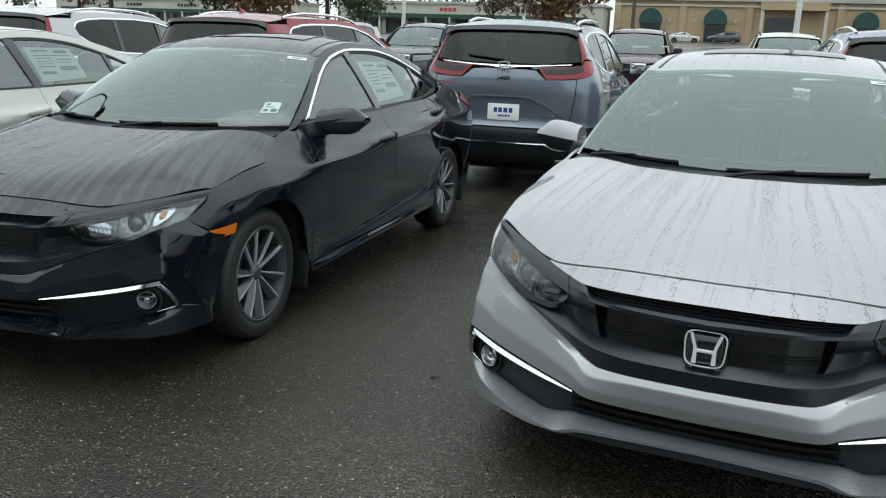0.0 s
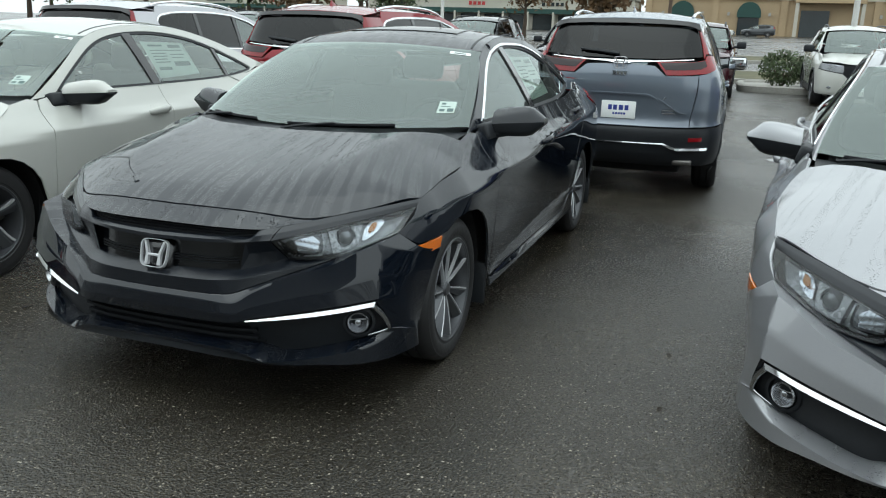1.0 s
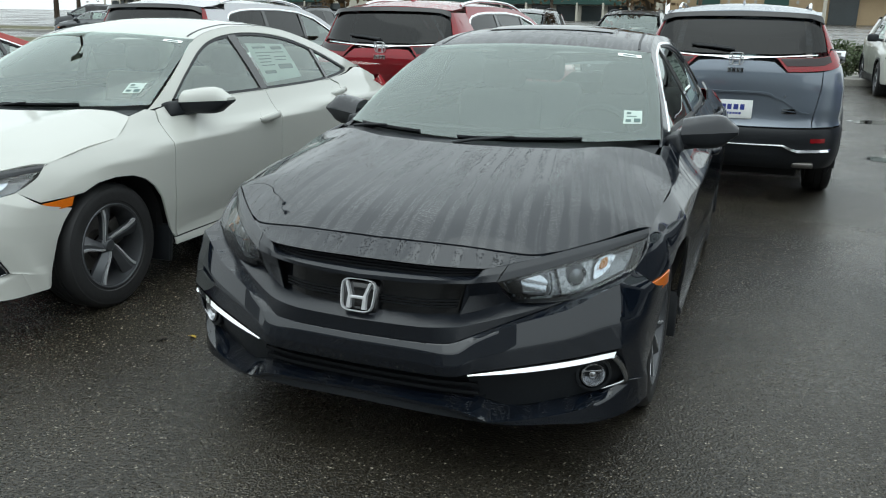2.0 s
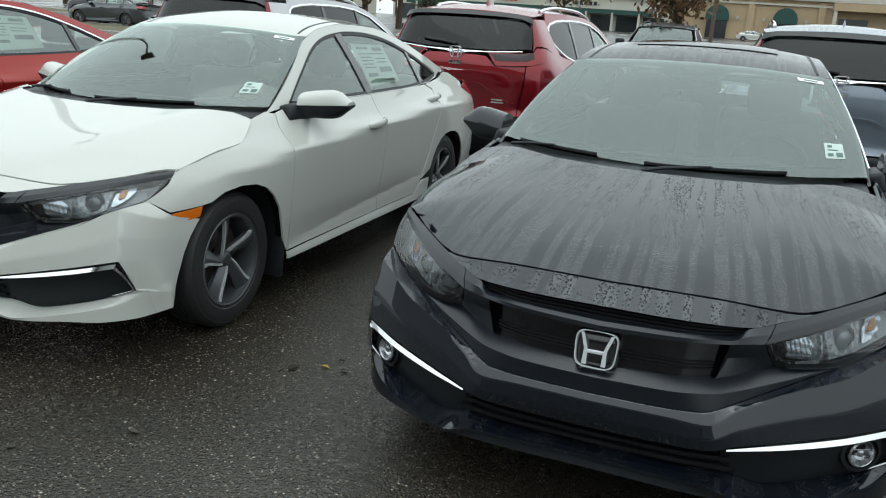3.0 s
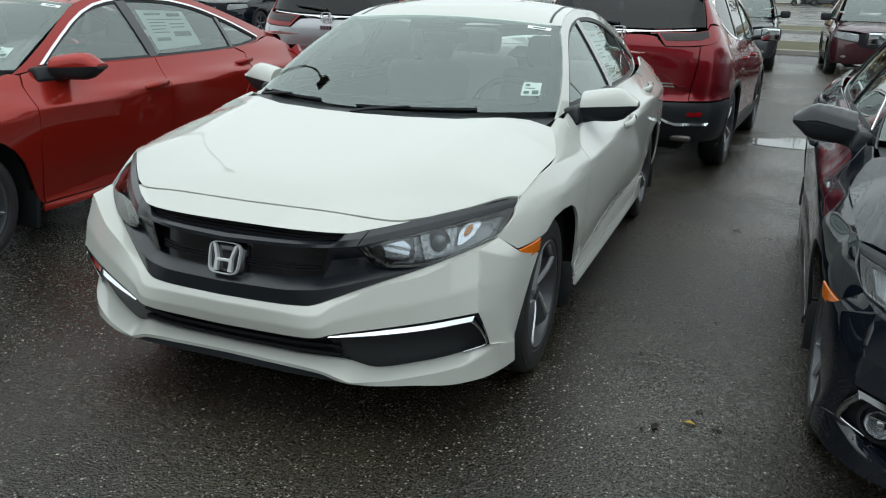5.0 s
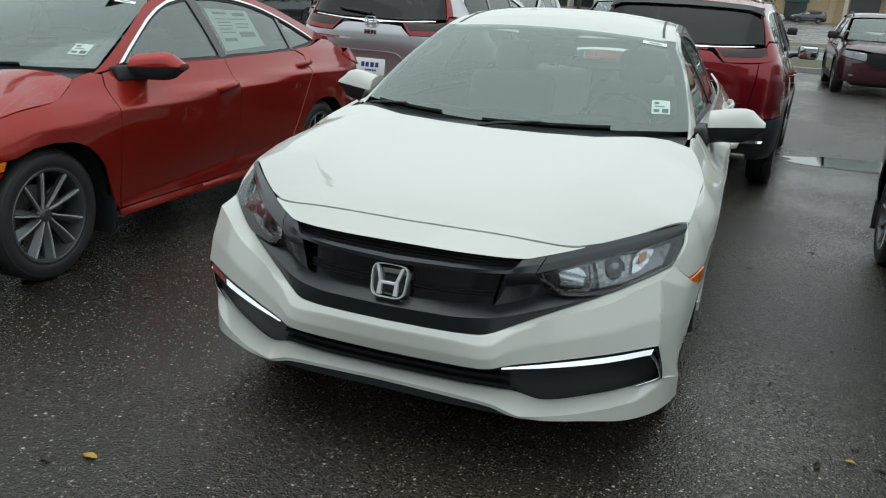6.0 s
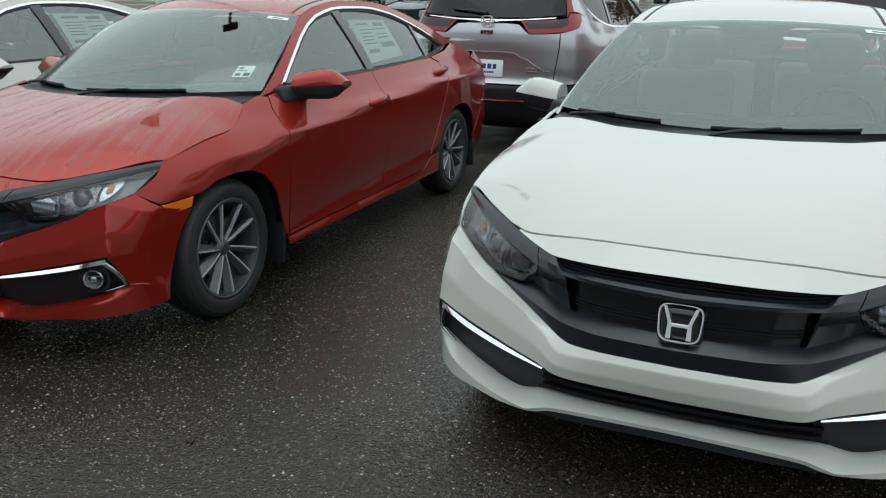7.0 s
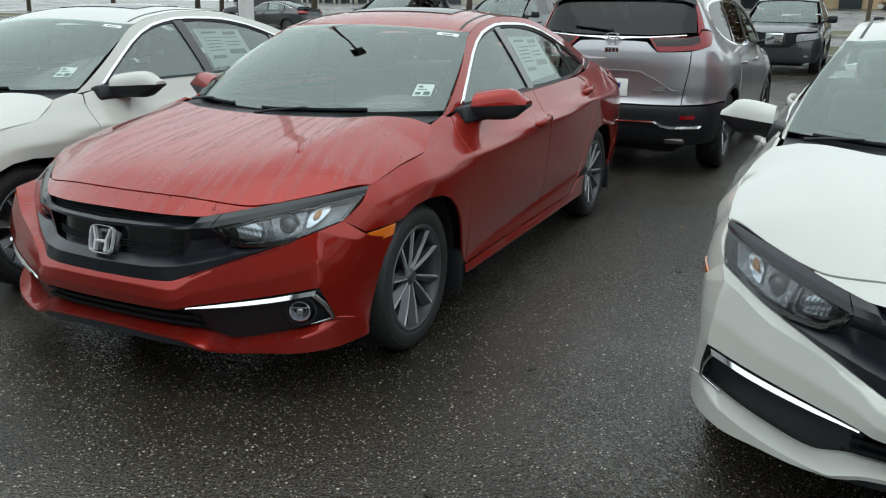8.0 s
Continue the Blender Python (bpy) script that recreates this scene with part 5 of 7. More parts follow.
    part("printing", once("insp_ink", lambda: to_mesh("printing", sheet([(.812, .160), (.842, .160), (.842, .185), (.812, .185)], screen_skin(.0035), .05, 0, (), 0), INK)), dec)
    part("printing", once("insp_ink2", lambda: to_mesh("printing", sheet([(.815, .232), (.840, .232), (.840, .252), (.815, .252)], screen_skin(.0035), .05, 0, (), 0), INK)), dec)
    part("printing", once("insp_ink3", lambda: to_mesh("printing", sheet([(.857, .156), (.892, .156), (.892, .192), (.857, .192)], screen_skin(.0035), .05, 0, (), 0), INK)), dec)
    part("printing", once("insp_ink4", lambda: to_mesh("printing", sheet([(.815, .208), (.870, .208), (.870, .216), (.815, .216)], screen_skin(.0035), .05, 0, (), 0), INK)), dec)
    dec = part("stock_label", once("stock", lambda: to_mesh("stock_label", sheet([(.74, .905), (.92, .90), (.92, .94), (.74, .945)], screen_skin(.002), .04, .001, (), 0), PAPER)), car, "white stock label at the top of the windshield")
    part("printing", once("stock_ink", lambda: to_mesh("printing", sheet([(.78, .915), (.88, .911), (.88, .925), (.78, .929)], screen_skin(.0035), .05, 0, (), 0), INK)), dec)
    if monroney:
        wf = cab_skin(-.018)
        dec = part("price_sheet", once("price", lambda: to_mesh("price_sheet", sheet([(1.62, 1.02), (2.10, 1.04), (2.07, 1.26), (1.60, 1.27)], wf, .05, .001, (), 0), PAPER)), car, "printed price sheet behind the rear door glass")
        for k, (a, b, w, h) in enumerate(((1.66, 1.235, .16, .012), (1.88, 1.225, .14, .02), (1.66, 1.205, .36, .005), (1.66, 1.185, .16, .006), (1.66, 1.165, .16, .006), (1.66, 1.145, .14, .006), (1.66, 1.125, .16, .006), (1.86, 1.175, .16, .006), (1.86, 1.155, .14, .006), (1.86, 1.10, .18, .03), (1.66, 1.075, .14, .02))):
            part("printing", once(("price", k), lambda: to_mesh("printing", sheet([(a, b), (a + w, b), (a + w, b + h), (a, b + h)], cab_skin(-.0165), .06, 0, (), 0), INK)), dec)
    return car


def flipped(me):
    """The mirror image of a mesh."""
    out = me.copy()
    out.transform(Matrix.Diagonal((-1, 1, 1, 1)))
    out.flip_normals()
    return out


def flap_mesh():
    bm = bmesh.new()
    box(bm, (.15, .030, .20), (0, 0, 0), .010, pose(0, 0, 0, -8))
    return bm_mesh("mud_flap", bm, PLASTIC, 40)


def engine_mesh():
    bm = bmesh.new()
    box(bm, (.86, .74, .36), (0, -.20, .50), .05)
    box(bm, (1.30, .04, .50), (0, .30, .66), .01)
    return bm_mesh("engine_cover", bm, SHADOW, 40)


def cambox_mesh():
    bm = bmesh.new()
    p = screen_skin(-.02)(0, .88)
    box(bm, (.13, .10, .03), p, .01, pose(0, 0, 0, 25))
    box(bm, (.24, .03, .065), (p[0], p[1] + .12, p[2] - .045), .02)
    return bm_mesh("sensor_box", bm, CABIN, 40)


# ---- the compact SUV: x to its right, y forwards from its tail ----
SUV = Belt([(0, 0), (.40, .012), (.62, .05), (.78, .14), (.865, .28), (.905, .5), (.922, .9), (.925, 1.6), (.925, 2.8), (.92, 3.5), (.895, 4.0), (.80, 4.33), (.55, 4.53), (.3, 4.585), (0, 4.60)], [
    (0, [(.25, .14), (.33, .05), (.42, .01), (.55, 0), (.62, .012), (.67, .05), (.75, .065), (.88, .055), (1.0, .045), (1.10, .055), (1.17, .08), (1.25, .12), (1.40, .20), (1.55, .29), (1.62, .33)]),
    (.20, [(.25, .10), (.33, .04), (.42, .01), (.55, 0), (.66, .012), (.70, .03), (.80, .02), (.95, .02), (1.08, .035), (1.17, .07), (1.25, .115), (1.40, .19), (1.55, .27)]),
    (.9, [(.25, .03), (.4, 0), (.6, 0), (.8, .005), (.95, .02), (1.05, .05), (1.12, .085), (1.2, .13)]),
    (1.8, [(.22, .06), (.3, .02), (.5, .025), (.7, .01), (.85, .02), (.98, .04), (1.05, .065), (1.12, .09)]),
    (3.0, [(.22, .06), (.3, .02), (.5, .02), (.7, .008), (.85, .02), (.95, .045), (1.03, .08), (1.10, .11)]),
    (4.0, [(.22, .06), (.35, .01), (.6, 0), (.8, .02), (.9, .05), (1.0, .12), (1.05, .2)]),
    (4.59, [(.22, .12), (.35, .03), (.55, 0), (.75, .02), (.88, .06), (.95, .12), (1.0, .2)])])
ss = SUV.side
SUV_R, SUV_HUB, SUV_AX = .352, .350, (.98, 3.64)
suv_base = curve([(.5, .78), (.9, .815), (1.5, .845), (2.5, .845), (3.0, .835), (3.4, .79)])
suv_rail = curve([(.30, 1.50), (.5, 1.565), (.9, 1.595), (1.6, 1.605), (2.2, 1.585), (2.6, 1.51), (3.0, 1.34), (3.4, 1.14), (3.6, 1.05)])
suv_dlo_top = curve([(.70, 1.42), (.82, 1.49), (1.2, 1.535), (1.8, 1.545), (2.2, 1.525), (2.55, 1.455), (2.9, 1.30), (3.25, 1.125)])
suv_dlo_low = curve([(.70, 1.36), (.85, 1.265), (1.05, 1.19), (1.4, 1.135), (2.2, 1.115), (3.25, 1.10)])


def suv_cab(out=0.0):
    def f(v, z):
        h = z - 1.10
        return (suv_base(v) - .38 * h - .12 * h * h + out, v, z + .3 * out)
    return f


def suv_roof(out=0.0):
    def f(a, v):
        r = suv_rail(v)
        return (a * suv_cab()(v, r)[0], v, r + .055 * (1 - abs(a) ** 2.2) * min(1, max(0, (v - .1) / .6)) ** .5 + out)
    return f


def suv_screen(a, b):
    p0 = Vector((a * .72, 3.55 - .22 * a * a, 1.09))
    p1 = Vector((a * .60, 2.62 - .06 * a * a, 1.545 - .03 * a * a))
    return tuple(p0.lerp(p1, b) + Vector((0, .45, .9)) * .03 * math.sin(math.pi * b))


def suv_hood(u, v):
    a = abs(u)
    return (u, v, curve([(3.3, 1.10), (3.7, 1.065), (4.1, 1.01), (4.4, .935), (4.55, .87)])(v) - .10 * (a / .85) ** 4 + .012 * math.exp(-((a - .55) / .08) ** 2))


def suv_pane(v0, v1, t0=0.0, t1=0.0, n=10):
    top = [(v0 + t0 + (v1 + t1 - v0 - t0) * k / n) for k in range(n + 1)]
    low = [(v1 + (v0 - v1) * k / n) for k in range(n + 1)]
    return [(v, suv_dlo_top(v) - .010) for v in top] + [(v, suv_dlo_low(v) + .008) for v in low]


SUV_RARCH = [(ss(v), z) for v, z in arch(SUV_AX[0], .40, .40, 195, -15, SUV_HUB)]
SUV_FARCH = [(ss(v), z) for v, z in arch(SUV_AX[1], .40, .40, 195, -15, SUV_HUB)]
S_GATE = both([(0, 1.178), (.20, 1.178), (.305, 1.170), (.405, 1.088), (.56, 1.092), (.705, 1.10), (.695, .95), (.668, .78), (.650, .645), (.4, .640), (0, .638)])
S_GLASS = both([(0, 1.222), (.35, 1.224), (.655, 1.245), (.790, 1.250), (.838, 1.40), (.875, 1.528), (.62, 1.545), (.35, 1.552), (0, 1.558)])
S_TAIL = [(.31, 1.205), (.41, 1.088), (.56, 1.093), (.78, 1.112), (.94, 1.145), (1.02, 1.195), (1.10, 1.262), (.98, 1.272), (.86, 1.272), (.80, 1.232), (.66, 1.215)]
S_TAILUP = [(.80, 1.238), (.86, 1.276), (.945, 1.28), (.985, 1.40), (1.0, 1.52), (.885, 1.535), (.845, 1.40)]
S_DPILLAR = [(1.0, 1.525), (.985, 1.40), (.95, 1.285), (1.10, 1.268), (ss(.62), 1.20), (ss(.80), 1.20), (ss(.74), 1.34), (ss(.72), 1.45), (ss(.80), 1.53)]
S_QUARTER = [(.708, 1.102), (.78, 1.115), (.94, 1.148), (1.02, 1.198), (1.10, 1.266), (ss(.62), 1.21), (ss(.80), 1.205), (ss(1.05), 1.165), (ss(1.45), 1.12), (ss(1.50), 1.0), (ss(1.47), .85), (ss(1.40), .70)] + [p for p in SUV_RARCH[::-1] if p[1] > .62] + [(ss(.52), .66), (.95, .655), (.653, .648), (.670, .78), (.698, .95)]
S_BUMP = both([(0, .632), (.4, .634), (.65, .640), (.95, .648), (ss(.55), .652)] + [p for p in SUV_RARCH if p[0] < ss(SUV_AX[0]) and .30 < p[1] < .64][::-1] + [(ss(.5), .30), (.8, .30), (.4, .29), (0, .29)])
S_RDOOR = [(ss(1.455), 1.12), (ss(2.20), 1.105), (ss(2.22), .70), (ss(2.20), .40), (ss(1.50), .40), (ss(1.42), .60), (ss(1.41), .70), (ss(1.48), .85), (ss(1.507), 1.0)]
S_FDOOR = [(ss(2.205), 1.105), (ss(3.15), 1.09), (ss(3.24), 1.0), (ss(3.22), .70), (ss(3.17), .40), (ss(2.205), .40), (ss(2.225), .70)]
S_SILL = [(ss(1.385), .44), (ss(1.42), .395), (ss(3.18), .395), (ss(3.235), .44), (ss(3.23), .24), (ss(1.39), .24)]
S_FENDER = [(ss(3.245), 1.0), (ss(3.16), 1.09), (ss(3.4), 1.075), (ss(3.8), 1.025), (ss(4.1), .97), (ss(4.2), .90), (ss(4.16), .78), (ss(4.08), .62)] + [p for p in SUV_FARCH[::-1] if p[1] > .56] + [(ss(3.235), .46), (ss(3.225), .70)]
S_FBUMP = [(ss(4.09), .62), (ss(4.17), .78), (SUV.end - .42, .70), (SUV.end - .30, .60), (SUV.end, .58), (SUV.end, .27), (SUV.end - .5, .27), (ss(4.1), .28)] + [p for p in SUV_FARCH if p[0] > ss(SUV_AX[1]) and .28 < p[1] < .58][::-1]
S_LAMP = [(ss(4.17), .79), (ss(4.205), .90), (SUV.end - .62, .885), (SUV.end - .42, .865), (SUV.end - .40, .76), (SUV.end - .42, .71)]
S_GRILLE = [(SUV.end - .41, .87), (SUV.end, .875), (SUV.end, .585), (SUV.end - .30, .60), (SUV.end - .40, .70), (SUV.end - .385, .76)]


def chrome_lip(s, z):
    """The bumper strip leans back so that its face looks up a little."""
    return SUV.at(s, z, .034 - .3 * (z - .44))


def suv_spoiler_mesh():
    def f(a, b):
        p0 = Vector((a * .62, .30 + .06 * a * a, 1.575 - .035 * a * a))
        p1 = Vector((a * .64, .56 + .04 * a * a, suv_roof()(a, .60)[2] - .004))
        drop = Vector((a * .60, .36 + .06 * a * a, 1.545 - .035 * a * a))
        return tuple(drop.lerp(p0, b / .25) if b < .25 else p0.lerp(p1, (b - .25) / .75))
    return to_mesh("spoiler", grid(f, 24, 12, -1, 1), PIANO)


def rail_mesh():
    bm = bmesh.new()
    line = []
    for k in range(17):
        t = k / 16
        v = .75 + 1.65 * t
        p = suv_roof()(.93, v)
        line.append((p[0], v, p[2] + .045 * min(1, 4 * t, 4 * (1 - t)) ** .6))
    tube(bm, line, .016, 8)
    return bm_mesh("roof_rail", bm, CHROME, 50)


def fin_mesh():
    bm = bmesh.new()
    rows = []
    for y, h, w in ((0, .002, .004), (.03, .055, .010), (.06, .050, .016), (.12, .018, .020), (.16, .002, .012)):
        rows.append([bm.verts.new((-w, y, 0)), bm.verts.new((0, y + .01, h)), bm.verts.new((w, y, 0))])
    for a, b in zip(rows, rows[1:]):
        bm.faces.new((a[0], a[1], b[1], b[0]))
        bm.faces.new((a[1], a[2], b[2], b[1]))
    return bm_mesh("aerial_fin", bm, PLASTIC, 60)


def suv_mirror_mesh(glassy):
    bm = bmesh.new()
    if glassy:
        box(bm, (.185, .012, .125), (.995, 3.005, 1.155), .005)
        return bm_mesh("mirror_glass", bm, MIRROR_GLASS, 40)
    box(bm, (.215, .11, .155), (.995, 3.07, 1.155), .045, None, 4)
    tube(bm, [(.80, 3.12, 1.10), (.86, 3.10, 1.115), (.92, 3.08, 1.12)], .026, 8)
    return bm_mesh("mirror", bm, PLASTIC, 50)


def suv_handle_mesh(v):
    bm = bmesh.new()
    p = SUV.at(ss(v), .955)
    tube(bm, [(p[0], v - .11, .955), (p[0] + .03, v - .08, .957), (p[0] + .034, v, .958), (p[0] + .03, v + .08, .959), (p[0], v + .11, .96)], [.010, .015, .017, .015, .010], 8, .6)
    return bm_mesh("door_handle", bm, PLASTIC, 50)


def rear_wiper_mesh():
    bm = bmesh.new()
    sk = SUV.skin(.02)
    tube(bm, [sk(-.02, 1.262), sk(-.20, 1.280), sk(-.34, 1.288)], [.016, .011, .008], 6)
    tube(bm, [sk(-.06, 1.272), sk(-.22, 1.290), sk(-.38, 1.296)], .010, 6)
    return bm_mesh("rear_wiper", bm, PLASTIC, 50)


def exhaust_mesh():
    bm = bmesh.new()
    p = SUV.at(.62, .36)
    box(bm, (.17, .10, .05), (p[0], p[1] + .03, .335), .018, None, 3)
    return bm_mesh("exhaust_tip", bm, STEEL, 40)


def awd_mesh():
    cu = bpy.data.curves.new("awd", "FONT")
    cu.body, cu.size, cu.extrude, cu.shear, cu.space_character = "AWD", .055, .002, .2, 1.1
    ob = bpy.data.objects.new("awd", cu)
    me = bpy.data.meshes.new_from_object(ob)
    me.materials.clear()
    me.materials.append(CHROME)
    bpy.data.objects.remove(ob)
    return me


def suv(label, x, y, turn, paint, z=0.0, grouped="", plate=True, awd=False, tilt=0.0, light_trim=True, rails=CHROME):
    """A parked SUV with its tail at (x, y)."""
    car = thing("suv", label, "car", pose(x, y, z, 0, 0, turn) @ pose(0, 0, 0, tilt), grouped)
    body = SUV.skin()

    def panel(name, poly, skin=body, mat=None, sides=2, label="", **kw):
        got = []
        for sg in ((1, -1) if sides == 2 else (1,)):
            me = once(("suv", name, sg, repr(poly[:3])), lambda: to_mesh(name, sheet(poly, skin, mirror=sg < 0, **({"step": .05, "gap": .004} | kw)), mat or paint))
            got.append(part(name, me, car, label, None, mat or paint))
        return got
    gate = panel("tailgate", S_GATE, sides=1, step=.04)[0]
    panel("rear_window", S_GLASS, SUV.skin(-.004), PRIVACY, 1, "dark rear window")
    part("spoiler", once("suv_spoiler", suv_spoiler_mesh), car, "roof spoiler with a brake light", None, paint)
    panel("spoiler_lip", both([(0, 1.575), (.35, 1.570), (.62, 1.558), (.86, 1.535), (.875, 1.50), (.84, 1.47), (.62, 1.512), (.35, 1.524), (0, 1.528)]), SUV.skin(.030), PIANO, 1)
    panel("chrome_bar", both([(0, 1.214), (.30, 1.216), (.665, 1.238), (.665, 1.224), (.30, 1.200), (.12, 1.192), (.06, 1.180), (0, 1.178)]), SUV.skin(.012), CHROME, 1, "chrome bar across the tailgate")
    part("emblem", once("emblem_suv", lambda: emblem_mesh(.125, .105, .007)), car, "chrome emblem", Matrix.Translation(Vector(SUV.at(0, 1.187)) + Vector((0, -.030, 0))) @ pose(0, 0, 0, 12))
    part("badge", once("suvbars", lambda: bars_mesh([(-.045, 0, .026, .026), (-.012, 0, .026, .026), (.021, 0, .026, .026), (.051, 0, .022, .026), (0, -.017, .13, .004), (0, .017, .13, .004)], .006, CHROME)), car, "", Matrix.Translation(Vector(SUV.at(0, 1.095)) + Vector((0, -.004, 0))))
    panel("tail_light", S_TAIL, SUV.skin(.010), RED_LENS, label="red tail light with a smoked inner lens")
    panel("tail_light_lens", [(.345, 1.196), (.40, 1.138), (.56, 1.142), (.72, 1.152), (.80, 1.178), (.80, 1.226), (.66, 1.208)], SUV.skin(.014), DARK_RED_LENS, gap=0)
    panel("tail_light_upright", S_TAILUP, SUV.skin(.006), RED_LENS, label="upright red light beside the rear window")
    panel("d_pillar", S_DPILLAR)
    panel("rear_quarter", S_QUARTER, step=.04)
    panel("rear_bumper", S_BUMP, SUV.skin(.004), PLASTIC, 1, "black plastic rear bumper", step=.04)
    panel("bumper_chrome", both([(0, .503), (.30, .505), (.435, .508), (.50, .482), (.555, .470), (.845, .478), (.815, .448), (.56, .440), (.49, .455), (.425, .488), (.30, .487), (0, .487)]), chrome_lip, CHROME, 1, "chrome strip across the bumper")
    panel("rear_reflector", [(.645, .520), (.645, .562), (.775, .566), (.775, .524)], SUV.skin(.010), RED_LENS, label="red bumper reflector")
    recess = spline([(0, .930), (.20, .930), (.285, .922), (.335, .895), (.37, .862)], 4)
    panel("plate_recess", both([(a, b) for a, b in recess] + [(.345, .862), (.30, .895), (.20, .910), (0, .910)]), SUV.skin(.022), None, 1)
    panel("gate_crease", [(.36, .88), (.39, .875), (.56, .775), (.62, .770), (.62, .760), (.55, .758)], SUV.skin(.012), None)
    for sg in (1, -1):
        part("exhaust_tip", once(("exh", sg), lambda: exhaust_mesh() if sg > 0 else flipped(exhaust_mesh())), car)
        m = sg < 0
        for v in SUV_AX:
            part("wheel_housing", once(("sliner", v, sg), lambda: liner_mesh(v, SUV_HUB, .44, sg * .55, sg * .90)), car)
            add_wheel(car, "five" if sg else "ten", (sg * .79, v, SUV_HUB), sg > 0, SUV_R, .235, .225, 40 * v)
        panel_poly = [(v, suv_rail(v)) for v in [.78 + .1 * k for k in range(26)]] + [(3.3, 1.09), (2.2, 1.10), (1.4, 1.115), (1.05, 1.165), (.80, 1.25), (.70, 1.35), (.68, 1.44)]
        dlo = [(.70, 1.39), (.72, 1.45)] + [(v, suv_dlo_top(v)) for v in (.82, 1.0, 1.2, 1.5, 1.8, 2.0, 2.2, 2.4, 2.55, 2.7, 2.9, 3.1, 3.22)] + [(v, suv_dlo_low(v)) for v in (3.18, 2.8, 2.2, 1.8, 1.4, 1.2, 1.05, .95, .85, .76)]
        part("side_frame", once(("sframe", sg), lambda: to_mesh("side_frame", sheet(panel_poly, suv_cab(), .05, .012, (dlo,), .001, m, (0, 1.8, 1.0)), paint)), car, "", None, paint)
        for k, q in enumerate((suv_pane(.74, 1.36, 0, .06), suv_pane(1.40, 2.16, .06, .02), suv_pane(2.22, 3.16, .02, -.02))):
            part("side_window", once(("sw", k, sg), lambda: to_mesh("side_window", sheet(q, suv_cab(-.010), .06, .004, (), 0, m, (0, 1.8, 1.0)), PRIVACY if k < 2 else SIDE_GLASS)), car, "dark side window")
        part("window_seal", once(("sseal", sg), lambda: to_mesh("window_seal", sheet(dlo, suv_cab(-.004), .05, .012, (shrink(edge_points(dlo, .06), .016),), 0, m, (0, 1.8, 1.0)), PIANO)), car)
        for v in (1.38, 2.19):
            part("pillar", once(("spil", v, sg), lambda: to_mesh("pillar", sheet(suv_pane(v - .03, v + .03, .05, .05), suv_cab(-.003), .05, .01, (), 0, m, (0, 1.8, 1.0)), PIANO)), car)
        if light_trim:
            loop = [(.705, 1.40)] + [(v, suv_dlo_top(v) + .004) for v in (.76, .82, 1.0, 1.2, 1.5, 1.8, 2.2, 2.55, 2.9, 3.2)]
            part("window_chrome", once(("schr", sg), lambda: to_mesh("window_chrome", sheet(ribbon(loop, .018), suv_cab(.004), .06, .008, (), 0, m, (0, 1.8, 1.0)), CHROME)), car, "chrome window surround")
            loop2 = [(.705, 1.40)] + [(v, suv_dlo_low(v) - .004) for v in (.74, .85, .95, 1.05, 1.2, 1.4, 1.8, 2.4, 3.2)]
            part("window_chrome", once(("schr2", sg), lambda: to_mesh("window_chrome", sheet(ribbon(loop2, .016), suv_cab(.004), .06, .008, (), 0, m, (0, 1.8, 1.0)), CHROME)), car)
        for v in (1.62, 2.42):
            part("door_handle", once(("sh", v, sg), lambda: suv_handle_mesh(v) if sg > 0 else flipped(suv_handle_mesh(v))), car, "", None, paint)
        arm = part("mirror", once(("smir", sg), lambda: suv_mirror_mesh(False) if sg > 0 else flipped(suv_mirror_mesh(False))), car, "black door mirror")
        part("mirror_glass", once(("smirg", sg), lambda: suv_mirror_mesh(True) if sg > 0 else flipped(suv_mirror_mesh(True))), arm)
        part("roof_rail", once(("srail", sg), lambda: rail_mesh() if sg > 0 else flipped(rail_mesh())), car, "roof rail", None, rails)
        part("fender_trim", once(("strim", sg, 0), lambda: to_mesh("fender_trim", sheet(SUV_RARCH + [(p[0], p[1]) for p in [(ss(v), z) for v, z in arch(SUV_AX[0], .445, .44, -15, 195, SUV_HUB)]], SUV.skin(.012), .06, .02, (), 0, m), PLASTIC)), car)
        part("fender_trim", once(("strim", sg, 1), lambda: to_mesh("fender_trim", sheet(SUV_FARCH + [(p[0], p[1]) for p in [(ss(v), z) for v, z in arch(SUV_AX[1], .445, .44, -15, 195, SUV_HUB)]], SUV.skin(.012), .06, .02, (), 0, m), PLASTIC)), car)
    for name, poly in (("rear_door", S_RDOOR), ("front_door", S_FDOOR), ("front_fender", S_FENDER), ("front_bumper", S_FBUMP)):
        panel(name, poly)
    panel("sill", S_SILL, SUV.skin(.01), PLASTIC)
    panel("headlight", S_LAMP, SUV.skin(.002), LAMP_HOUSE, label="clear-lensed headlight")
    panel("headlight_bar", [(a + .03, b) for a, b in ((SUV.end - .62, .872), (SUV.end - .50, .862), (SUV.end - .50, .845), (SUV.end - .62, .850))], SUV.skin(.008), REFLECTOR)
    panel("grille", S_GRILLE, SUV.skin(-.01), MESH)
    panel("fog_lamp", spline([(SUV.end - .72, .42), (SUV.end - .66, .45), (SUV.end - .60, .42), (SUV.end - .66, .39)], 3, True), SUV.skin(.008), REFLECTOR, label="round fog lamp")
    part("emblem", once("emblem_suv", lambda: None), car, "chrome emblem", Matrix.Translation(Vector(SUV.at(SUV.end, .75)) + Vector((0, .02, 0))))
    part("roof", once("suv_roof", lambda: to_mesh("roof", grid(lambda a, b: suv_roof()(a, .56 + b * (2.06 - .06 * a * a)), 20, 24, -1, 1), paint)), car, "", None, paint)
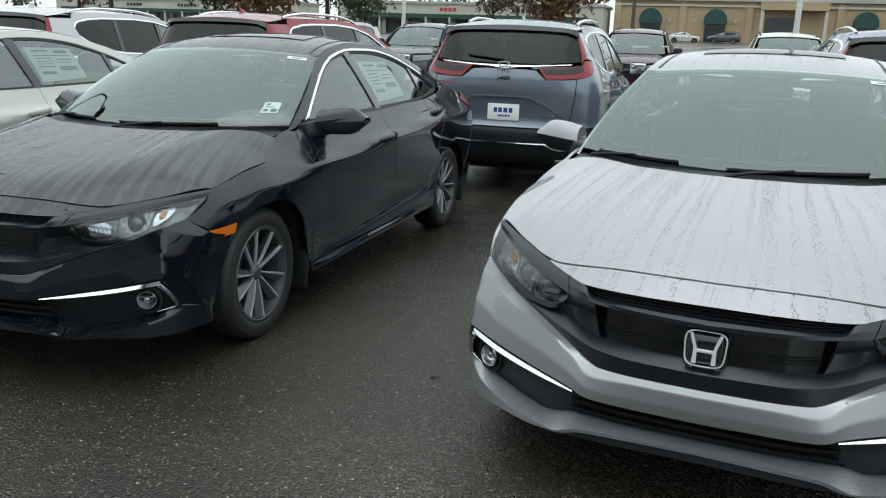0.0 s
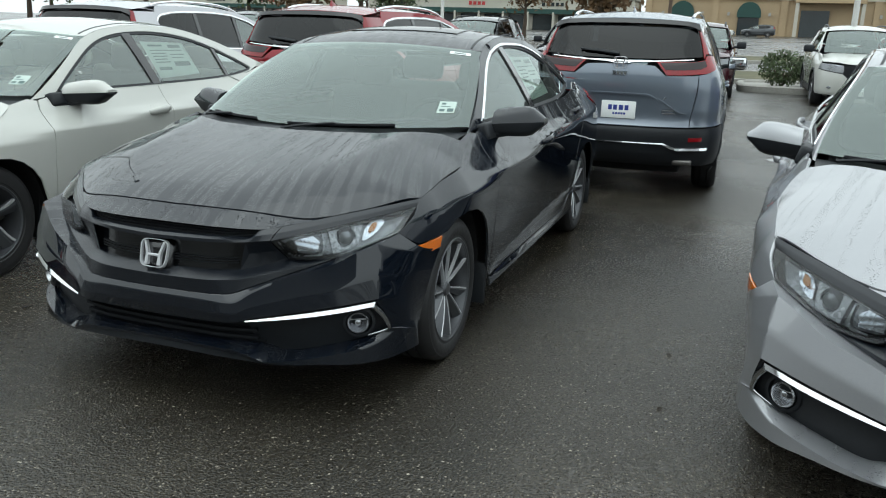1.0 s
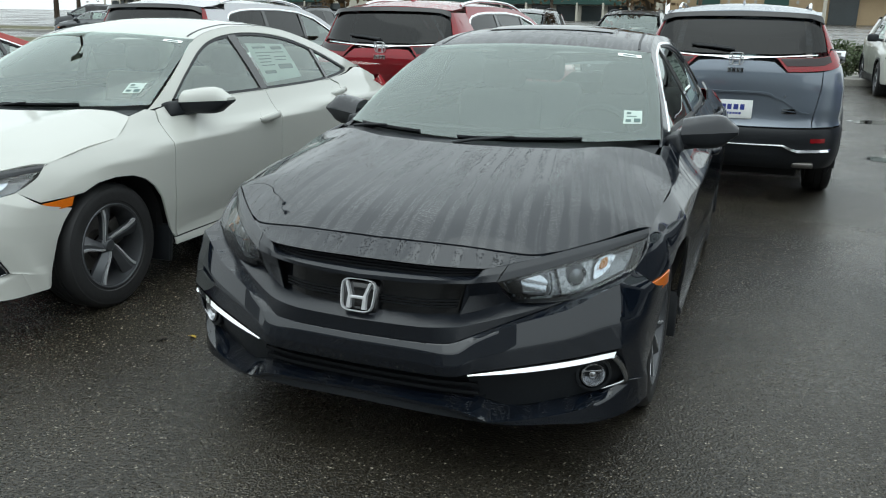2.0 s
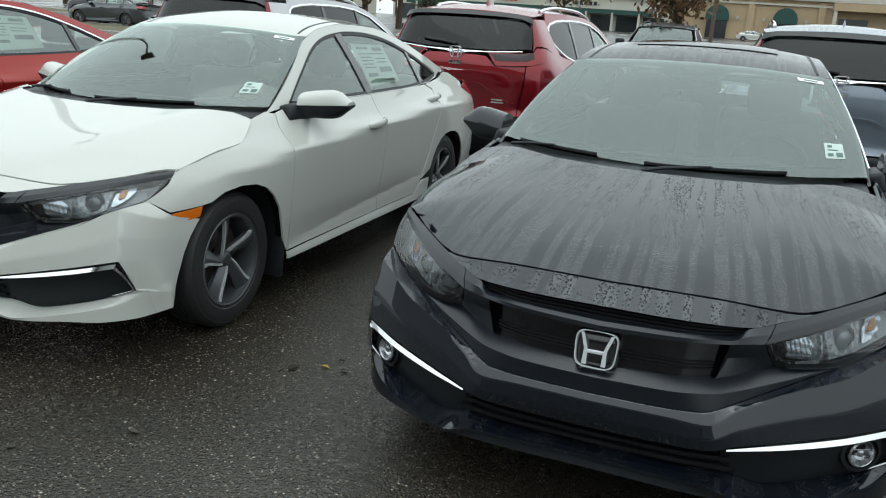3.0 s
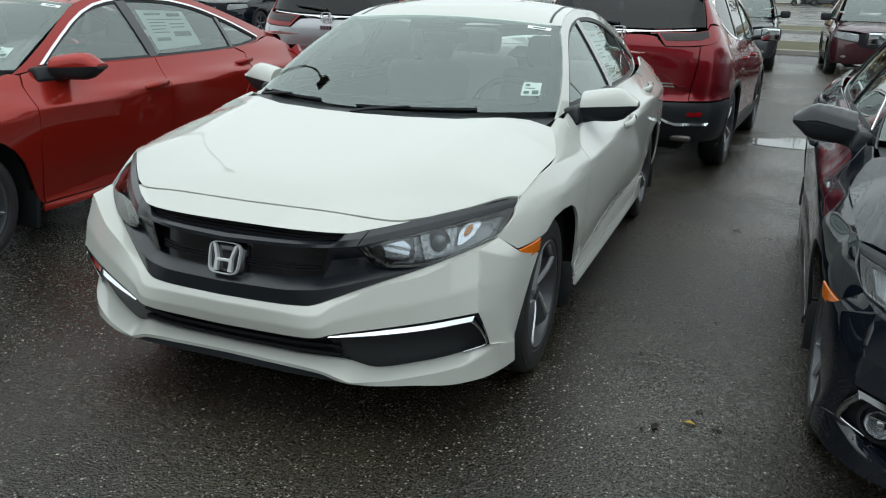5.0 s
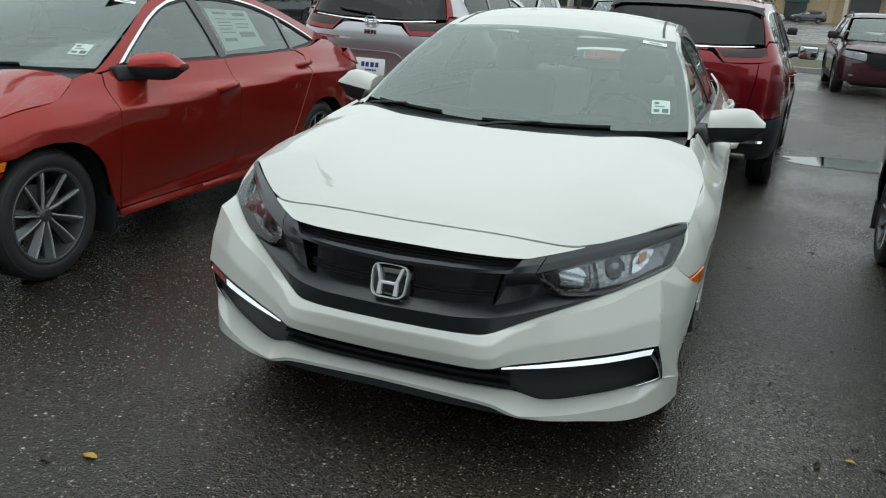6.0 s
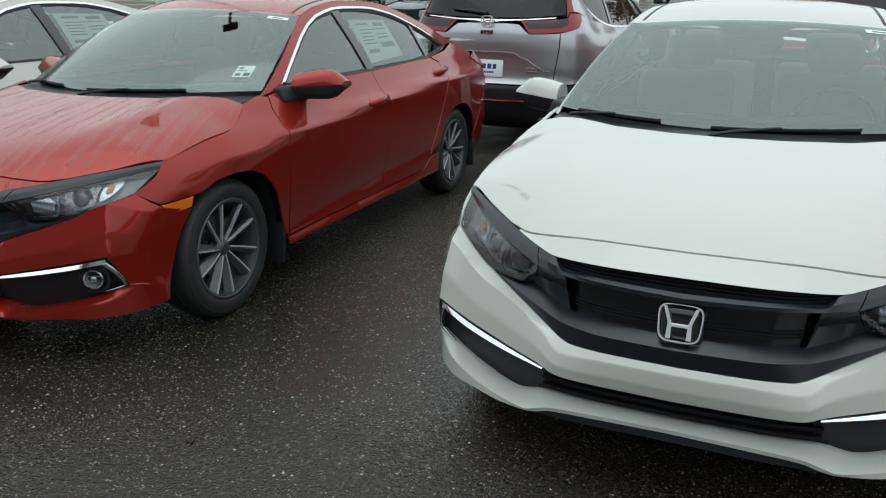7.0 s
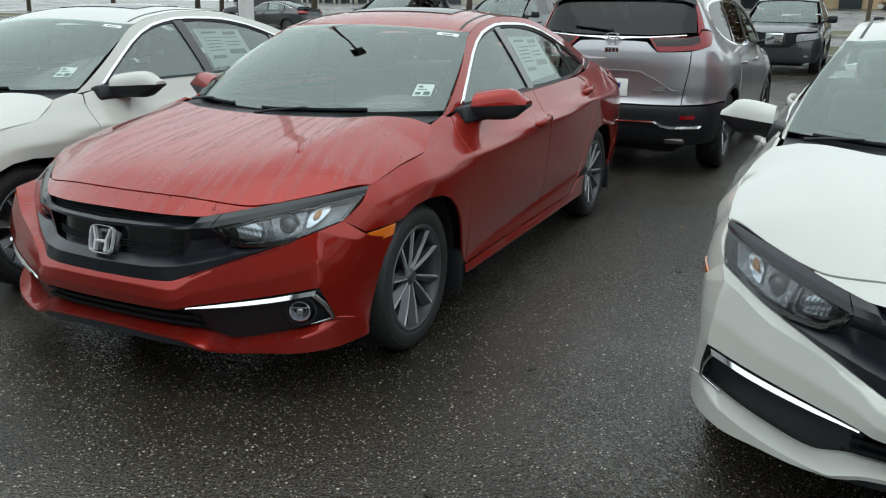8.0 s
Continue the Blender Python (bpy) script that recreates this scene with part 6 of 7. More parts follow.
    part("hood", once("suv_hood", lambda: to_mesh("hood", sheet(both([(0, 3.50), (.5, 3.42), (.74, 3.32), (.80, 3.5), (.82, 3.9), (.78, 4.18), (.6, 4.40), (.3, 4.50), (0, 4.52)]), suv_hood, .06), paint)), car, "", None, paint)
    part("windshield", once("suv_screen", lambda: to_mesh("windshield", grid(suv_screen, 20, 12, -1, 1), SCREEN_GLASS)), car)
    part("aerial_fin", once("fin", fin_mesh), car, "", Matrix.Translation(suv_roof()(0, .72)), paint)
    part("brake_light", once("sbl", lambda: bars_mesh([(0, 0, .21, .012)], .02, RED_LENS)), car, "", pose(0, .325, 1.558))
    part("rear_wiper", once("rwiper", rear_wiper_mesh), car, "black rear wiper")
    part("shade_shell", once("suv_shell", lambda: shell_mesh(SUV, 0, SUV.end, curve([(0, 1.15), (.8, 1.12), (ss(.9), 1.0), (ss(3.2), .98), (ss(4.0), .85), (SUV.end, .80)]), SUV_AX, .30, -.06)), car)
    part("underbody", once("suv_under", lambda: underbody_mesh(.80, .25, 4.35, .20, SUV_AX)), car)
    part("cabin_floor", once("suv_floor", lambda: cabin_floor_mesh(.70, .45, 3.3, .42)), car)
    part("dashboard", once("suv_dash", lambda: flip_y(dash_mesh(.70, -3.36, -2.85, 1.05))), car)
    for sx, sy in ((-.38, 2.35), (.38, 2.35), (-.38, 1.45), (.38, 1.45)):
        part("seat", once(("seat", .5), lambda: seat_mesh(.5)), car, "", pose(sx, sy, .12, 0, 0, 180))
    if plate:
        p = Vector(SUV.at(0, .775)) + Vector((.016, -.012, 0))
        pl = part("plate", once("plate", lambda: plate_mesh(.305, .152)), car, "white dealer plate with blue printing", Matrix.Translation(p) @ pose(0, 0, 0, -3))
        part("printing", once("plate_ink", lambda: bars_mesh([(-.075, .018, .034, .044), (-.030, .018, .034, .044), (.022, .018, .038, .044), (.072, .018, .034, .044), (-.04, -.034, .018, .018), (-.016, -.034, .018, .018), (.008, -.034, .018, .018), (.032, -.034, .018, .018), (.056, -.034, .018, .018)], .0016, PLATE_BLUE)), pl, "", pose(0, -.0068, 0))
    if awd:
        part("awd_badge", once("awd", awd_mesh), car, "chrome drive badge", Matrix.Translation(Vector(SUV.at(.40, .880)) + Vector((0, -.002, 0))) @ pose(0, 0, 0, 90, 0, 10))
    part("trim_badge", once("trimbars", lambda: bars_mesh([(0, .012, .15, .012), (0, -.012, .15, .012)], .006, CHROME)), car, "", Matrix.Translation(Vector(SUV.at(.475, .775)) + Vector((0, -.002, 0))) @ pose(0, 0, 0, 0, 0, 12))
    return car


def flip_y(me):
    out = me.copy()
    out.transform(Matrix.Diagonal((1, -1, 1, 1)))
    out.flip_normals()
    return out


# ---- the ground ----
def lift(y):
    """The lot lies level and the land behind it rises gently."""
    t = max(0.0, y - 13.0)
    t = t if y < 170 else 157.0
    return 0.022 * t * t / (t + 4.0)


def strip_mesh(name, x0, x1, y0, y1, mat, up=0.0, dx=4.0, dy=2.0):
    P, F = [], []
    nx, ny = max(1, int((x1 - x0) / dx)), max(1, int((y1 - y0) / dy))
    for j in range(ny + 1):
        for i in range(nx + 1):
            y = y0 + (y1 - y0) * j / ny
            P.append(Vector((x0 + (x1 - x0) * i / nx, y, lift(y) + up)))
    for j in range(ny):
        for i in range(nx):
            k = j * (nx + 1) + i
            F.append((k, k + 1, k + nx + 2, k + nx + 1))
    return to_mesh(name, (P, F, None), mat)


def asphalt():
    """Worn wet asphalt: dark binder, pale chips, damp and drier patches."""
    m = bpy.data.materials.new("wet_asphalt")
    m.use_nodes = True
    n, l = m.node_tree.nodes, m.node_tree.links
    b = n["Principled BSDF"]
    tc = n.new("ShaderNodeTexCoord")

    def noise_tex(scale, detail=3.0):
        t = n.new("ShaderNodeTexNoise")
        t.inputs["Scale"].default_value, t.inputs["Detail"].default_value = scale, detail
        l.new(tc.outputs["Object"], t.inputs["Vector"])
        return t

    def ranged(src, a, c, lo, hi):
        r = n.new("ShaderNodeMapRange")
        r.interpolation_type = "SMOOTHSTEP"
        for k, v in zip(("From Min", "From Max", "To Min", "To Max"), (a, c, lo, hi)):
            r.inputs[k].default_value = v
        l.new(src, r.inputs["Value"])
        return r.outputs[0]
    chips = n.new("ShaderNodeTexVoronoi")
    chips.inputs["Scale"].default_value = 95
    l.new(tc.outputs["Object"], chips.inputs["Vector"])
    pick = n.new("ShaderNodeSeparateColor")
    l.new(chips.outputs["Color"], pick.inputs[0])
    spot = ranged(chips.outputs["Distance"], 0.42, 0.22, 0.0, 1.0)
    rare = ranged(pick.outputs[0], 0.68, 1.0, 0.0, 0.9)
    mul = n.new("ShaderNodeMath")
    mul.operation = "MULTIPLY"
    l.new(spot, mul.inputs[0])
    l.new(rare, mul.inputs[1])
    tone = n.new("ShaderNodeMix")
    tone.data_type = "RGBA"
    l.new(ranged(noise_tex(0.7).outputs[0], 0.35, 0.65, 0, 1), tone.inputs["Factor"])
    tone.inputs["A"].default_value, tone.inputs["B"].default_value = (0.016, 0.0135, 0.0095, 1), (0.034, 0.0288, 0.021, 1)
    grit = n.new("ShaderNodeMix")
    grit.data_type, grit.blend_type = "RGBA", "MULTIPLY"
    grit.inputs["Factor"].default_value = 1.0
    l.new(tone.outputs["Result"], grit.inputs["A"])
    l.new(ranged(noise_tex(95, 3).outputs[0], 0.32, 0.68, 0.35, 1.9), grit.inputs["B"])
    chip = n.new("ShaderNodeMix")
    chip.data_type = "RGBA"
    l.new(mul.outputs[0], chip.inputs["Factor"])
    l.new(grit.outputs["Result"], chip.inputs["A"])
    chip.inputs["B"].default_value = (0.33, 0.295, 0.235, 1)
    # a few larger stones
    big = n.new("ShaderNodeTexVoronoi")
    big.inputs["Scale"].default_value = 42
    l.new(tc.outputs["Object"], big.inputs["Vector"])
    bpick = n.new("ShaderNodeSeparateColor")
    l.new(big.outputs["Color"], bpick.inputs[0])
    bmul = n.new("ShaderNodeMath")
    bmul.operation = "MULTIPLY"
    l.new(ranged(big.outputs["Distance"], 0.26, 0.16, 0.0, 1.0), bmul.inputs[0])
    l.new(ranged(bpick.outputs[1], 0.90, 0.99, 0.0, 1.0), bmul.inputs[1])
    stone = n.new("ShaderNodeMix")
    stone.data_type = "RGBA"
    l.new(bmul.outputs[0], stone.inputs["Factor"])
    l.new(chip.outputs["Result"], stone.inputs["A"])
    stone.inputs["B"].default_value = (0.42, 0.38, 0.31, 1)
    l.new(stone.outputs["Result"], b.inputs["Base Color"])
    damp = noise_tex(0.35, 4)
    wet = ranged(damp.outputs[0], 0.40, 0.60, 0.32, 0.13)
    rg = n.new("ShaderNodeMath")
    rg.operation = "ADD"
    l.new(wet, rg.inputs[0])
    l.new(ranged(noise_tex(70, 2).outputs[0], 0.3, 0.7, -0.05, 0.12), rg.inputs[1])
    l.new(rg.outputs[0], b.inputs["Roughness"])
    bp = n.new("ShaderNodeBump")
    bp.inputs["Strength"].default_value, bp.inputs["Distance"].default_value = 0.55, 0.004
    l.new(ranged(damp.outputs[0], 0.46, 0.68, 0.85, 0.30), bp.inputs["Strength"])
    pebbles = n.new("ShaderNodeTexVoronoi")
    pebbles.inputs["Scale"].default_value = 115
    l.new(tc.outputs["Object"], pebbles.inputs["Vector"])
    height = n.new("ShaderNodeMath")
    height.operation = "MULTIPLY_ADD"
    l.new(ranged(pebbles.outputs["Distance"], 0.75, 0.05, 0.0, 1.0), height.inputs[0])
    height.inputs[1].default_value = 0.8
    l.new(noise_tex(60, 4).outputs[0], height.inputs[2])
    l.new(height.outputs[0], bp.inputs["Height"])
    l.new(bp.outputs[0], b.inputs["Normal"])
    return m


ASPHALT = asphalt()
CONCRETE = material("kerb_concrete", (0.33, 0.32, 0.29), 0.75, 0, 0, 0.1, 30, 0.5, 0.25)
GRASS = material("verge_grass", (0.095, 0.09, 0.045), 0.9, 0, 0, 0.05, 18, 0.8, 0.45)
STUCCO = material("tan_stucco", (0.42, 0.31, 0.19), 0.85, 0, 0, 0.05, 6, 0.4, 0.12)
CREAM = material("cream_stucco", (0.50, 0.47, 0.40), 0.85, 0, 0, 0.05, 6, 0.4, 0.12)
ROOFING = material("roof_edge", (0.38, 0.37, 0.35), 0.7, 0, 0, 0.05, 8, 0.2, 0.15)
GREEN_AWNING = material("green_awning", (0.012, 0.055, 0.045), 0.6, 0, 0, 0.05, 20, 0.2, 0.15)
SHOP_DARK = material("shop_glass", (0.02, 0.028, 0.03), 0.12, 0, 0, 0.03, 5, 0.0, 0.3)
POST_PAINT = material("pole_paint", (0.62, 0.62, 0.60), 0.5, 0, 0, 0.05, 30, 0.1, 0.1)
RUST_POST = material("brown_post", (0.09, 0.06, 0.04), 0.7, 0, 0, 0.05, 30, 0.2, 0.2)
BARK = material("bark", (0.07, 0.05, 0.035), 0.9, 0, 0, 0.05, 30, 0.8, 0.3)
LEAF_RUST = material("rusty_leaves", (0.13, 0.072, 0.030), 0.7, 0, 0, 0.05, 3, 0.2, 0.5)
LEAF_GREEN = material("green_leaves", (0.05, 0.075, 0.025), 0.7, 0, 0, 0.05, 3, 0.2, 0.5)
DEAD_LEAF = material("fallen_leaf", (0.03, 0.022, 0.014), 0.6, 0, 0, 0.05, 40, 0.3, 0.3)
YELLOW_LEAF = material("yellow_leaf", (0.42, 0.27, 0.03), 0.6, 0, 0, 0.05, 40, 0.3, 0.2)
SIGN_RED = material("sign_red", (0.45, 0.03, 0.03), 0.5, 0, 0, 0.05, 40, 0.05, 0.1)


def ground_mesh():
    xs = [-900, -400, -200, -120] + list(range(-100, 101, 10)) + [120, 200, 400, 900]
    ys = [-900, -300, -100, -40, -20, -10, -5] + list(range(0, 60, 2)) + list(range(60, 170, 10)) + [170, 190, 240, 400, 900, 2500]
    P = [Vector((x, y, lift(y))) for y in ys for x in xs]
    w = len(xs)
    F = [(j * w + i, j * w + i + 1, (j + 1) * w + i + 1, (j + 1) * w + i) for j in range(len(ys) - 1) for i in range(w - 1)]
    return to_mesh("ground", (P, F, None), ASPHALT)


tagged(new("ground", ground_mesh()), "wet dark asphalt parking lot with pale chips", "ground", "", "structure")
tagged(new("verge", strip_mesh("verge", -120, 60, 27.9, 32.8, GRASS, .10)), "strip of damp grass beside the road", "grass", "", "structure")
tagged(new("verge", strip_mesh("verge", -120, 60, 42, 48, GRASS, .08)), "strip of damp grass across the road", "grass", "", "structure")


WATER = material("standing_water", (0.012, 0.012, 0.011), 0.03, 0, 0, 0.02, 6, 0.03, 0.2)


def puddle(x, y, w, d, seed):
    """A thin irregular sheet of rain water lying on the asphalt."""
    rng = random.Random(seed)
    n = 40
    wob = [(rng.uniform(0, 6.28), rng.uniform(.06, .16) / (k * .5 + 1)) for k in range(6)]
    P, F = [Vector((x, y, lift(y) + .004))], []
    for k in range(n):
        a = 2 * math.pi * k / n
        r = 1 + sum(h * math.sin((j + 2) * a + p) for j, (p, h) in enumerate(wob))
        px, py = x + w / 2 * r * math.cos(a), y + d / 2 * r * math.sin(a)
        P.append(Vector((px, py, lift(py) + .004)))
        F.append((0, k + 1, (k + 1) % n + 1))
    tagged(new("puddle", to_mesh("puddle", (P, F, None), WATER)), "shallow rain puddle mirroring the grey sky", "puddle", "puddles on the lot", "structure")


for k, (px, py, pw, pd) in enumerate(((-4.05, 11.75, 2.1, .8), (-.45, 12.35, 1.5, 1.2), (.6, 13.6, 1.3, .5), (-.5, 16.5, 1.3, .6))):
    puddle(px, py, pw, pd, k)


def kerb_mesh(x0, x1, y, w=.16, h=.16):
    bm = bmesh.new()
    n = int((x1 - x0) / 3)
    for i in range(n):
        a, b = x0 + (x1 - x0) * i / n, x0 + (x1 - x0) * (i + 1) / n
        box(bm, (b - a - .012, w, h), ((a + b) / 2, y, lift(y) + h / 2 - .03), .02, None, 1)
    return bm_mesh("kerb", bm, CONCRETE, 40)


for ky in (27.8, 32.9, 41.9, 48.1):
    tagged(new("kerb", kerb_mesh(-120, 60, ky)), "pale concrete kerb along the grass", "kerb", "", "structure")


# ---- buildings far behind ----
def simple(name, mat, parent, *boxes, label="", bevel=0.0):
    bm = bmesh.new()
    for (sx, sy, sz), at in boxes:
        box(bm, (sx, sy, sz), at, bevel)
    return part(name, bm_mesh(name, bm, mat, 40), parent, label)


def arch_mesh(w, h, d, mat, n=14):
    bm = bmesh.new()
    r = w / 2
    line = [(-r, 0)] + [(-r * math.cos(math.pi * k / n), h - r + r * math.sin(math.pi * k / n)) for k in range(n + 1)] + [(r, 0)]
    a = [bm.verts.new((x, 0, z)) for x, z in line]
    b = [bm.verts.new((x, d, z)) for x, z in line]
    bm.faces.new(a)
    bm.faces.new(b[::-1])
    for k in range(len(line)):
        q = (k + 1) % len(line)
        bm.faces.new((a[k], b[k], b[q], a[q]))
    return bm_mesh("arch", bm, mat, 30)


BY = 141.0
bz = 2.0


def store():
    st = thing("store_building", "long tan stucco store with green arched awnings", "building", pose(0, BY, bz))
    simple("wall", STUCCO, st, ((44, 12, 6.9), (6, 6.2, 3.45)))
    simple("roof_edge", ROOFING, st, ((45, 13, .9), (6, 6, 7.35)), label="pale roof edge")
    simple("band", CREAM, st, ((44, .2, .30), (6, -.05, 6.2)))
    simple("entrance_roof", STUCCO, st, ((9.6, 2.6, 1.1), (10.8, -1.1, 6.2)))
    # solid dark box: the shade of the entrance recess put into its colour
    simple("entrance_shade", SHOP_DARK, st, ((4.0, .3, 4.6), (9.0, -.05, 2.3)))
    for px in (6.3, 15.3):
        simple("entrance_post", CREAM, st, ((.5, .5, 5.6), (px, -2.0, 2.8)))
    for ax in (-10.3, -.4, 21.0):
        recess = part("window", once("arch_glass", lambda: arch_mesh(3.1, 5.3, .25, SHOP_DARK)), st, "dark shop window", pose(ax, -.12, .2))
        part("awning", once("arch_awning", lambda: arch_mesh(3.5, 2.3, .8, GREEN_AWNING)), recess, "dark green arched awning", pose(0, -.75, 3.2))
        for q in (-3.0, 3.0):
            simple("wall_lamp", ROOFING, st, ((.35, .4, .5), (ax + q, -.2, 3.9)))
    for px in (-15.6, -5.4, 4.6, 17.5, 26):
        simple("pier", STUCCO, st, ((1.0, .3, 6.8), (px, .05, 3.4)))
    return st


store()


def mall(x0, x1, y, label):
    z = lift(y) - .3
    w = x1 - x0
    m = thing("shop_row", label, "building", pose((x0 + x1) / 2, y, z))
    simple("wall", CREAM, m, ((w, 10, 5.2), (0, 5, 2.6)))
    simple("roof_edge", ROOFING, m, ((w + .6, 10.6, .4), (0, 5, 5.3)))
    simple("awning", GREEN_AWNING, m, ((w * .9, 2.0, .7), (0, -1.0, 3.1)))
    n = int(w / 4)
    for i in range(n):
        x = -w / 2 + w * (i + .5) / n
        simple("shop_window", SHOP_DARK, m, ((w / n * .78, .2, 2.5), (x, -.06, 1.35)))
        simple("post", CREAM, m, ((.3, .3, 3.0), (x - w / n / 2, -1.9, 1.5)))
    rng = random.Random(int(-x0))
    for i in range(n // 3):
        x = -w / 2 + w * (i + .5) / (n / 3)
        simple("sign_bars", SIGN_RED if rng.random() < .4 else SHOP_DARK, m, *[((.5, .1, .55), (x + k * .75, -.1, 4.25)) for k in range(rng.randint(4, 6))])
    return m


mall(-62, -17.2, 135, "low cream shop row with green awnings")
mall(-135, -78, 150, "long low cream shop row far across the road")


# ---- trees ----
def tree(label, x, y, h, spread, leaf, seed, density=1.0):
    rng = random.Random(seed)
    z = lift(y)
    t = thing("tree", label, "tree", pose(x, y, z - .05))
    bm = bmesh.new()
    tips = []
    tube(bm, [(0, 0, 0), (.05, .03, h * .2), (0, .08, h * .42), (.1, .05, h * .7)], [h * .028, h * .022, h * .016, h * .005], 8)
    for k in range(11):
        a, b = rng.uniform(0, 6.28), rng.uniform(.25, .62) * h
        r = spread * rng.uniform(.5, 1)
        end = Vector((math.cos(a) * r, math.sin(a) * r, min(h * .93, b + rng.uniform(.15, .42) * h)))
        mid = Vector((math.cos(a + .3) * r * .45, math.sin(a + .3) * r * .45, b + .1 * h))
        tube(bm, [(0, .05, b), mid, end], [h * .012, h * .008, h * .003], 5)
        tips += [mid, end, (mid + end) / 2]
    tips.append(Vector((0, 0, h * .9)))
    part("trunk", bm_mesh("trunk", bm, BARK, 60), t)
    P, F = [], []
    for c in tips:
        for _ in range(int(75 * density)):
            d = Vector((rng.gauss(0, 1), rng.gauss(0, 1), rng.gauss(0, .8))) * spread * .19
            q = c + d
            s = rng.uniform(.10, .24) * spread / 3
            u = Vector((rng.gauss(0, 1), rng.gauss(0, 1), rng.gauss(0, 1))).normalized()
            w = u.orthogonal().normalized()
            k = len(P)
            P += [q - u * s, q + w * s * .5, q + u * s, q - w * s * .5]
            F += [(k, k + 1, k + 2), (k, k + 2, k + 3)]
    me = to_mesh("crown", (P, F, None), leaf)
    part("crown", me, t)
    return t


# ---- posts ----
def lamp_post(x, y, h, mat=None):
    z = lift(y)
    p = thing("street_lamp", "tall pale lot lamp post", "lamp post", pose(x, y, z))
    bm = bmesh.new()
    tube(bm, [(0, 0, 0), (0, 0, h * .5), (0, 0, h)], [.10, .09, .07], 12)
    part("pole", bm_mesh("pole", bm, mat or POST_PAINT, 40), p)
    simple("footing", CONCRETE, p, ((.6, .6, .7), (0, 0, .3)), bevel=.04)
    bm = bmesh.new()
    box(bm, (.45, .9, .18), (0, -.6, h), .04)
    box(bm, (.45, .9, .18), (0, .6, h), .04)
    part("lamp_head", bm_mesh("lamp_head", bm, RUST_POST, 40), p)
    return p


# ---- the cars ----
sedan("silver sedan wet with rain", -0.879, 4.605, -5.99, SILVER)
sedan("black sedan beaded and streaked with rain", -3.772, 4.746, -1.06, BLACK)
sedan("white sedan with dark five-spoke wheels and ivory seats", -6.422, 4.796, 0.27, WHITE, sport=False, ivory=True)
sedan("orange-red sedan streaked with rain", -9.295, 4.629, 1.48, RED)
sedan("white sedan with a sunroof beside the red sedan", -11.40, 4.38, 3.5, WHITE)
TAILS = "SUVs parked behind the sedans"
suv("blue-grey SUV parked tail outwards", -2.85, 9.0, 0.0, BLUE_GREY, awd=True, grouped=TAILS)
suv("deep red SUV parked tail outwards", -6.13, 9.05, -4.0, DEEP_RED, plate=False, grouped=TAILS)
suv("silver-grey SUV parked tail outwards", -8.92, 8.97, -1.0, GREY_SILVER, grouped=TAILS)
suv("dark blue SUV parked tail outwards", 0.75, 9.2, -2.0, NIGHT_BLUE, plate=False, grouped=TAILS)
FACING = "SUVs across the aisle"
for fx, fy, paint, words in ((-2.8, 21.4, MAROON, "dark maroon SUV facing the aisle"), (-5.75, 21.6, DARK_GREY, "dark grey SUV facing the aisle"), (-8.8, 21.9, DARK_GREY, "dark grey SUV with chrome window trim facing the aisle"), (-11.7, 21.8, WHITE, "white SUV facing the aisle"), (0.75, 20.9, WHITE, "white SUV beside the planted island"), (-16.2, 22.0, DARK_GREY, "dark grey SUV in the far row"), (-20.2, 22.5, BLACK, "black SUV in the far row")):
    far = suv(words, fx, fy + 4.75, 180.0, paint, plate=False, grouped=FACING, light_trim=False, rails=PLASTIC)
    far.matrix_basis = pose(fx, fy + 4.75, lift(fy + 2.4), 0, 0, 180) @ pose(0, 0, 0, -0.9) @ Matrix.Diagonal((1.05, 1.03, 1.06, 1))

far = sedan("grey sedan standing beyond the far row", -33.3, 33.6, -90.0, DARK_GREY, group="cars beyond the lot")
far.location.z = lift(33.6)
far = suv("black SUV standing beyond the far row", -33.5, 37.5, 90.0, BLACK, plate=False, grouped="cars beyond the lot", light_trim=False, rails=PLASTIC)
far.location.z = lift(37.5)
far = sedan("white sedan parked before the store", -3.0, 124.0, 90.0, WHITE, group="cars beyond the lot", monroney=False)
far.location.z = lift(124.0)
far = suv("dark SUV parked before the store", 3.2, 127.0, 90.0, DARK_GREY, plate=False, grouped="cars beyond the lot", light_trim=False, rails=PLASTIC)
far.location.z = lift(127.0)
far = sedan("pale sedan parked before the shops", -30.0, 104.0, 90.0, WHITE, group="cars beyond the lot", monroney=False)
far.location.z = lift(104.0)

# ---- planting, posts and closing wall ----
tree("small tree with rusty autumn leaves on the verge", -6.1, 30.2, 6.6, 2.1, LEAF_RUST, 3, 1.7)
tree("small tree with rusty autumn leaves on the verge", -17.5, 30.4, 6.2, 2.2, LEAF_RUST, 5, 1.7)
tree("dark green tree in front of the shops", -38, 88, 8.0, 3.2, LEAF_GREEN, 7)
tree("rusty tree in front of the shops", -22, 84, 8.5, 3.4, LEAF_RUST, 8)
tree("dark green tree beside the store", 34, 95, 9.0, 3.6, LEAF_GREEN, 9)
for k in range(14):
    tree("tall tree behind the shops", -150 + 13.5 * k + (k * 37 % 7), 172 + (k * 53 % 11), 15 + (k * 29 % 5), 5.5, LEAF_GREEN if k % 3 else LEAF_RUST, 20 + k, .55)
for k in range(9):
    tree("dark tree along the far edge of the lot", -84 + 6.6 * k + (k * 17 % 4), 60 + (k * 31 % 9), 8.5 + (k * 13 % 3), 3.6, LEAF_RUST if k % 3 == 1 else LEAF_GREEN, 60 + k, 1.2)
lamp_post(1.74, 32.4, 9.5)
lamp_post(-17.1, 45.0, 10.0)


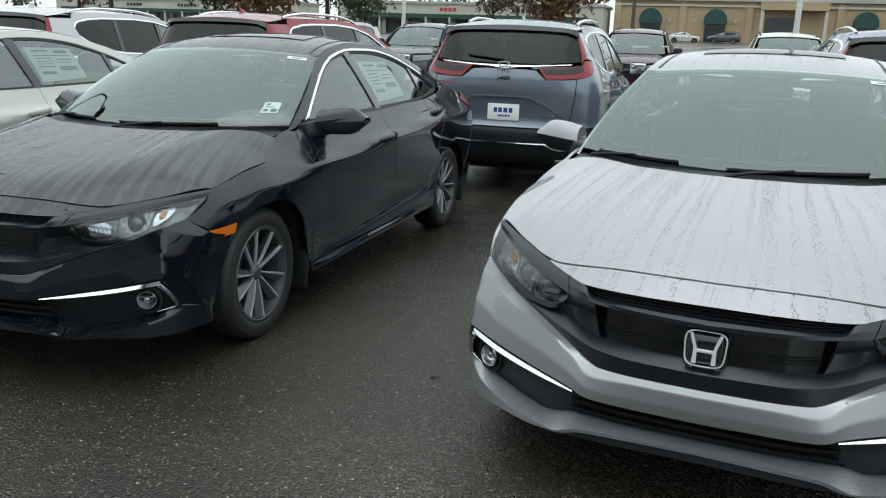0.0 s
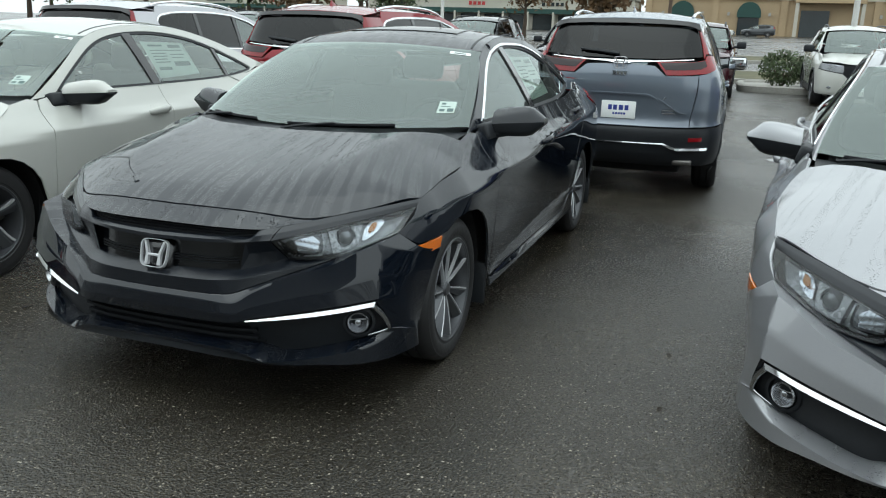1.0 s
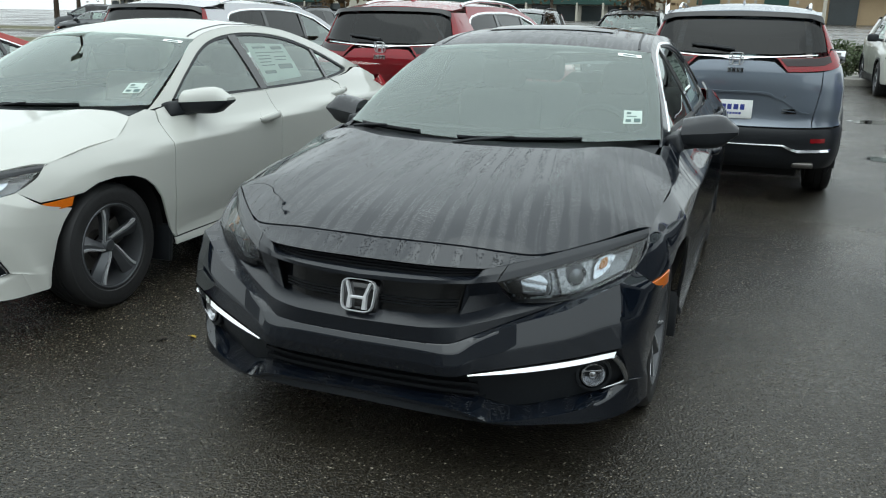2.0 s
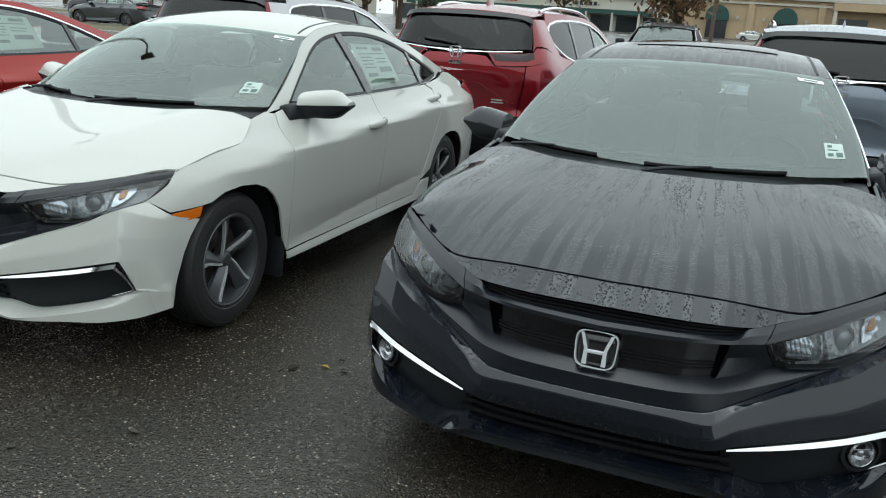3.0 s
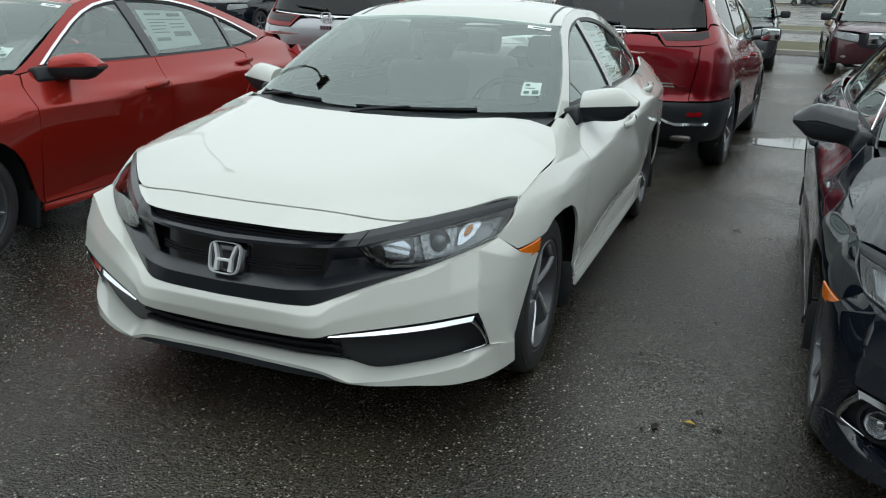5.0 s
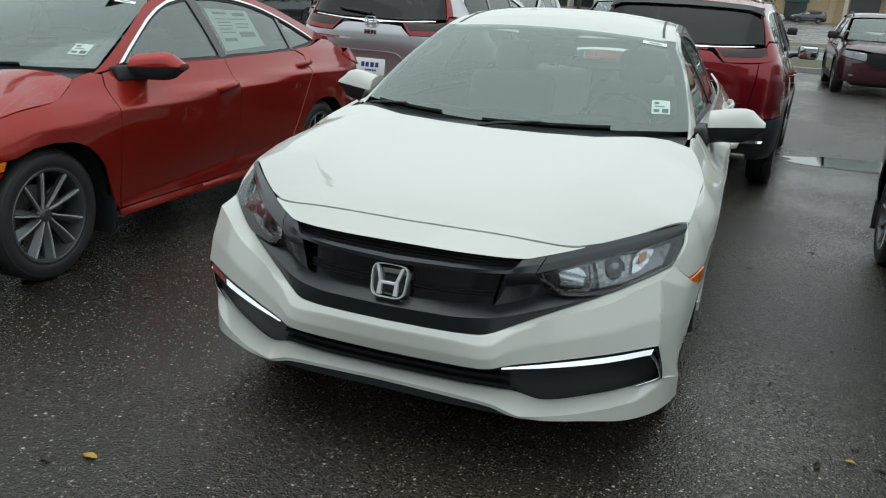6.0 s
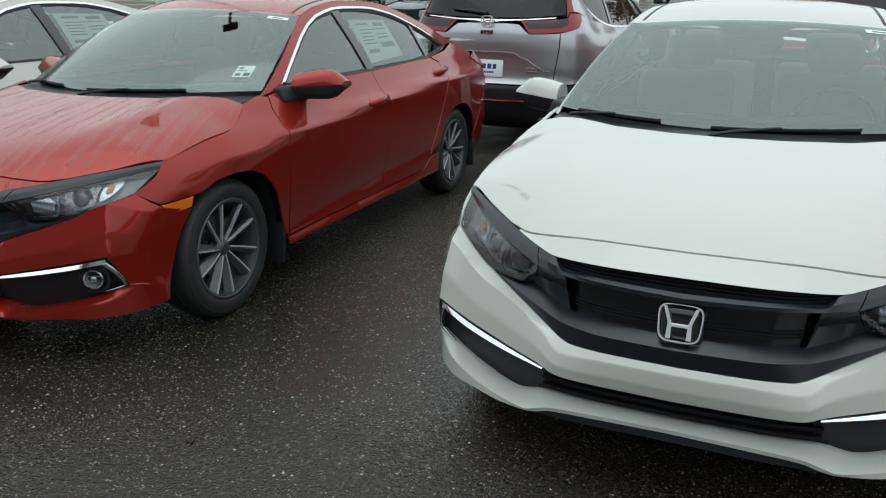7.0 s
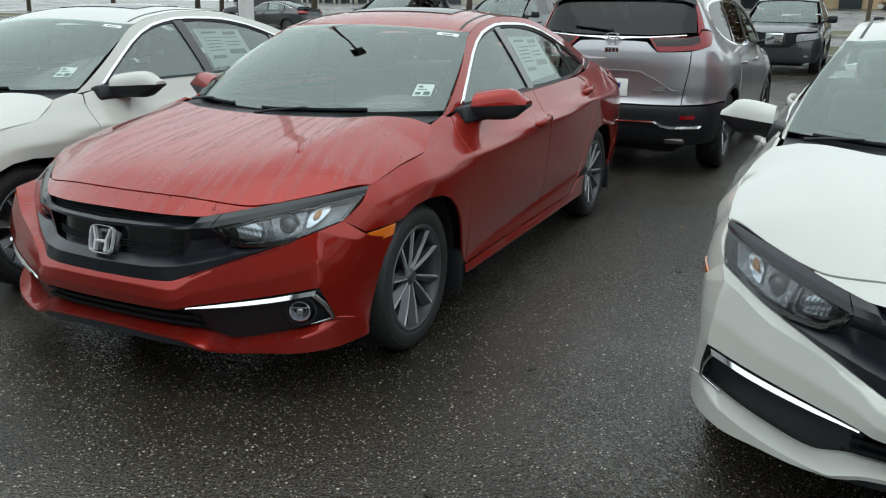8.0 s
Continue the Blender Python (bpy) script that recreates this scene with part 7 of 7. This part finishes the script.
def utility_pole(x, y, h):
    p = thing("utility_pole", "brown wooden utility pole", "pole", pose(x, y, lift(y)))
    bm = bmesh.new()
    tube(bm, [(0, 0, 0), (0, 0, h)], [.17, .11], 10)
    part("pole", bm_mesh("pole", bm, RUST_POST, 40), p)
    simple("crossarm", RUST_POST, p, ((2.2, .12, .14), (0, 0, h - .6)))
    return p


utility_pole(-7.3, 74, 11)


def arm_lamp(x, y, h, head):
    """A lot lamp whose long arm ends in a flat head at the place head."""
    p = thing("street_lamp", "white lot lamp post with a long dark arm", "lamp post", pose(x, y, lift(y)))
    bm = bmesh.new()
    tube(bm, [(0, 0, 0), (0, 0, h * .5), (0, 0, h)], [.16, .14, .11], 14)
    part("pole", bm_mesh("pole", bm, POST_PAINT, 40), p)
    d = Vector(head) - Vector((x, y, lift(y)))
    bm = bmesh.new()
    tube(bm, spline([(0, 0, h - .4), (d.x * .35, d.y * .35, h + .25), (d.x * .75, d.y * .75, d.z + .20), (d.x * .93, d.y * .93, d.z)], 5), .040, 8)
    arm = part("arm", bm_mesh("arm", bm, RUST_POST, 40), p)
    bm = bmesh.new()
    box(bm, (1.05, .42, .14), (0, 0, 0), .04)
    part("lamp_head", bm_mesh("lamp_head", bm, RUST_POST, 40), arm, "flat dark lamp head", Matrix.Translation(d) @ pose(0, 0, 0, 0, 0, math.degrees(math.atan2(d.y, d.x))))
    return p


arm_lamp(-18.0, 15.0, 8.2, (-13.8, 10.4, 8.0))


def island():
    z = lift(25.9)
    t = tagged(new("island", None), "raised planted island with a concrete kerb", "kerb", "", "structure")
    t.matrix_basis = pose(-.4, 25.9, z)
    bm = bmesh.new()
    ring = [(-1.1, -1.5), (1.1, -1.5), (1.3, 0), (1.1, 1.6), (-1.1, 1.6), (-1.3, 0)]
    ring = spline(ring, 4, True)
    rows = [[bm.verts.new((x * k, y * k, h)) for x, y in ring] for k, h in ((1, -.05), (1, .12), (.97, .15), (.88, .15), (.87, .10))]
    for a, b in zip(rows, rows[1:]):
        for i in range(len(ring)):
            j = (i + 1) % len(ring)
            bm.faces.new((a[i], a[j], b[j], b[i]))
    bm.faces.new(rows[-1])
    part("kerb", bm_mesh("kerb", bm, CONCRETE, 50), t)
    return t


island()


def shrub(x, y, w, h, seed):
    rng = random.Random(seed)
    t = thing("shrub", "rounded grey-green shrub on the island", "shrub", pose(x, y, lift(y) + .08))
    bm = bmesh.new()
    for k in range(6):
        a = rng.uniform(0, 6.28)
        tube(bm, [(0, 0, 0), (math.cos(a) * w * .2, math.sin(a) * w * .2, h * .4), (math.cos(a) * w * .35, math.sin(a) * w * .35, h * .8)], [.02, .012, .005], 5)
    part("stems", bm_mesh("stems", bm, BARK, 60), t)
    P, F = [], []
    for _ in range(1500):
        d = Vector((rng.gauss(0, 1), rng.gauss(0, 1), rng.gauss(0, 1))).normalized() * rng.uniform(.55, 1.05)
        q = Vector((d.x * w / 2, d.y * w / 2, h * .52 + d.z * h * .5))
        s = rng.uniform(.03, .07)
        u = Vector((rng.gauss(0, 1), rng.gauss(0, 1), rng.gauss(0, 1))).normalized()
        e = u.orthogonal().normalized()
        k = len(P)
        P += [q - u * s, q + e * s * .5, q + u * s, q - e * s * .5]
        F.append((k, k + 1, k + 2, k + 3))
    part("leaves", to_mesh("leaves", (P, F, None), LEAF_GREEN), t)
    return t


shrub(-.6, 25.7, 1.25, 0.95, 4)
shrub(.3, 26.4, 1.2, 0.9, 6)

# the showroom behind the walk closes the place
bm = bmesh.new()
box(bm, (70, .4, 7.6), (-29, -14.2, 3.75))
box(bm, (71, 1.8, .5), (-29, -13.6, 7.7))
SHOWROOM = material("showroom_wall", (0.33, 0.33, 0.32), 0.4, 0, 0, 0.1, 4, 0.1, 0.2)
tagged(new("wall_south", bm_mesh("wall_south", bm, SHOWROOM, 40)), "long plain grey wall behind the lot", "wall", "", "structure")


# ---- fallen leaves ----
def leaf_mesh(k):
    """A curled wet leaf."""
    rng = random.Random(k)
    bm = bmesh.new()
    rows = []
    n = 6
    for i in range(n + 1):
        t = i / n
        w = .42 * math.sin(math.pi * t) ** .8 * (1 + .25 * rng.uniform(-1, 1)) + .02
        lift_up = .10 * math.sin(math.pi * t) + .06 * rng.random()
        rows.append([bm.verts.new((t - .5, w * .5, lift_up + .08)), bm.verts.new((t - .5, .05 * math.sin(4 * t), lift_up * .4)), bm.verts.new((t - .5, -w * .5, lift_up + .06))])
    for a, b in zip(rows, rows[1:]):
        for j in range(2):
            bm.faces.new((a[j], a[j + 1], b[j + 1], b[j]))
    tube(bm, [(.5, .05 * math.sin(4), .05), (.66, .0, .03), (.8, .04, .05)], .012, 4)
    return bm_mesh("leaf", bm, DEAD_LEAF, 60)


def leaf(x, y, size, turn, yellow, k):
    words = "yellow fallen leaf on the wet asphalt" if yellow else "dark curled fallen leaf on the wet asphalt"
    ob = new("fallen_leaf", once(("leaf", k % 5), lambda: leaf_mesh(k % 5)))
    ob.matrix_basis = pose(x, y, .001, 0, 0, turn) @ Matrix.Scale(size, 4)
    ob.material_slots[0].link = "OBJECT"
    ob.material_slots[0].material = YELLOW_LEAF if yellow else DEAD_LEAF
    tagged(ob, words, "leaf", "leaves fallen on the lot")


spots = [(-5.32, 6.82, 0), (-5.23, 5.12, 0), (-5.13, 4.47, 0), (-5.09, 4.50, 0), (-4.98, 4.58, 0), (-4.89, 4.57, 0), (-4.96, 5.62, 0), (-4.5, 8.9, 0), (-5.83, 3.70, 0), (-5.75, 3.57, 0), (-5.55, 3.53, 0)]
rng = random.Random(12)
for _ in range(46):
    spots.append((rng.uniform(-12, 1.2), rng.uniform(2.6, 3.8) if rng.random() < .45 else rng.choice((-5.1, -7.75, -2.3, -10.2)), 0))
rng = random.Random(8)
for k, (x, y, _) in enumerate(spots):
    if y < 0:
        x, y = y + rng.uniform(-.35, .35), rng.uniform(3.6, 9.0)
    leaf(x, y, rng.uniform(.022, .055), rng.uniform(0, 360), k % 9 == 4, k)
